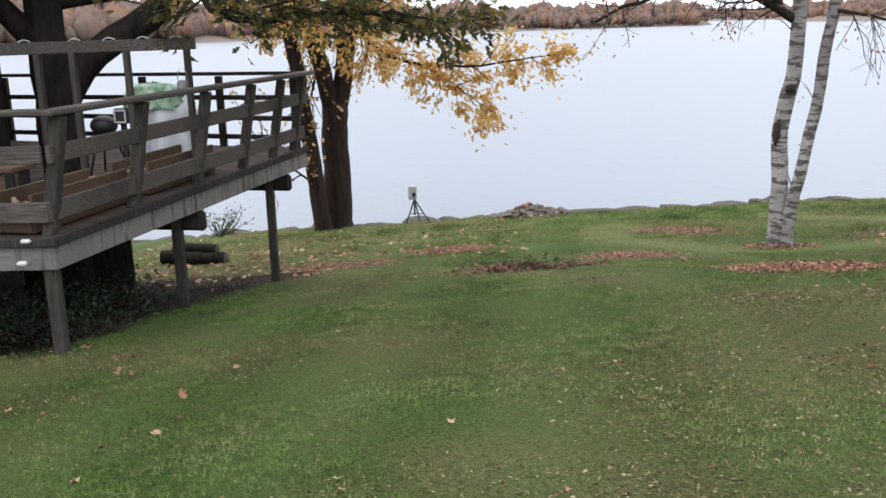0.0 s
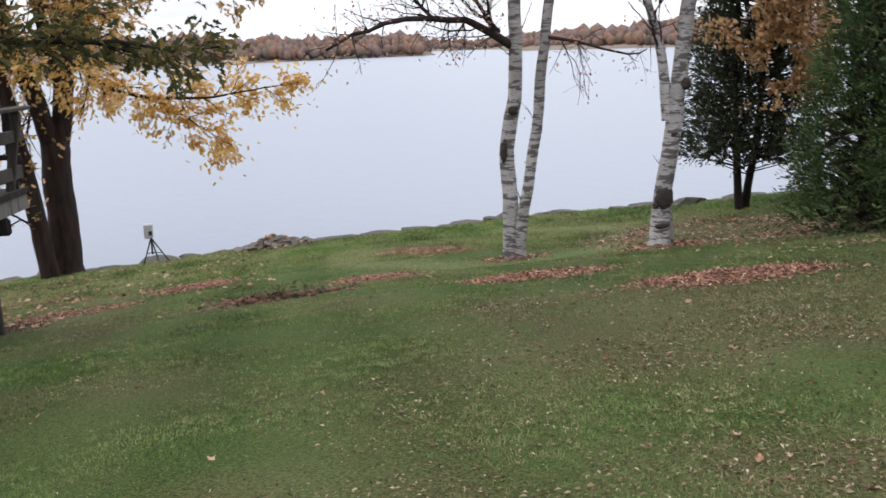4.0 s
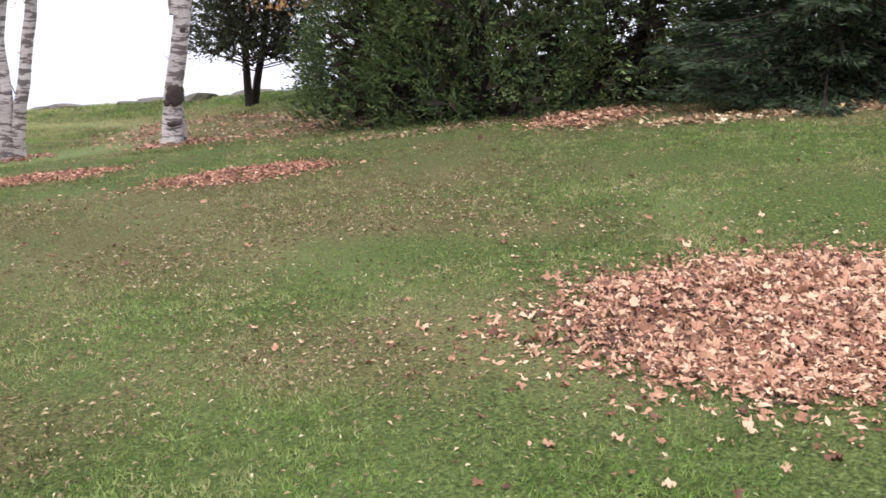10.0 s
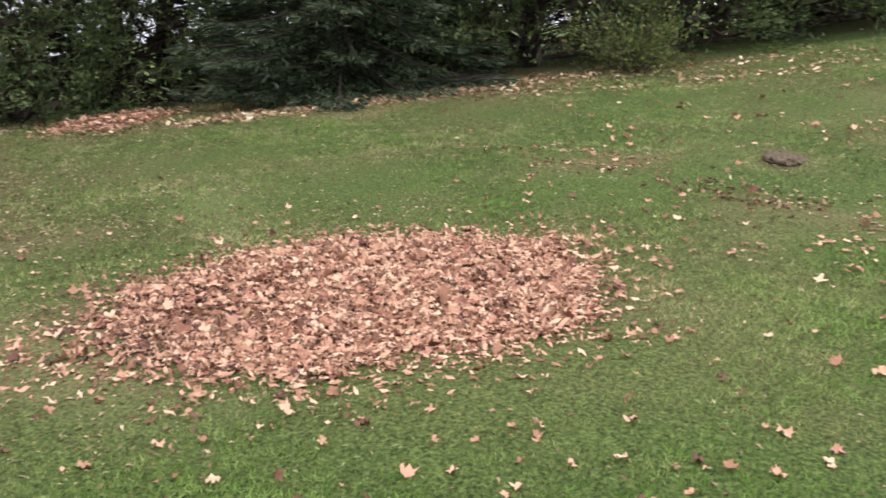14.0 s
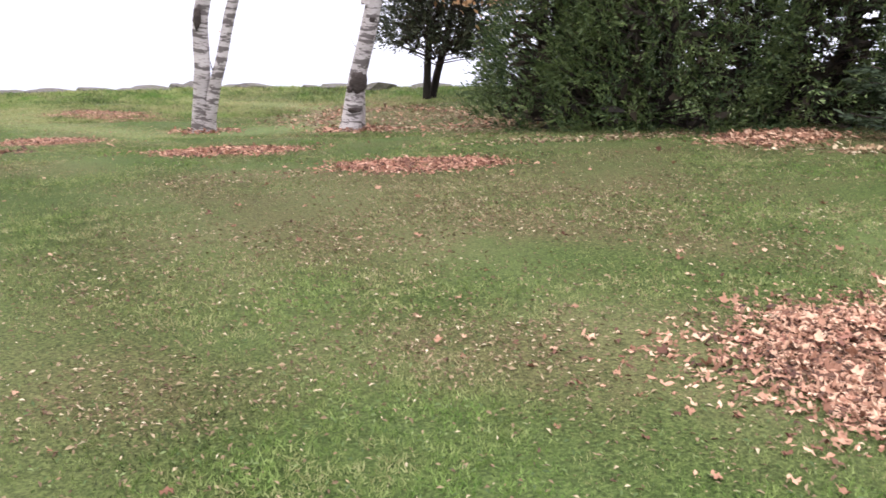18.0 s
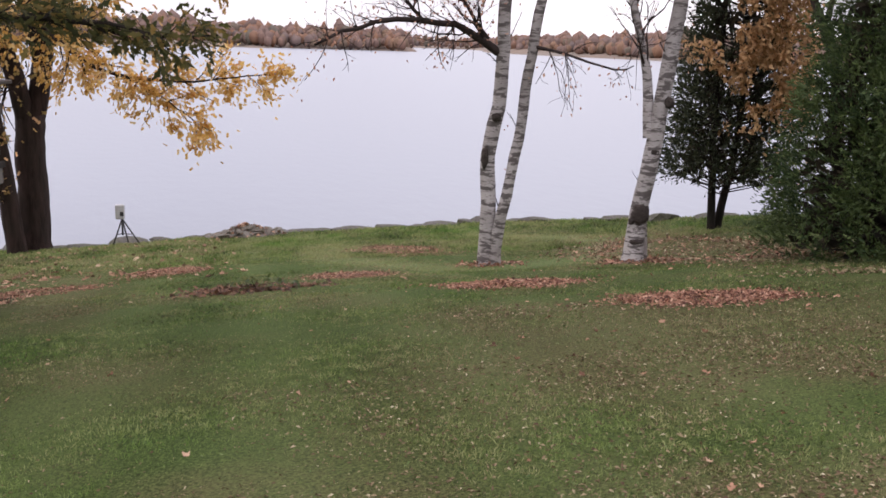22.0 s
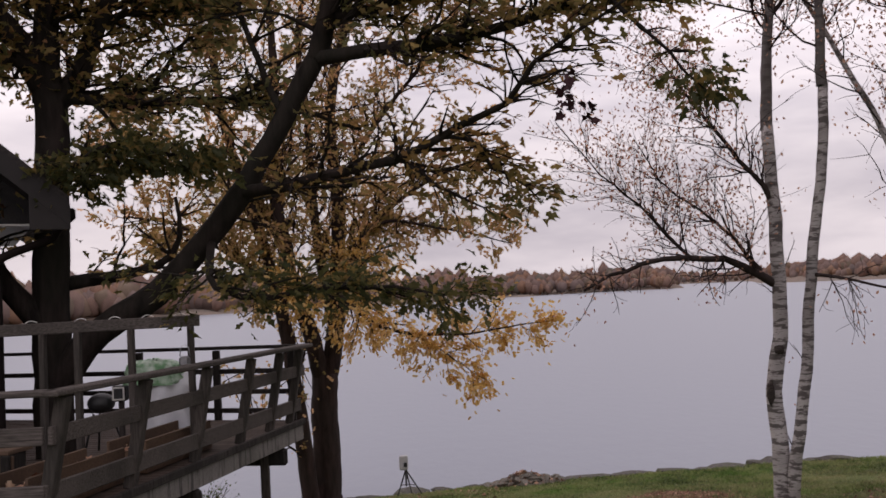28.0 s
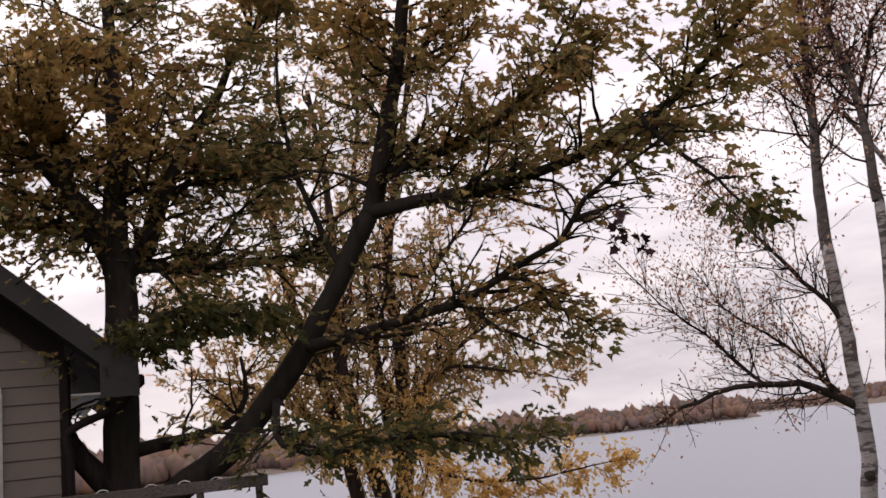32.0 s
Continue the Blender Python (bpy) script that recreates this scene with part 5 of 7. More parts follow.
for k, (x, y, h, w, n) in enumerate([(12.6, 3.0, 6.5, 1.5, 44000), (13.25, 1.2, 6.0, 1.4, 48000), (13.95, -0.25, 5.6, 1.3, 48000), (14.45, -1.35, 5.0, 1.05, 34000), (15.7, 3.8, 8.5, 2.1, 14000), (16.4, 0.6, 8.5, 2.1, 12000), (15.2, 6.6, 9.0, 2.0, 10000), (15.0, 2.2, 7.5, 1.8, 16000), (15.6, -0.6, 7.0, 1.8, 16000), (12.6, 4.4, 5.5, 1.2, 16000)]):
    cedar("hedge_cedar", (x, y), h, w, "clipped dark cedar in the boundary hedge", n, 150 + 9 * k, 1, 0.05, 0.0, 0.4, 0.07 if k < 4 else 0.15, 26, 1.5, 0.3, HEDGE_LEAF, 0.0 if k < 4 else 0.9)


def shrub(name, at, height, width, label, n, material, size, seed):
    r = np.random.default_rng(seed)
    base = np.array([at[0], at[1], float(lawn_z(*at))])
    tree = thing(name, tuple(base), label, "bush")
    h = Heap()
    spots, ways = [], []
    for k in range(26):
        a = r.uniform(0, 2 * np.pi)
        w = np.array([math.cos(a) * width / height, math.sin(a) * width / height, r.uniform(0.4, 1.0)])
        q = twig(base + r.normal(size=3) * [0.1, 0.1, 0.0], w / np.linalg.norm(w), height * r.uniform(0.6, 1.1), r, 0.02, 0.0, 0.25)
        h.add(*tube(q, np.linspace(0.012, 0.003, len(q)), 4, 0, k))
        b = r.integers(2, len(q), n // 26)
        spots.append(q[b] + r.normal(size=(n // 26, 3)) * 0.12)
        ways.append(np.tile(w, (n // 26, 1)))
    h.build("stemwork", BARK_TWIG, tree, kind="stuff")
    clad(tree, "leaves", OVAL, np.concatenate(spots), np.concatenate(ways), size, material, seed)
    return tree


shrub("bush", (11.35, 1.5), 1.0, 0.8, "low yellow-green bush in front of the hedge", 3000, BUSH_LEAF, 0.055, 171)
shrub("bush", (11.6, 3.9), 1.6, 0.8, "dark leafy bush beside the spruce", 2200, CEDAR_LEAF, 0.08, 172)
shrub("bush", (-6.2, 23.0), 0.9, 0.5, "small pale shrub at the shore", 300, BUSH_LEAF, 0.07, 173)
# weeds massed and coloured near black, adding to the shade under the deck
for k, (x, y, h, w) in enumerate(((-3.4, 7.6, 0.45, 0.4), (-3.9, 8.3, 0.55, 0.5), (-3.25, 8.5, 0.4, 0.45), (-4.5, 7.6, 0.5, 0.5), (-3.8, 7.2, 0.4, 0.4), (-4.3, 8.9, 0.55, 0.5), (-3.4, 9.3, 0.35, 0.4), (-5.1, 8.1, 0.6, 0.5), (-4.2, 7.0, 0.4, 0.4), (-3.0, 7.6, 0.25, 0.3))):
    shrub("undergrowth", (x, y), h, w, "low dark fern-like weeds growing under the deck", 420, DARK_LEAF, 0.045, 180 + k)

# ---- deck and house ----
NEAR, FAR_C, FAR_L = Vector((-2.90, 6.82, 0)), Vector((-1.92, 11.85, 0)), Vector((-7.6, 13.9, 0))
DECK_Z, RAIL_Z = 0.10, 1.02
side = (FAR_C - NEAR).normalized()
outward = Vector((side.y, -side.x, 0))


def up(p, z):
    return Vector((p.x, p.y, z))


deck = thing("deck", (-4.0, 9.5, DECK_Z), "weathered grey wooden deck on posts above the lawn", "deck")


def fascia(a, b, z0, z1):
    return beam_bm(up(a, (z0 + z1) / 2), up(b, (z0 + z1) / 2), 0.045, z1 - z0, 0.006)


LEFT = Vector((-7.6, 6.82, 0))
part("fascia", fascia(NEAR - side * 0.02, FAR_C, -0.13, 0.09), RIM_WOOD, deck, "stained grey rim board")
part("edge_board", fascia(NEAR + outward * 0.035, FAR_C + outward * 0.035, 0.055, 0.125), DARK_WOOD, deck, "dark mossy edge board")
part("edge_board", fascia(LEFT - Vector((0, 0.035, 0)), NEAR - Vector((0, 0.035, 0)) + outward * 0.05, 0.055, 0.125), DARK_WOOD, deck, "dark mossy edge board")
part("fascia", fascia(LEFT, NEAR, -0.13, 0.09), RIM_WOOD, deck, "stained grey rim board")
part("fascia", fascia(FAR_C, FAR_L, -0.13, 0.09), RIM_WOOD, deck, "stained grey rim board")
for k in range(5):
    a = NEAR + side * (0.7 + k * 0.95) + Vector((-0.25, 0, 0))
    part("joist", beam_bm(up(a, -0.10), up(a + Vector((-4.0, 0.4, 0)), -0.10), 0.05, 0.18, 0.004), DARK_WOOD, deck)
for k, f in enumerate((2.25, 4.45)):
    a = NEAR + side * f
    part("beam", beam_bm(up(a + outward * 0.06, -0.23), up(a - outward * 3.4, -0.23), 0.09, 0.20, 0.03), DARK_WOOD, deck, "dark beam with a sawn end")
for x, y, z0 in ((-2.97, 6.90, -0.1), (-2.70, 9.02, -0.15), (-2.26, 11.2, -0.15), (-4.4, 11.6, -0.1), (-4.9, 9.2, -0.1), (-5.9, 12.8, -0.1)):
    g = float(lawn_z(x, y)) - 0.08
    part("post", box_bm((0.095, 0.095, z0 - g), (x, y, (z0 + g) / 2), 0.008), POST_WOOD, deck, "dark square support post")


C0, WALL_DIR, IN_DIR = Vector((-4.40, 9.20, 0)), Vector((-0.88, -0.475, 0)), Vector((-0.475, 0.88, 0))


def clear_of_house(a, b):
    """How far a board can run before it meets the house."""
    for k in range(60):
        q = a.lerp(b, k / 60) - C0
        if q.dot(WALL_DIR) > -0.05 and q.dot(IN_DIR) > -0.05:
            return max(0.05, (k - 1) / 60)
    return 1.0


# boards of the deck floor, laid along the lake side
def floor_boards():
    n = 42
    for k in range(n):
        f = (k + 0.5) / n
        a = NEAR.lerp(FAR_C, f)
        b = LEFT.lerp(FAR_L, f)
        b = a + (b - a) * clear_of_house(a, b)
        w = (FAR_C - NEAR).length / n * 0.94
        part("board", beam_bm(up(a - outward * 0.0, DECK_Z - 0.012), up(b, DECK_Z - 0.012), w, 0.026, 0.003), DECK_BOARD, deck)


floor_boards()
# added dark panel that keeps lake-side light from under the deck
part("skirting", beam_bm((-3.72, 10.45, -1.05), (-5.6, 10.3, -1.05), 0.05, 1.9, 0.004), DARK_WOOD, deck, "dark panel added to block light beneath the deck")

rail = thing("deck_railing", tuple(up(NEAR, DECK_Z)), "weathered grey deck railing with flared posts and wide boards", "railing")
LEAN = outward * 0.09 + side * 0.05
for k, f in enumerate((0.07, 1.22, 2.37, 3.41, 4.23, 4.87)):
    a = NEAR + side * f
    lo, hi = up(a - outward * 0.06, DECK_Z), up(a + outward * 0.0 + LEAN, RAIL_Z - 0.03)
    part("post", beam_bm(lo, hi, 0.09, 0.12, 0.008), POST_WOOD, rail)
part("handrail", beam_bm(up(NEAR + LEAN * 0.9 - side * 0.1, RAIL_Z), up(FAR_C + LEAN + side * 0.03, RAIL_Z), 0.15, 0.045, 0.01), GREY_WOOD, rail)
for z, h, dx in ((0.62, 0.13, 0.10), (0.20, 0.15, 0.04)):
    o = outward * (dx - 0.05)
    part("rail_board", beam_bm(up(NEAR + o, DECK_Z + z), up(FAR_C + o, DECK_Z + z), 0.04, h, 0.006), GREY_WOOD, rail)
FRONT_L = Vector((-4.25, 6.82, 0))
part("handrail", beam_bm(up(FRONT_L, RAIL_Z), up(NEAR + LEAN * 0.9, RAIL_Z), 0.14, 0.045, 0.01), GREY_WOOD, rail)
for z, h in ((0.62, 0.13), (0.20, 0.15)):
    part("rail_board", beam_bm(up(FRONT_L, DECK_Z + z), up(NEAR, DECK_Z + z), 0.04, h, 0.006), GREY_WOOD, rail)
part("post", beam_bm(up(FRONT_L, -0.02), up(FRONT_L, RAIL_Z - 0.03), 0.09, 0.1, 0.008), POST_WOOD, rail)
part("stair_rail", beam_bm((-4.30, 6.74, 0.97), (-4.95, 6.05, 0.36), 0.09, 0.05, 0.008), CASE_GREY, rail, "pale sloping stair rail")
part("post", beam_bm((-4.95, 6.05, float(lawn_z(-4.95, 6.05)) - 0.05), (-4.95, 6.05, 0.34), 0.08, 0.08, 0.008), POST_WOOD, rail)

lake_rail = thing("deck_railing", tuple(up(FAR_C, DECK_Z)), "grey railing of thin bars along the lake side of the deck", "railing")
for k in range(6):
    a = FAR_C.lerp(FAR_L, k / 5) if k else FAR_C - Vector((0.1, 0, 0))
    part("post", beam_bm(up(a, -0.05), up(a, RAIL_Z - 0.03), 0.085, 0.085, 0.006), DARK_WOOD, lake_rail)
for z, h in ((RAIL_Z, 0.045), (DECK_Z + 0.62, 0.06), (DECK_Z + 0.36, 0.06), (DECK_Z + 0.12, 0.06)):
    part("rail_bar", beam_bm(up(FAR_C, z), up(FAR_L, z), 0.05, h, 0.005), DARK_WOOD, lake_rail)

frame_rail = thing("tall_rail_frame", (-3.2, 9.1, DECK_Z), "tall grey wooden rail frame standing on the deck", "railing")
FA, FB = Vector((-2.53, 9.37, 0)), Vector((-4.9, 8.5, 0))
part("top_rail", beam_bm(up(FA + Vector((0.06, 0.02, 0)), 1.44), up(FB, 1.44), 0.06, 0.11, 0.008), GREY_WOOD, frame_rail)
for f in (0.01, 0.23, 0.42, 0.54, 0.8):
    a = FA.lerp(FB, f)
    part("post", beam_bm(up(a, DECK_Z), up(a, 1.39), 0.055, 0.075, 0.006), POST_WOOD, frame_rail)

# house: gable wall with lap siding, dark roof edge, downspout, glazed door
house = thing("house", (-6.0, 9.0, 0.0), "house with beige lap siding and a dark shingled roof", "house")


def prism(corners, depth, way):
    bm = bmesh.new()
    a = [bm.verts.new(c) for c in corners]
    b = [bm.verts.new(Vector(c) + Vector(way) * depth) for c in corners]
    bm.faces.new(a)
    bm.faces.new(b[::-1])
    for k in range(len(a)):
        bm.faces.new((a[k], b[k], b[(k + 1) % len(a)], a[(k + 1) % len(a)]))
    bmesh.ops.recalc_face_normals(bm, faces=bm.faces[:])
    return bm


# W_LEN runs on unseen, added length that shades the lawn by the deck
EAVE_Z, PITCH, W_LEN = 2.82, 0.84, 9.0
OUT = -IN_DIR
corners = [up(C0, -1.6), up(C0 + WALL_DIR * W_LEN, -1.2), up(C0 + WALL_DIR * W_LEN, EAVE_Z + PITCH * W_LEN / 2), up(C0 + WALL_DIR * W_LEN / 2, EAVE_Z + PITCH * W_LEN / 2), up(C0, EAVE_Z)]
part("wall", prism(corners, 0.16, IN_DIR), SIDING, house, "beige wall")
part("wall", prism([up(C0 + IN_DIR * 0.17, -1.6), up(C0 + IN_DIR * 5.2, -1.6), up(C0 + IN_DIR * 5.2, EAVE_Z), up(C0 + IN_DIR * 0.17, EAVE_Z)], 0.16, WALL_DIR), SIDING, house, "beige wall")
z = 0.2
while z < EAVE_Z + 1.6:
    x0 = max(0.0, (z + 0.13 - EAVE_Z) / PITCH)
    a, b = C0 + WALL_DIR * x0 + OUT * 0.014, C0 + WALL_DIR * 3.2 + OUT * 0.014
    bm = beam_bm(up(a, z), up(b, z), 0.022, 0.172, 0.002)
    bmesh.ops.rotate(bm, cent=up(a, z), matrix=Matrix.Rotation(radians(5), 3, WALL_DIR), verts=bm.verts)
    part("siding_board", bm, SIDING, house)
    z += 0.176
# dark panel over the lower wall, giving it the under-deck shade
part("foundation", prism([up(C0 - WALL_DIR * 0.03, -1.7), up(C0 + WALL_DIR * 3.4, -1.7), up(C0 + WALL_DIR * 3.4, 0.02), up(C0 - WALL_DIR * 0.03, 0.02)], 0.05, OUT), DARK_WOOD, house, "dark panel for the shade beneath the deck")
corner = C0 + OUT * 0.02
part("corner_board", beam_bm(up(corner, 0.12), up(corner, EAVE_Z), 0.09, 0.07, 0.006), BROWN_PAINT, house, "brown corner board")
# unseen back walls, added to keep sky light off the deck's side
part("wall", prism([up(C0 + IN_DIR * 5.2, -1.6), up(C0 + WALL_DIR * W_LEN + IN_DIR * 5.2, -1.6), up(C0 + WALL_DIR * W_LEN + IN_DIR * 5.2, EAVE_Z + 3.4), up(C0 + IN_DIR * 5.2, EAVE_Z)], 0.16, IN_DIR), SIDING, house, "beige wall")
part("wall", prism([up(C0 + WALL_DIR * W_LEN, -1.6), up(C0 + WALL_DIR * W_LEN + IN_DIR * 5.2, -1.6), up(C0 + WALL_DIR * W_LEN + IN_DIR * 5.2, EAVE_Z + 3.4), up(C0 + WALL_DIR * W_LEN, EAVE_Z + 3.4)], 0.16, WALL_DIR), SIDING, house, "beige wall")
# roof slab with its rake board and soffit
TIP = C0 - WALL_DIR * 0.66
ridge = C0 + WALL_DIR * W_LEN / 2
ZT = EAVE_Z - PITCH * 0.66 + 0.36
lo, hi = up(TIP, ZT) + OUT * 0.45, up(ridge, ZT + PITCH * (0.66 + W_LEN / 2)) + OUT * 0.45
LIFT = Vector((0, 0, 1))
part("roof", prism([lo, hi, hi + LIFT * 0.07, lo + LIFT * 0.07], 5.8, IN_DIR), SHINGLE, house, "dark shingle roof")
part("rake_board", prism([lo - LIFT * 0.22 + OUT * 0.04, hi - LIFT * 0.22 + OUT * 0.04, hi + OUT * 0.04 - LIFT * 0.004, lo + OUT * 0.04 - LIFT * 0.004], 0.036, IN_DIR), RAKE_PAINT, house, "grey-brown rake board")
flank = up(TIP, ZT) + OUT * 0.49
part("eave_return", prism([flank - LIFT * 0.222, flank + WALL_DIR * 0.36 + LIFT * 0.08, flank + WALL_DIR * 0.36 - LIFT * 0.25, flank - LIFT * 0.25], 0.036, IN_DIR), RAKE_PAINT, house, "grey-brown boxed end of the eave")
# dark board on the wall, standing in for the soffit's shadow
brow = up(C0, EAVE_Z + 0.19) + OUT * 0.10
part("frieze_board", prism([brow, brow + WALL_DIR * 3.2 + LIFT * 3.2 * PITCH, brow + WALL_DIR * 3.2 + LIFT * (3.2 * PITCH - 0.36), brow - LIFT * 0.30], 0.03, IN_DIR), BROWN_PAINT, house, "dark board in place of the shade under the roof edge")
part("soffit", prism([lo - LIFT * 0.20, hi - LIFT * 0.20, hi - LIFT * 0.17, lo - LIFT * 0.17], 0.44, IN_DIR), BROWN_PAINT, house, "dark soffit")
part("eave_soffit", prism([up(C0 - WALL_DIR * 0.05, ZT - 0.17) + IN_DIR * 0.02, up(TIP + WALL_DIR * 0.30, ZT - 0.17) + IN_DIR * 0.02, up(TIP + WALL_DIR * 0.30, ZT - 0.15) + IN_DIR * 0.02, up(C0 - WALL_DIR * 0.05, ZT - 0.15) + IN_DIR * 0.02], 3.0, IN_DIR), WHITE_PAINT, house, "white soffit board")
part("gutter", beam_bm(up(TIP, ZT - 0.10) + OUT * 0.44, up(TIP, ZT - 0.10) + IN_DIR * 3.0, 0.11, 0.12, 0.02), BROWN_PAINT, house)
D0 = up(C0 - WALL_DIR * 0.03, 0) + OUT * 0.11
spout = smooth_path([up(TIP + WALL_DIR * 0.08, ZT - 0.14) + OUT * 0.1, up(TIP + WALL_DIR * 0.12, ZT - 0.30) + OUT * 0.1, up(D0, ZT - 0.52), up(D0, ZT - 0.8), up(D0, 0.13)], 0.1)
h = Heap()
h.add(*tube(spout, np.full(len(spout), 0.042), 8))
h.build("downspout", BROWN_PAINT, house, True, "brown downspout")
WA = C0 + WALL_DIR * 0.62 + OUT * 0.05
door = part("door", prism([up(WA, 0.2), up(WA + WALL_DIR * 1.6, 0.2), up(WA + WALL_DIR * 1.6, 2.46), up(WA, 2.46)], 0.02, OUT), BLACK, house, "dark glazed door")
for a, b in ((up(WA, 0.14), up(WA, 2.52)), (up(WA + WALL_DIR * 0.8, 0.14), up(WA + WALL_DIR * 0.8, 2.46)), (up(WA + WALL_DIR * 1.6, 0.14), up(WA + WALL_DIR * 1.6, 2.52)), (up(WA - WALL_DIR * 0.05, 0.16), up(WA + WALL_DIR * 1.65, 0.16)), (up(WA - WALL_DIR * 0.05, 2.52), up(WA + WALL_DIR * 1.65, 2.52))):
    part("door_frame", beam_bm(a + OUT * 0.03, b + OUT * 0.03, 0.08, 0.11, 0.006), WHITE_PAINT, door, "white door frame")
part("handle", box_bm((0.03, 0.03, 0.18), tuple(up(WA + WALL_DIR * 0.72, 1.15) + OUT * 0.04), 0.006), GREY_METAL, door, "grey metal handle")

# ---- on the deck ----
def draped(name, at, size, material, label, category, seed, folds=5):
    """A sheet that hangs over something, in folds down to an uneven hem."""
    bm = bmesh.new()
    n, rows = 36, 12
    r = np.random.default_rng(seed)
    ph = r.uniform(0, 6, 3)
    ring = []
    for j in range(rows):
        f = j / (rows - 1)
        rad = min(1.0, 0.12 + 1.5 * f ** 0.55) * (0.82 + 0.18 * f)
        zz = size[2] * (1 - f ** 1.7)
        row = []
        for i in range(n):
            a = 2 * math.pi * i / n
            fold = 1 + 0.10 * f * math.sin(folds * a + ph[0]) + 0.06 * f * math.sin((folds + 4) * a + ph[1])
            crump = 1 + 0.07 * f * r.normal()
            hem = 0.12 * size[2] * f ** 3 * math.sin(3 * a + ph[2])
            row.append(bm.verts.new((size[0] / 2 * rad * fold * crump * math.cos(a), size[1] / 2 * rad * fold * crump * math.sin(a), max(0.0, zz + hem + 0.03 * size[2] * r.normal()))))
        ring.append(row)
    for j in range(rows - 1):
        for i in range(n):
            bm.faces.new((ring[j][i], ring[j + 1][i], ring[j + 1][(i + 1) % n], ring[j][(i + 1) % n]))
    bm.faces.new(ring[0][::-1])
    ob = part(name, bm, material, None, smooth=True)
    ob.location = at
    return tagged(ob, label, category)

cover = draped("grill_cover", (-3.02, 10.12, DECK_Z + 0.16), (0.62, 0.52, 0.66), SHEET, "white plastic sheet draped over a grill on the deck", "cover", 401)
patch = draped("green_cover", (-3.14, 10.02, DECK_Z + 0.68), (0.62, 0.42, 0.26), GREEN_SHEET, "crumpled green and white plastic sheet lying over the grill", "cover", 402, 7)
stand = thing("covered_grill", (-3.02, 10.12, DECK_Z), "dark grill stand beneath the plastic sheets", "grill")
part("body", box_bm((0.24, 0.22, 0.46), (-3.05, 10.1, DECK_Z + 0.42), 0.03), BLACK, stand)
for dx, dy in ((-0.09, -0.08), (0.09, -0.08), (-0.09, 0.08), (0.09, 0.08)):
    part("leg", box_bm((0.035, 0.035, 0.19), (-3.05 + dx, 10.1 + dy, DECK_Z + 0.095), 0.004), BLACK, stand)

grill = thing("grill", (-3.68, 9.95, DECK_Z), "black kettle grill on legs beside the covered one", "grill")
bm = bmesh.new()
bmesh.ops.create_uvsphere(bm, u_segments=20, v_segments=12, radius=0.14)
bmesh.ops.scale(bm, vec=(1, 1, 0.75), verts=bm.verts)
bmesh.ops.translate(bm, vec=(-3.68, 9.95, DECK_Z + 0.52), verts=bm.verts)
part("bowl", bm, BLACK, grill, smooth=True)
for k in range(3):
    a = k * 2.1
    h = Heap()
    h.add(*tube(np.array([(-3.68 + 0.1 * math.cos(a), 9.95 + 0.1 * math.sin(a), DECK_Z + 0.42), (-3.68 + 0.24 * math.cos(a), 9.95 + 0.24 * math.sin(a), DECK_Z)]), [0.012, 0.012], 6))
    h.build("leg", BLACK, grill, True)

lantern = thing("lantern", (-3.45, 9.88, DECK_Z + 0.52), "square black lantern with a white frame", "lantern")
case = part("case", box_bm((0.14, 0.12, 0.16), (-3.45, 9.88, DECK_Z + 0.62), 0.012), BLACK, lantern)
for dx, dz, w, hh in ((-0.055, 0, 0.016, 0.13), (0.055, 0, 0.016, 0.13), (0, 0.06, 0.125, 0.016), (0, -0.06, 0.125, 0.016)):
    part("rim", box_bm((w, 0.012, hh), (-3.45 + dx, 9.814, DECK_Z + 0.62 + dz), 0.003), WHITE_PAINT, case, "white rim")
part("stand", box_bm((0.05, 0.05, 0.54), (-3.45, 9.90, DECK_Z + 0.27), 0.004), DARK_WOOD, lantern)

# planter boxes and boards inside the railing
for k, (f, z, ln, mat, lab) in enumerate(((0.55, 0.10, 1.3, TAN_WOOD, "tan board planter on the deck"), (2.2, 0.10, 1.3, TAN_WOOD, "tan board planter on the deck"))):
    box = thing("planter", tuple(up(NEAR + side * f, DECK_Z)), lab, "planter")
    a = NEAR + side * (f - ln / 2 + 0.2) - outward * 0.22
    b = NEAR + side * (f + ln / 2 + 0.2) - outward * 0.22
    for o in (0.0, 0.36):
        part("side_board", beam_bm(up(a - outward * o, DECK_Z + 0.16), up(b - outward * o, DECK_Z + 0.16), 0.03, 0.29, 0.004), mat, box)
    for e in (a, b):
        part("end_board", beam_bm(up(e, DECK_Z + 0.12), up(e - outward * 0.36, DECK_Z + 0.12), 0.03, 0.20, 0.004), mat, box)
    part("soil", beam_bm(up(a - outward * 0.18, DECK_Z + 0.12), up(b - outward * 0.18, DECK_Z + 0.12), 0.32, 0.16, 0.02), BARK, box, "dark soil")
    rq = np.random.default_rng(420 + k)
    fq = rq.uniform(0.05, 0.95, (90, 1))
    pq = np.array(up(a - outward * 0.18, DECK_Z + 0.215)) * (1 - fq) + np.array(up(b - outward * 0.18, DECK_Z + 0.215)) * fq + rq.normal(size=(90, 3)) * [0.07, 0.07, 0.008]
    h = Heap()
    h.add(*scatter(LOBED, pq, 0.07 * rq.uniform(0.6, 1.2, 90), None, 0.6, 421 + k))
    h.build("dry_leaves", FALLEN, box, label="dry brown leaves", kind="stuff")

bench = thing("low_bench", (-4.0, 8.1, DECK_Z), "tan wooden bench on the deck by the railing", "bench")
part("seat", beam_bm((-3.5, 7.75, 0.50), (-4.9, 7.95, 0.50), 0.34, 0.04, 0.006), TAN_WOOD, bench)
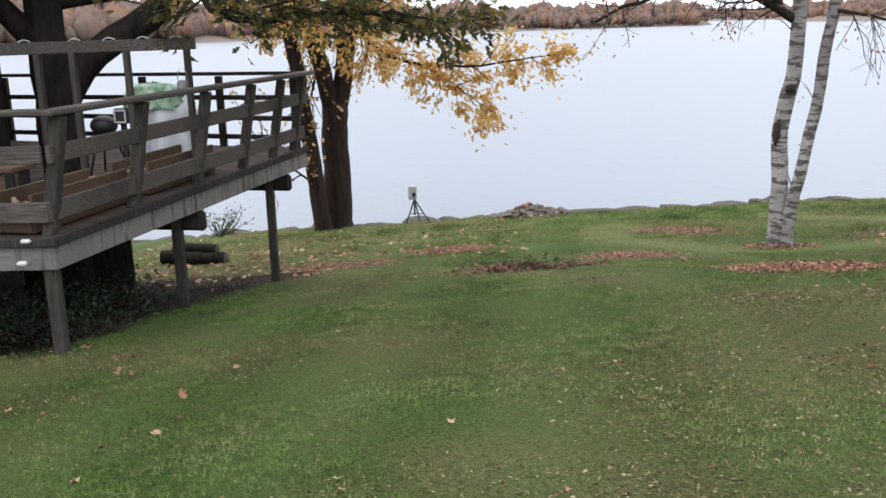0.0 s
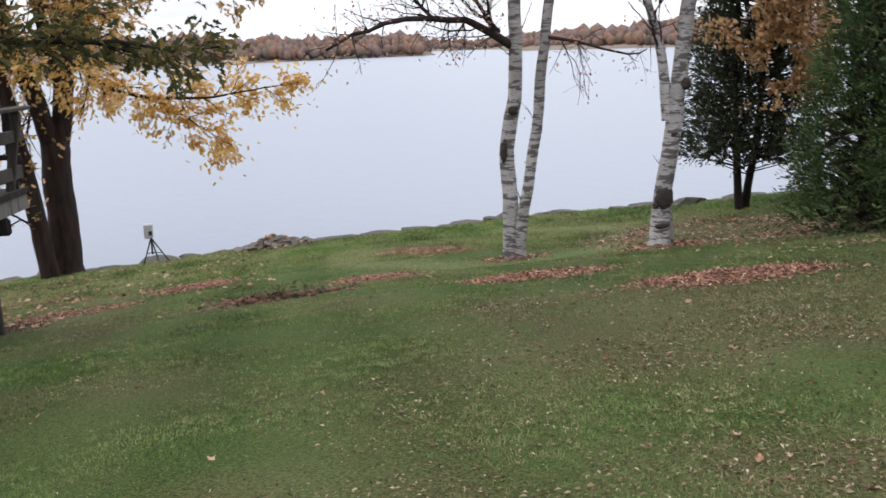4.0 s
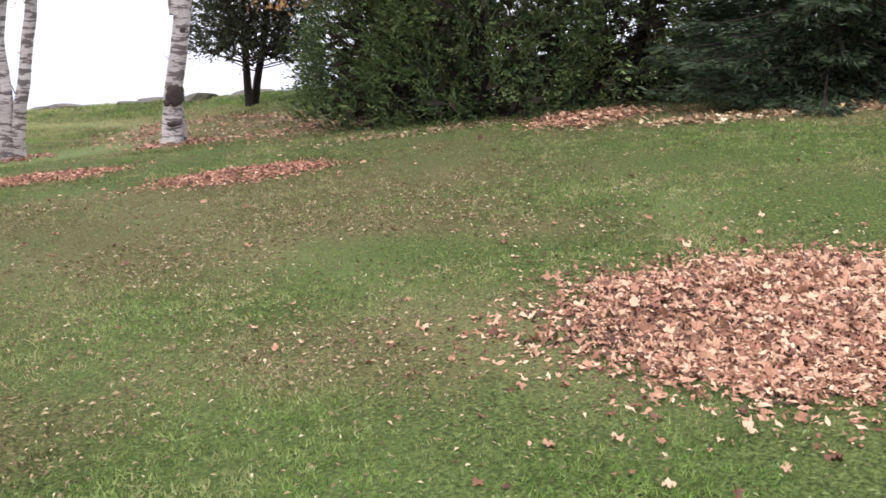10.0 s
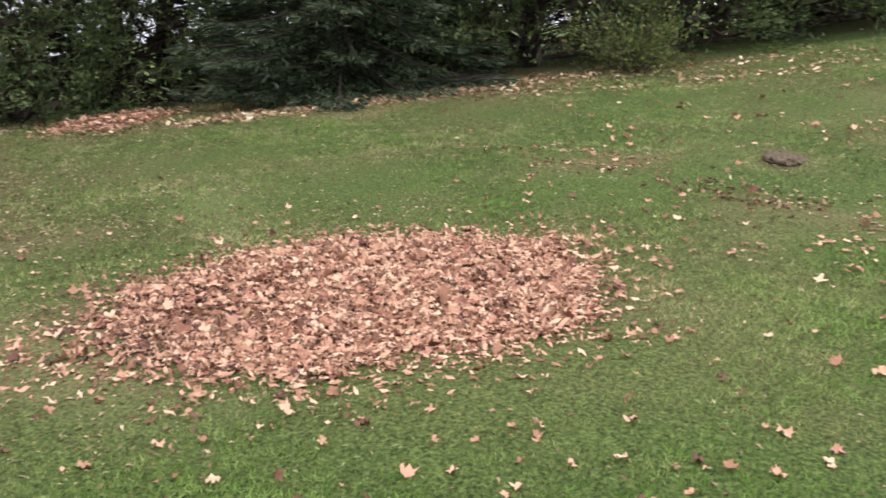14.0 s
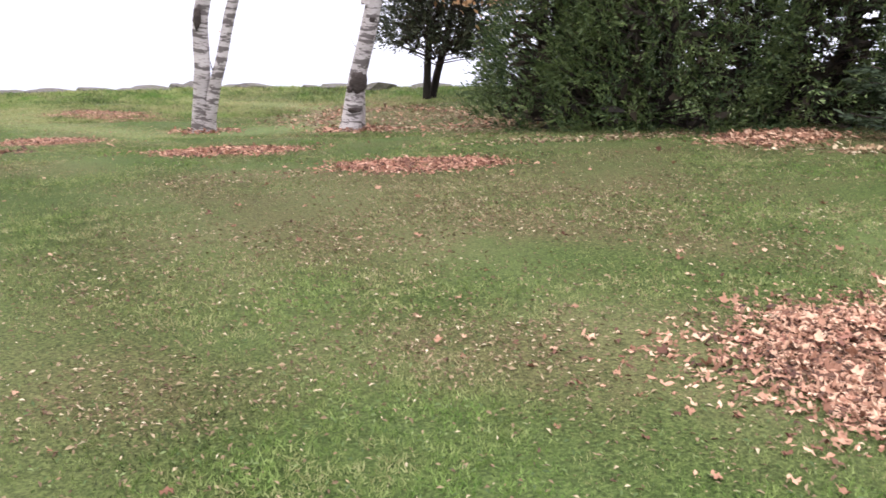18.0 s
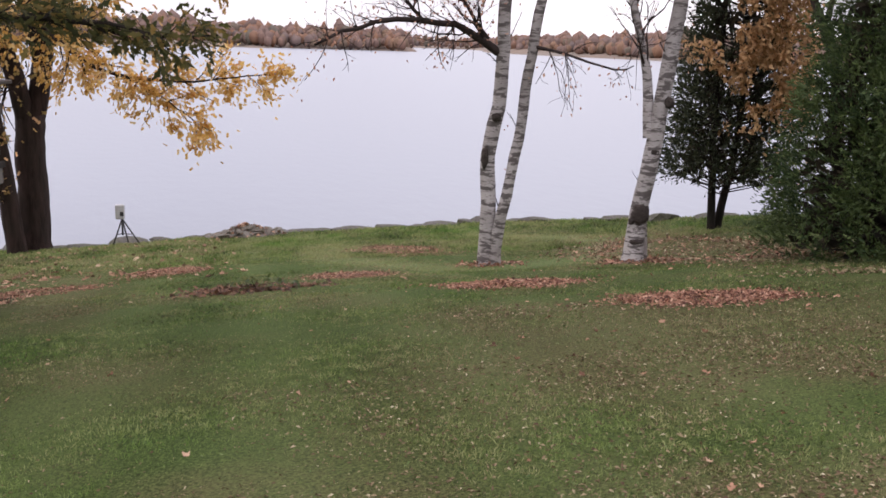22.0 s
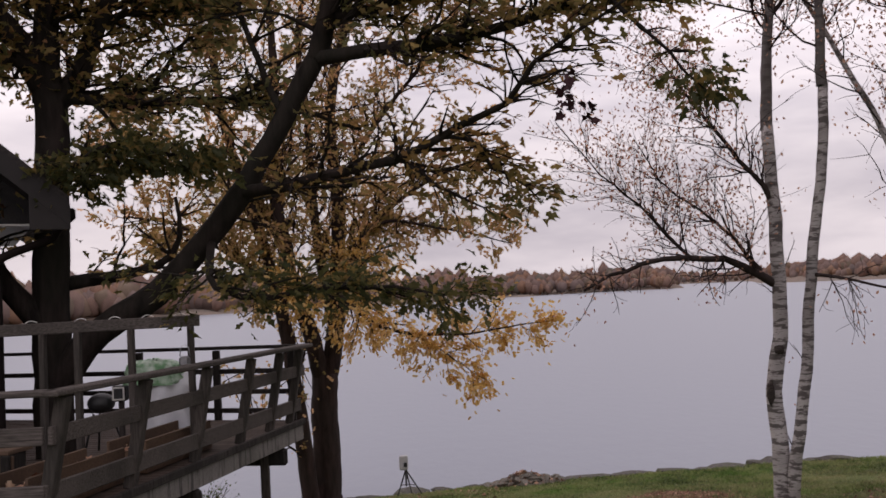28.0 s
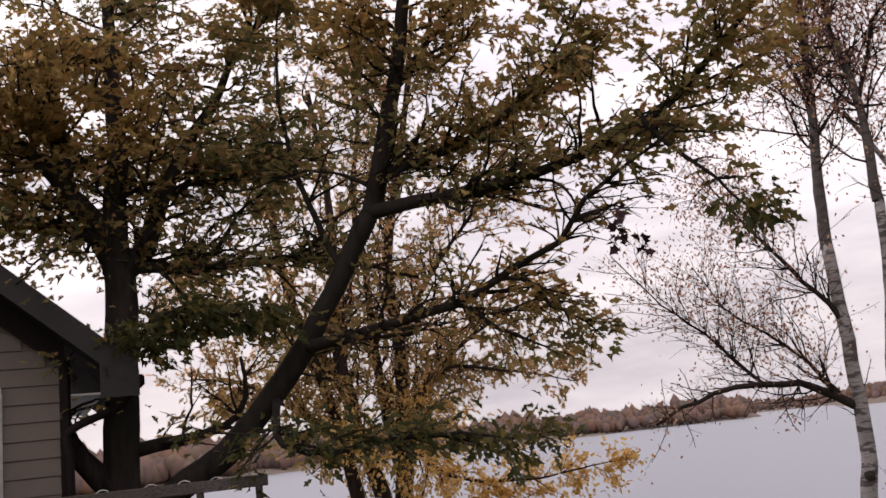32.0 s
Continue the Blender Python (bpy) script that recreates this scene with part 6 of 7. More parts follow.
part("front_board", beam_bm((-3.5, 7.62, 0.36), (-4.9, 7.82, 0.36), 0.03, 0.22, 0.006), TAN_WOOD, bench)
for x, y in ((-3.55, 7.72), (-4.85, 7.92)):
    part("leg", box_bm((0.07, 0.3, 0.38), (x, y, DECK_Z + 0.19), 0.005), DARK_WOOD, bench)

# white string lights along the tall frame and deck
for k, f in enumerate((0.02, 0.14, 0.26, 0.38, 0.55)):
    a = FA.lerp(FB, f)
    hook = thing("wire_loop", tuple(up(a, 1.5)), "thin white wire loop tied over the rail", "wire", "wire loops on the rail")
    h = Heap()
    s = np.linspace(0, 1, 9)
    h.add(*tube(np.stack([a.x - 0.16 * s, a.y - 0.04 + 0 * s, 1.50 + 0.04 * np.sin(s * np.pi) - 0.05 * s], -1), np.full(9, 0.0045), 5))
    h.build("loop", WHITE_PAINT, hook, True)
for x, z in ((-3.06, 0.105), (-3.11, -0.06)):
    tip = thing("bracket", (x, 6.745, z), "small white metal bracket on the deck's corner", "bracket", "brackets on the deck corner")
    part("plate", box_bm((0.07, 0.05, 0.03), (x, 6.745, z), 0.01), WHITE_PAINT, tip)

hang = thing("hanging_lantern", (-2.2, 9.1, 1.0), "small metal lantern hanging from the rail", "lantern")
part("body", box_bm((0.10, 0.10, 0.10), (-2.60, 9.30, 1.05), 0.02), GREY_METAL, hang)
h = Heap()
h.add(*tube(np.array([(-2.65, 9.30, 1.10), (-2.64, 9.30, 1.18), (-2.60, 9.30, 1.22), (-2.56, 9.30, 1.18), (-2.55, 9.30, 1.10)]), np.full(5, 0.006), 5))
h.build("handle", GREY_METAL, hang, True)
hang.location = (-2.60, 9.30, 1.05)
for o in hang.children:
    o.matrix_parent_inverse = Matrix.Translation(-hang.location)

# ---- shore ----
stand_at = np.array([-1.25, 22.0])
sz = float(lawn_z(*stand_at))
tripod = thing("tripod_camera", (stand_at[0], stand_at[1], sz), "grey weatherproof box on a small black tripod at the shore", "tripod")
tbox = part("box", box_bm((0.20, 0.14, 0.33), (stand_at[0] - 0.04, stand_at[1], sz + 0.76), 0.025), CASE_GREY, tripod, "grey box")
part("lens", box_bm((0.08, 0.03, 0.10), (stand_at[0] + 0.0, stand_at[1] - 0.08, sz + 0.72), 0.01), BLACK, tbox, "dark lens")
for k, (dx, dy) in enumerate(((-0.22, -0.1), (0.40, -0.12), (0.10, 0.3))):
    h = Heap()
    h.add(*tube(np.array([(stand_at[0], stand_at[1], sz + 0.60), (stand_at[0] + dx, stand_at[1] + dy, sz - 0.02)]), [0.02, 0.014], 6))
    h.build("leg", BLACK, tripod, True)
h = Heap()
h.add(*tube(np.array([(stand_at[0], stand_at[1], sz + 0.22), (stand_at[0], stand_at[1], sz + 0.64)]), [0.022, 0.022], 8))
h.build("column", BLACK, tripod, True)
h = Heap()
h.add(*tube(np.array([(stand_at[0] - 0.12, stand_at[1] - 0.05, sz + 0.25), (stand_at[0], stand_at[1], sz + 0.26), (stand_at[0] + 0.2, stand_at[1] - 0.06, sz + 0.25)]), [0.01, 0.01, 0.01], 5))
h.build("brace", BLACK, tripod, True)


def rock_mesh(seed, flat=0.6, stone=None):
    bm = bmesh.new()
    bmesh.ops.create_icosphere(bm, subdivisions=2, radius=1.0)
    r = np.random.default_rng(seed)
    ph = r.uniform(0, 6, 6)
    for v in bm.verts:
        c = v.co
        k = 1 + 0.20 * math.sin(2.3 * c.x + ph[0]) * math.sin(2.9 * c.y + ph[1]) + 0.13 * math.sin(4.7 * c.z + ph[2] + 3 * c.x) + 0.05 * r.normal()
        v.co = Vector((c.x * k, c.y * k, max(-0.5, min(0.62, c.z * k)) * flat))
    me = bpy.data.meshes.new("shore_rock")
    bm.to_mesh(me)
    bm.free()
    me.materials.append(stone or ROCK)
    return me


rocks = [rock_mesh(500 + k) for k in range(7)]
stones = [rock_mesh(520 + k, 0.6, MOUND_ROCK) for k in range(5)]
rr = np.random.default_rng(77)
x = -9.0
while x < 11.5:
    w = rr.uniform(0.28, 0.75)
    y = float(edge_y(x)) - 0.05 + rr.uniform(-0.1, 0.15)
    if not 0.6 < x < 2.3:
        ob = new("shore_rock", rocks[rr.integers(7)])
        hgt = rr.uniform(0.20, 0.42) if x > 2.3 else rr.uniform(0.12, 0.26)
        ob.matrix_world = Matrix.LocRotScale(Vector((x, y, float(lawn_z(x, y)) - 0.06)), Euler((rr.normal() * 0.08, rr.normal() * 0.08, rr.uniform(0, 6))), (w, w * 0.7, hgt))
        tagged(ob, "dark flat shore rock set along the lawn's edge", "rock", "rocks along the shore")
    x += w * 1.15
mound = thing("rock_mound", (1.5, 22.2, float(lawn_z(1.5, 22.2))), "heap of loose grey shore stones", "stones")
for k in range(95):
    a, u = rr.uniform(0, 6.28), rr.uniform(0, 1) ** 0.6
    px_, py_ = 1.5 + 0.9 * u * math.cos(a), 22.2 + 0.45 * u * math.sin(a)
    s = rr.uniform(0.05, 0.14)
    ob = new("stone", stones[rr.integers(5)])
    ob.matrix_world = Matrix.LocRotScale(Vector((px_, py_, float(lawn_z(px_, py_)) + 0.22 * (1 - u ** 1.2) * rr.uniform(0.75, 1.0))), Euler((rr.normal() * 0.5, rr.normal() * 0.5, rr.uniform(0, 6))), (s * 1.4, s * 1.2, s))
    ob.parent = mound
    ob.matrix_parent_inverse = Matrix.Translation(-mound.location)

rq = np.random.default_rng(431)
pq = np.stack([1.5 + rq.normal(size=160) * 0.4, 22.1 + rq.normal(size=160) * 0.25, np.zeros(160)], -1)
pq[:, 2] = lawn_z(pq[:, 0], pq[:, 1]) + 0.05 + 0.27 * np.exp(-((pq[:, 0] - 1.5) / 0.55) ** 2 - ((pq[:, 1] - 22.2) / 0.3) ** 2)
h = Heap()
h.add(*scatter(LOBED, pq, 0.09 * rq.uniform(0.6, 1.2, 160), None, 0.6, 432))
h.build("dry_leaves", FALLEN, mound, label="dry brown leaves", kind="stuff")

# cut logs under the deck's far end
for k, (x, y, ln, rad, turn) in enumerate(((-4.35, 15.0, 0.9, 0.11, 1.4), (-4.6, 15.3, 1.0, 0.12, 1.5), (-4.45, 15.12, 0.8, 0.09, 1.3))):
    z = float(lawn_z(x, y)) + rad * 0.9 + (0.18 if k == 2 else 0)
    log = thing("log", (x, y, z), "old cut log lying behind the deck", "log", "logs behind the deck")
    d = np.array([math.sin(turn), -math.cos(turn), 0.0]) * ln / 2
    c = np.array([x, y, z])
    h = Heap()
    h.add(*tube(np.array([c - d, c - d * 0.3, c + d * 0.4, c + d]), [rad, rad * 1.04, rad, rad * 0.97], 14, 0.05, k))
    h.build("bark", BARK, log, True)
    h = Heap()
    h.add(*tube(np.array([c + d, c + d * 1.02]), [rad * 0.9, rad * 0.86], 14, 0.03, k))
    h.build("cut_end", LOG_END, log)

# a withered bunch caught on a twig of the oak
bunch = thing("withered_leaves", (1.04, 7.45, 3.1), "dark purple bunch of withered leaves hanging on a twig", "leaves")
h = Heap()
h.add(*tube(smooth_path([(0.82, 8.2, 3.6), (0.88, 7.98, 3.45), (0.97, 7.71, 3.2), (1.06, 7.5, 3.02)], 0.06), np.linspace(0.008, 0.004, len(smooth_path([(0.82, 8.2, 3.6), (0.88, 7.98, 3.45), (0.97, 7.71, 3.2), (1.06, 7.5, 3.02)], 0.06))), 5))
h.build("twig", BARK_TWIG, bunch)
rb = np.random.default_rng(9)
pts = np.concatenate([np.array([1.02, 7.5, 3.07]) + rb.normal(size=(26, 3)) * [0.055, 0.05, 0.07], np.array([1.2, 7.45, 2.92]) + rb.normal(size=(5, 3)) * 0.03])
h = Heap()
h.add(*scatter(LOBED, pts, 0.10 * rb.uniform(0.6, 1.2, len(pts)), None, None, 8))
h.build("leaf_cluster", DEAD_LEAF, bunch, kind="stuff")

# a small hill of bare soil in the turf
bm = bmesh.new()
bmesh.ops.create_icosphere(bm, subdivisions=4, radius=1.0)
rm = np.random.default_rng(61)
for v in bm.verts:
    f = 1 + 0.14 * math.sin(5 * v.co.x + 1) * math.sin(6 * v.co.y) + 0.05 * rm.normal()
    v.co = Vector((v.co.x * 0.2 * f, v.co.y * 0.15 * f, max(-0.02, v.co.z * 0.035 * f + 0.018 * math.sin(17 * v.co.x) * math.sin(13 * v.co.y))))
bmesh.ops.translate(bm, vec=(6.85, -0.18, float(lawn_z(6.85, -0.18))), verts=bm.verts)
tagged(part("molehill", bm, SOIL, None, smooth=True), "small molehill of bare brown soil in the grass", "molehill")

# ---- fallen leaves ----
def on_lawn(x, y, up_by=0.0):
    return np.stack([x, y, lawn_z(x, y) + up_by], -1)


def pile(at, rx, ry, n, label, seed, height=0.10, turn=0.0, size=0.06, material=None, category="leaf pile", loose=0.25):
    r = np.random.default_rng(seed)
    stray = r.uniform(0, 1, n) < loose
    u = np.where(stray, 0.75 + np.abs(r.normal(size=n)) * 0.32, r.uniform(0, 1, n) ** 0.55 * 0.95)
    a = r.uniform(0, 2 * np.pi, n)
    lob = 1 + 0.14 * np.sin(2 * a + seed) + 0.10 * np.sin(5 * a + 2 * seed) + 0.08 * np.sin(9 * a)
    px, py = rx * u * lob * np.cos(a), ry * u * lob * np.sin(a)
    c, s = math.cos(turn), math.sin(turn)
    x, y = at[0] + c * px - s * py, at[1] + s * px + c * py
    z = height * np.clip(1 - u ** 2.2, 0, 1) * r.uniform(0.1, 1.0, n) + 0.014
    pts = on_lawn(x, y)
    pts[:, 2] += z
    v, t = scatter(TOOTHED, pts, size * 1.1 * r.uniform(0.45, 1.25, n), None, 0.7, seed)
    ob = tri_object("leaf_pile", v, t, material or FALLEN)
    tagged(ob, label, category, "raked leaf piles" if category == "leaf pile" else "", "stuff")
    return ob


PILES = [(-1.7, 12.8, 0.80, 0.35, 620, 0.0), (-0.15, 14.2, 0.52, 0.45, 800, 0.0), (0.85, 10.8, 0.62, 0.42, 1200, 0.0), (2.2, 12.2, 0.48, 0.40, 800, 0.0),
         (3.88, 16.4, 0.66, 1.15, 1500, 0.0), (3.45, 9.4, 0.70, 0.34, 1300, -0.2), (4.42, 7.2, 0.78, 0.34, 2000, -0.3)]
for k, (x, y, rx, ry, n, turn) in enumerate(PILES):
    if k == 2:
        pile((x, y), rx, ry, n, "low raked heap of dull brown leaves and weeds on the lawn", 200 + k, 0.05, turn, 0.065, DULL_PILED, "leaf pile", 0.4)
    else:
        pile((x, y), rx, ry, int(n * 2.4), "low raked heap of rust-brown fallen leaves on the lawn", 200 + k, 0.035, turn, 0.036, PILED, "leaf pile", 0.5)
pile((0.95, 10.85), 0.5, 0.3, 160, "green weeds standing among the raked leaves", 219, 0.16, 0.0, 0.09, BUSH_LEAF, "weeds")
pile((4.36, 12.65), 0.50, 0.45, 300, "fallen leaves round the birch stem", 211, 0.04, material=PILED, category="leaves")
pile((6.2, 11.6), 0.65, 0.55, 420, "fallen leaves round the birch stem", 212, 0.04, material=PILED, category="leaves")
pile((7.7, 12.9), 1.5, 2.3, 3600, "brown leaves strewn beneath the cedars", 213, 0.015, 0.0, 0.05, SCRAP, "leaves", 0.75)
pile((7.6, 12.8), 1.5, 2.3, 1300, "rusty leaves strewn beneath the cedars", 220, 0.02, 0.0, 0.06, PILED, "leaves", 0.8)
pile((8.75, 6.75), 0.85, 0.6, 2000, "fallen leaves gathered between hedge and spruce", 214, 0.06, 0.2, 0.06, FALLEN, "leaves", 0.4)
pile((9.6, 4.0), 2.2, 0.36, 1300, "strewn pale leaves along the spruce's foot", 215, 0.02, -0.80, 0.075, PALE_FALLEN, "leaves")
pile((7.6, 7.9), 1.8, 0.35, 700, "strewn dull leaves along the hedge", 216, 0.02, -0.25, 0.05, SCRAP, "leaves")
pile((11.0, 1.0), 0.8, 2.3, 900, "strewn pale leaves along the hedge", 217, 0.02, 0.3, 0.06, PALE_FALLEN, "leaves", 0.6)
for k, (x, y, rx, ry, n, turn) in enumerate([(6.75, 1.25, 0.70, 0.24, 150, 1.02), (6.45, 0.80, 0.80, 0.45, 120, 1.0), (5.98, 0.14, 0.50, 0.18, 130, 1.1), (5.45, -0.80, 0.70, 0.22, 170, 1.05), (4.95, -0.45, 0.24, 0.12, 36, 0.3)]):
    pile((x, y), rx, ry, n, "thin line of brown leaves left by the rake", 270 + k, 0.004, turn, 0.040, DULL_PILED if k == 2 else FALLEN if k % 2 == 0 else SCRAP, "leaves", 0.75)
pile((2.85, 7.35), 0.8, 0.3, 170, "thin tail of small brown leaves on the turf", 218, 0.01, -0.1, 0.03, SCRAP, "leaves")

def maple_outline(seed):
    """A five-lobed leaf with teeth, dried into its own curl."""
    r = np.random.default_rng(seed)
    ring = [(180, 0.45)]
    for mid, long in ((-118, 0.34), (-58, 0.50), (0, 0.58), (58, 0.50), (118, 0.34)):
        ring += [(mid - 16, long * 0.80), (mid, long), (mid + 15, long * 0.76), (mid + 29, 0.345)]
    ang, rad = np.radians([q[0] for q in ring[:-1]]), np.array([q[1] for q in ring[:-1]]) * r.uniform(0.72, 1.15, len(ring) - 1)
    x, y = rad * np.cos(ang), rad * np.sin(ang) * r.uniform(0.8, 1.1)
    z = r.normal() * 0.7 * x ** 2 + r.uniform(0.2, 1.5) * y ** 2 + 0.08 * r.normal(size=len(x))
    v = np.concatenate([np.stack([x + 0.45, y, z], -1), [(0.45, 0, 0)]])
    m = len(x)
    return v, np.array([(m, k, (k + 1) % m) for k in range(m)])


MAPLES = [maple_outline(600 + k) for k in range(5)]


# the large heap close by, with its topmost leaves singly
HX, HY, HR = 3.84, 1.58, 0.86
heap = thing("leaf_pile", (HX, HY, float(lawn_z(HX, HY))), "broad raked heap of tan and rust maple leaves on the lawn", "leaf pile", "raked leaf piles")
r8 = np.random.default_rng(230)


def heap_points(n, seed, top, stray=0.09):
    r = np.random.default_rng(seed)
    u, a = r.uniform(0, 1, n) ** 0.52 * 0.97, r.uniform(0, 2 * np.pi, n)
    out = r.uniform(0, 1, n) < stray
    u = np.where(out, 0.85 + np.abs(r.normal(size=n)) * 0.2, u)
    lob = 1 + 0.08 * np.sin(2 * a + 1) + 0.07 * np.sin(5 * a) + 0.05 * np.sin(11 * a + 2)
    e, g = 1.17 * HR * u * lob * np.cos(a), 0.97 * HR * u * lob * np.sin(a)
    x, y = HX - 0.64 * e + 0.77 * g, HY + 0.77 * e + 0.64 * g
    # a sparse tail trails off to one side
    tail = r.uniform(0, 1, n) < 0.02
    k = int(tail.sum())
    f = r.uniform(0, 1, k)
    x[tail], y[tail] = 3.35 - 0.75 * f + r.normal(size=k) * 0.16, 2.2 + 0.3 * f + r.normal(size=k) * 0.22
    u = np.where(tail, 1.0, u)
    p = on_lawn(x, y)
    lump = 0.6 + 0.6 * vnoise(x, y, 0.16, 9)
    p[:, 2] += 0.040 * lump * np.clip(1 - u ** 2.4, 0, 1) * (r.uniform(0.0, 0.9, n) if not top else 0.97) + 0.016
    return p


SHARD = (np.array([(0, 0, 0.16), (0.35, 0.17, 0.00), (0.62, 0.10, 0.18), (1, 0.06, -0.06), (0.7, -0.14, 0.14), (0.3, -0.12, -0.06)], float), np.array([(0, 2, 1), (0, 5, 2), (5, 4, 2), (2, 4, 3)]))
hp = heap_points(17500, 231, False)
worn = np.exp(-((hp[:, 0] - 3.42) / 0.36) ** 2 - ((hp[:, 1] - 2.12) / 0.36) ** 2)
hp = hp[r8.uniform(0, 1, len(hp)) > 0.72 * worn]
cut = int(len(hp) * 0.86)
h = Heap()
h.add(*scatter(SHARD, hp[:cut], 0.048 * r8.uniform(0.35, 1.4, cut), None, 0.76, 232))
for k, shape in enumerate(MAPLES):
    q = hp[cut + k::5]
    h.add(*scatter(shape, q, 0.058 * r8.uniform(0.5, 1.3, len(q)), None, 0.74, 234 + k))
h.build("leaf_litter", FALLEN, heap, kind="stuff")
dull = np.array([3.42, 2.12]) + r8.normal(size=(2200, 2)) * [0.27, 0.27]
h = Heap()
h.add(*scatter(SHARD, on_lawn(dull[:, 0], dull[:, 1], 0.016), 0.05 * r8.uniform(0.4, 1.4, 2200), None, 0.7, 236))
h.build("wet_leaves", DULL_PILED, heap, label="darker wet leaves", kind="stuff")
ring_a, ring_u = r8.uniform(0, 2 * np.pi, 1500), 0.88 + np.abs(r8.normal(size=1500)) * 0.18
e, g = 1.17 * HR * ring_u * np.cos(ring_a), 0.97 * HR * ring_u * np.sin(ring_a)
h = Heap()
h.add(*scatter(SHARD, on_lawn(HX - 0.64 * e + 0.77 * g, HY + 0.77 * e + 0.64 * g, 0.02), 0.045 * r8.uniform(0.4, 1.3, 1500), None, 0.7, 237))
h.build("loose_fringe", FALLEN, heap, kind="stuff")
leaf_meshes = []
for k in range(8):
    v, tris = maple_outline(610 + k)
    me = bpy.data.meshes.new("leaf")
    me.from_pydata([tuple(q - np.array([0.45, 0, 0])) for q in v], [], [tuple(int(i) for i in q) for q in tris])
    me.materials.append(LOOSE_LEAF)
    leaf_meshes.append(me)
tp = heap_points(295, 233, True)
for k, q in enumerate(tp):
    ob = new("leaf", leaf_meshes[k % 8])
    s = r8.uniform(0.045, 0.095)
    ob.matrix_world = Matrix.LocRotScale(Vector(q), Euler((r8.normal() * 0.25, r8.normal() * 0.25, r8.uniform(0, 6.28))), (s, s, s))
    ob.parent = heap
    ob.matrix_parent_inverse = Matrix.Translation(-heap.location)


def strewn(n, box, size, label, seed, material, weight=None, kind=LOBED):
    r = np.random.default_rng(seed)
    x, y = r.uniform(box[0], box[2], n), r.uniform(box[1], box[3], n)
    keep = np.ones(n, bool) if weight is None else r.uniform(0, 1, n) < weight(x, y)
    keep &= y < edge_y(x) - 0.3
    x, y = x[keep], y[keep]
    p = on_lawn(x, y, 0.012)
    h, sort = Heap(), kind if isinstance(kind, list) else [kind]
    for k, shape in enumerate(sort):
        q = p[k::len(sort)]
        if len(q):
            h.add(*scatter(shape, q, size * r.uniform(0.4, 1.3, len(q)), None, 0.74, seed + k))
    ob = h.build("fallen_leaves", material)
    return tagged(ob, label, "leaves", kind="stuff")


def in_patch(x, y):
    return np.clip(0.10 + 1.25 * dryness(x, y) ** 1.3 * (0.35 + 1.3 * vnoise(x, y, 0.16, 53)) + np.clip(0.02 * x, -0.03, 0.09), 0, 1)


CHIP = (np.array([(0, 0, 0), (0.5, 0.22, 0.20), (1, 0.12, -0.10), (0.45, -0.15, 0.06)], float), np.array([(0, 2, 1), (0, 3, 2)]))
strewn(60000, (-4, 1.5, 11, 16), 0.018, "small pale leaves strewn over the grass", 241, PALE_FALLEN, lambda x, y: 0.42 * in_patch(x, y), CHIP)
strewn(150000, (-4, 1.5, 11, 16), 0.0205, "brown leaf scraps strewn over the grass", 242, SCRAP, in_patch, CHIP)
strewn(30000, (0.2, 1.4, 6, 5.5), 0.028, "tan leaf scraps in the thin turf beside the heap", 247, SCRAP, lambda x, y: 0.6 * in_patch(x, y), CHIP)
strewn(34000, (1, -4, 14, 6), 0.026, "tan leaf scraps strewn over the grass beside the heap", 243, SCRAP, in_patch, CHIP)
strewn(5200, (-4, -4, 14, 14), 0.050, "single tan leaves lying about the lawn", 246, FALLEN, lambda x, y: 0.06 + 0.3 * (x > 2) * in_patch(x, y), MAPLES)
strewn(2300, (1.5, -4, 12, 1.5), 0.060, "single large maple leaves lying about the lawn", 248, FALLEN, lambda x, y: 0.12 + 0.6 * (vnoise(x, y, 0.55, 54) > 0.55), MAPLES)
strewn(1500, (1.9, -0.6, 6.5, 4.0), 0.046, "large curled leaves round the heap", 244, FALLEN, lambda x, y: np.exp(-((x - 3.6) ** 2 + (y - 1.7) ** 2) / 1.6), MAPLES)
strewn(1600, (-7, 13, 1, 22), 0.09, "brown leaves strewn under the maple", 245, FALLEN, lambda x, y: np.full_like(x, 0.6))
strewn(60, (-3.2, 4.3, -1.3, 7.4), 0.065, "brown leaves on the grass beside the deck", 249, PILED, lambda x, y: np.full_like(x, 0.5), MAPLES)
strewn(520, (-6.5, 11.5, -1.8, 16.5), 0.09, "brown leaves strewn beyond the deck", 250, FALLEN, lambda x, y: np.full_like(x, 0.8))


def weeds(n, box, seed):
    """Small round leaves of clover in the turf, gathered in patches."""
    r = np.random.default_rng(seed)
    x, y = r.uniform(box[0], box[2], n), r.uniform(box[1], box[3], n)
    keep = r.uniform(0, 1, n) < np.clip((2.8 / np.hypot(x, y)) ** 1.4, 0, 1) * np.clip(3.5 * (vnoise(x, y, 0.6, 31) * 0.6 + vnoise(x, y, 0.18, 32) * 0.4 - 0.36), 0.05, 1) * (np.hypot(x - HX, y - HY) > 0.9)
    p = on_lawn(x[keep], y[keep], 0.024)
    v, t = scatter(CHIP, p, 0.022 * r.uniform(0.6, 1.3, len(p)), None, 0.6, seed)
    return tagged(tri_object("clover", v, t, CLOVER), "small green clover leaves in the mown turf", "weeds", kind="stuff")


weeds(36000, (-4, 1.2, 9, 10), 261)
weeds(20000, (1.5, -4, 10, 1.2), 262)


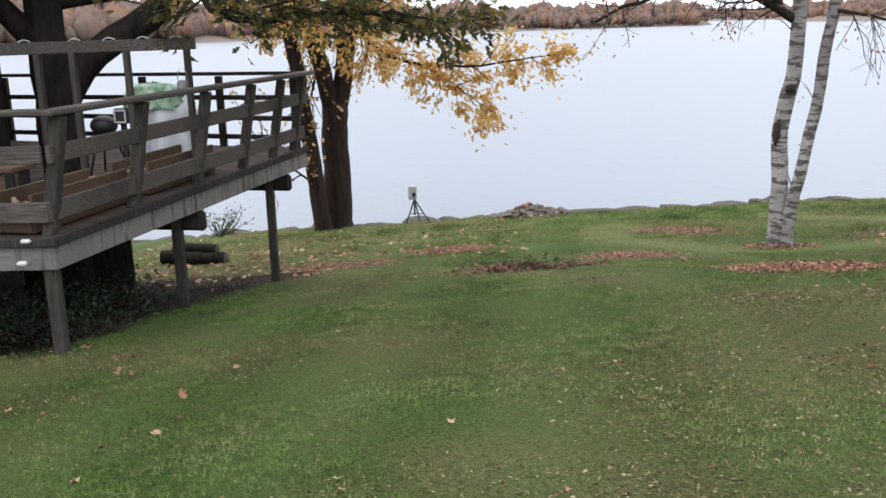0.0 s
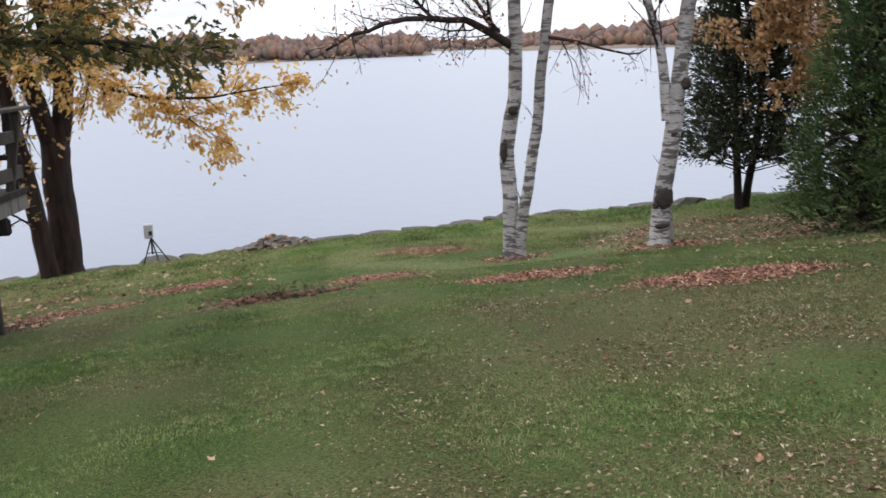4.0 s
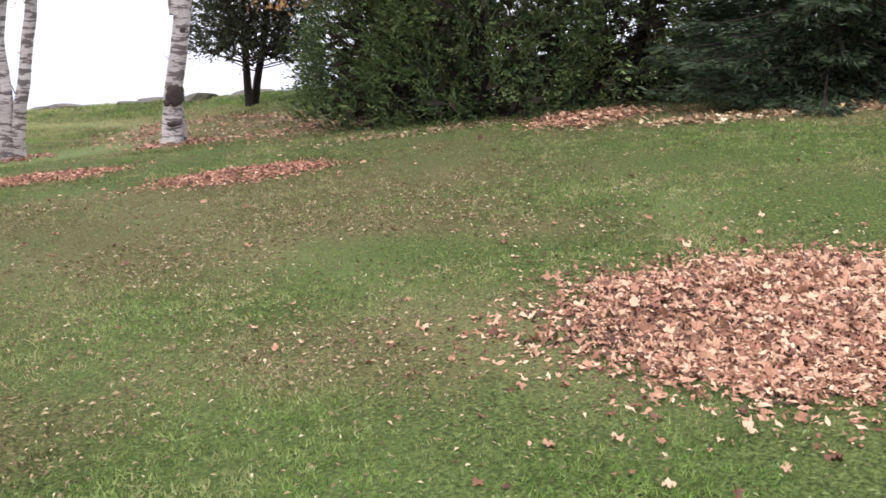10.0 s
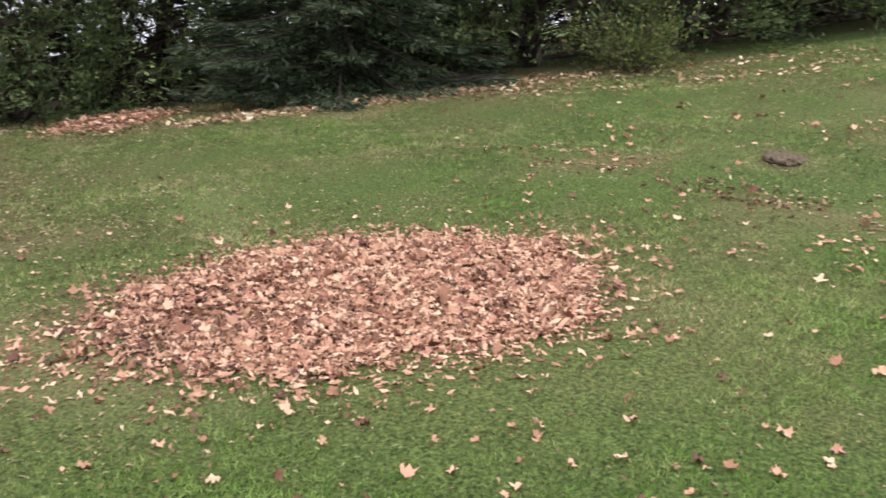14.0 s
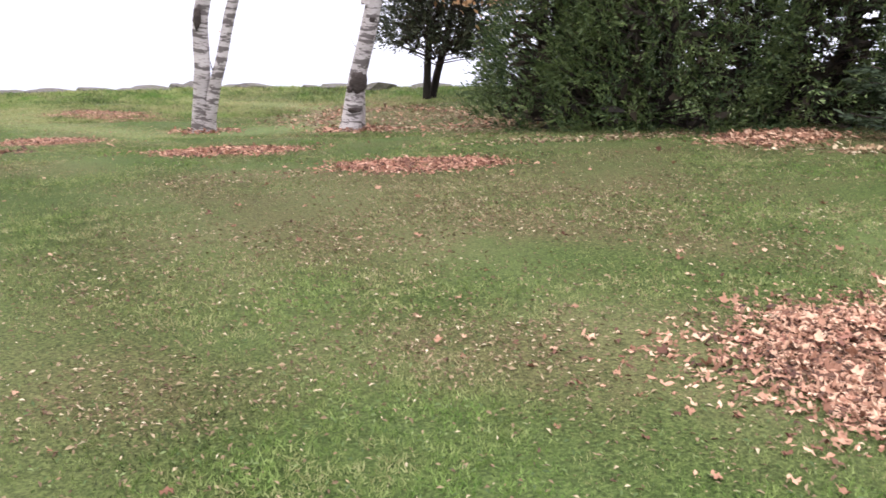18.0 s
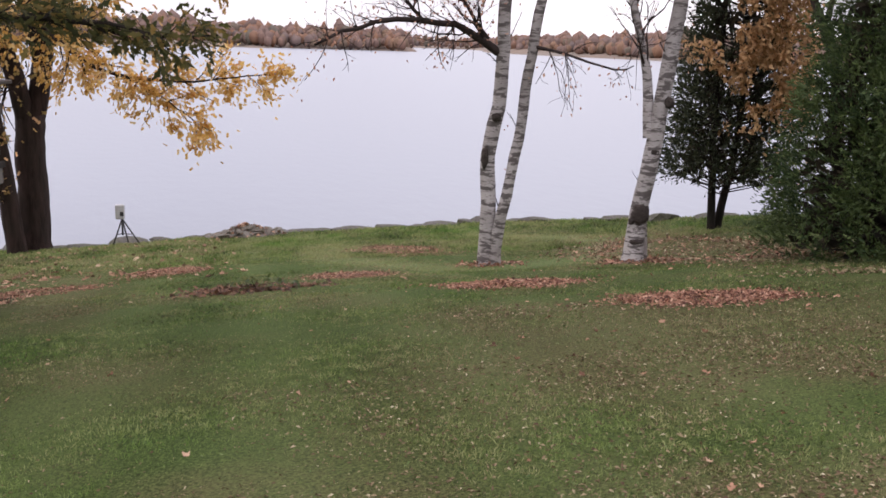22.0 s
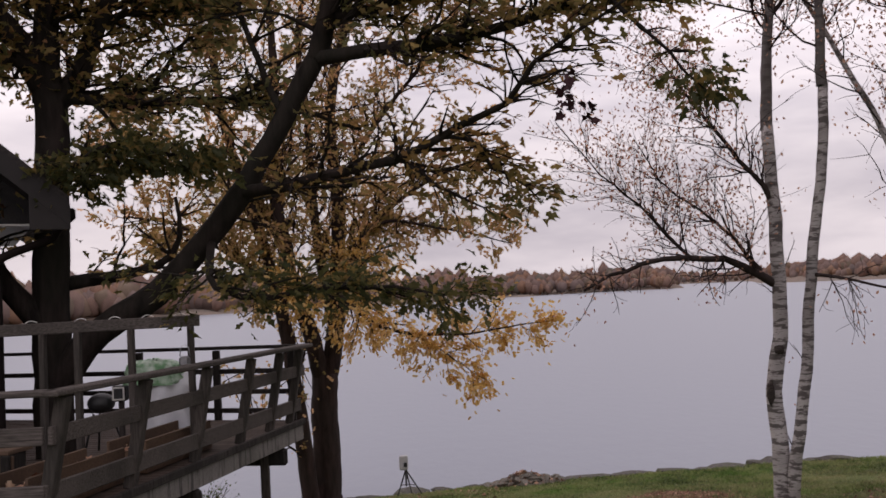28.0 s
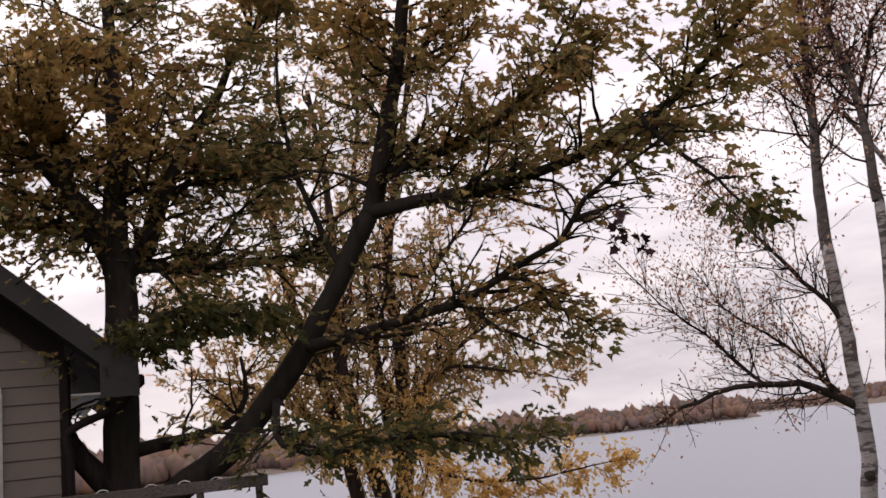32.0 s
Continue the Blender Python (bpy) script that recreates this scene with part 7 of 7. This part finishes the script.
def grass(n, box, length, seed, power, broad=1.9, light=0.0):
    """Blades of mown grass, denser close by and thin in the dry patches."""
    r = np.random.default_rng(seed)
    x, y = r.uniform(box[0], box[2], n), r.uniform(box[1], box[3], n)
    d = np.hypot(x, y)
    keep = (r.uniform(0, 1, n) < np.clip((2.6 / d) ** power, 0, 1)) & (r.uniform(0, 1, n) > bare_deck_shade(x, y))
    keep &= y < edge_y(x) - 0.1
    x, y, d = x[keep], y[keep], d[keep]
    dry = dryness(x, y)
    keep = r.uniform(0, 1, len(x)) > 0.18 * dry + 0.45 * (np.hypot(x - HX, y - HY) < 0.8)
    x, y, d, dry = x[keep], y[keep], d[keep], dry[keep]
    n = len(x)
    tuft = vnoise(x, y, 0.045, 11) * 0.5 + vnoise(x, y, 0.11, 12) * 0.3 + vnoise(x, y, 0.5, 13) * 0.2
    keep = r.uniform(0, 1, n) > 0.8 * np.clip((0.46 - tuft) * 8, 0, 1)
    x, y, d, dry, tuft = x[keep], y[keep], d[keep], dry[keep], tuft[keep]
    n = len(x)
    pale = track(x, y)
    thatch = np.clip(vnoise(x, y, 0.34, 45) * 0.6 + vnoise(x, y, 0.12, 46) * 0.4 - 0.53, 0, 0.2) * 3.2
    tone = np.clip(0.50 + light + 2.0 * (tuft - 0.53) + 0.42 * r.uniform(-0.5, 0.9, n) + 0.42 * pale + 0.58 * (vnoise(x, y, 1.1, 41) - 0.5) + 0.34 * (vnoise(x, y, 0.4, 43) - 0.5) + 0.16 * (vnoise(x * 2.2, y * 0.5, 1.0, 42) - 0.5), 0, 1)
    p = on_lawn(x, y, -0.004)
    w = np.stack([r.normal(size=n) * 0.55, r.normal(size=n) * 0.55, np.ones(n)], -1)
    kind = (BLADE[0] * np.array([1, broad, 1]), BLADE[1])
    size = length * r.uniform(0.5, 1.3, n) * (0.75 + 0.5 * tuft) * (1 + 0.015 * d) * (1 - 0.35 * dry) * (1 - 0.25 * pale)
    v, t = scatter(kind, p, size, w, None, seed)
    ob = tri_object("grass", v, t, GRASS)
    for name, value in (("tone", tone), ("lush", lush_and_shade(x, y) * (1 - dry) * (1 - 0.8 * pale)), ("dry", np.clip((dry + thatch) * r.uniform(0.3, 1.15, n), 0, 1))):
        ob.data.attributes.new(name, "FLOAT", "POINT").data.foreach_set("value", np.repeat(value, 3).astype(np.float32))
    return tagged(ob, "mown green grass blades", "grass", kind="stuff")


grass(2350000, (-5, 1.2, 12, 16), 0.026, 251, 1.0, 2.7)
grass(680000, (1.5, -5, 13, 1.2), 0.026, 252, 1.0, 2.7)
grass(230000, (-6, 15, 11.5, 23.5), 0.05, 253, 0.0, 3.4, 0.12)
grass(60000, (-6, -6, 1.5, 1.2), 0.045, 254, 0.0, 4.0)
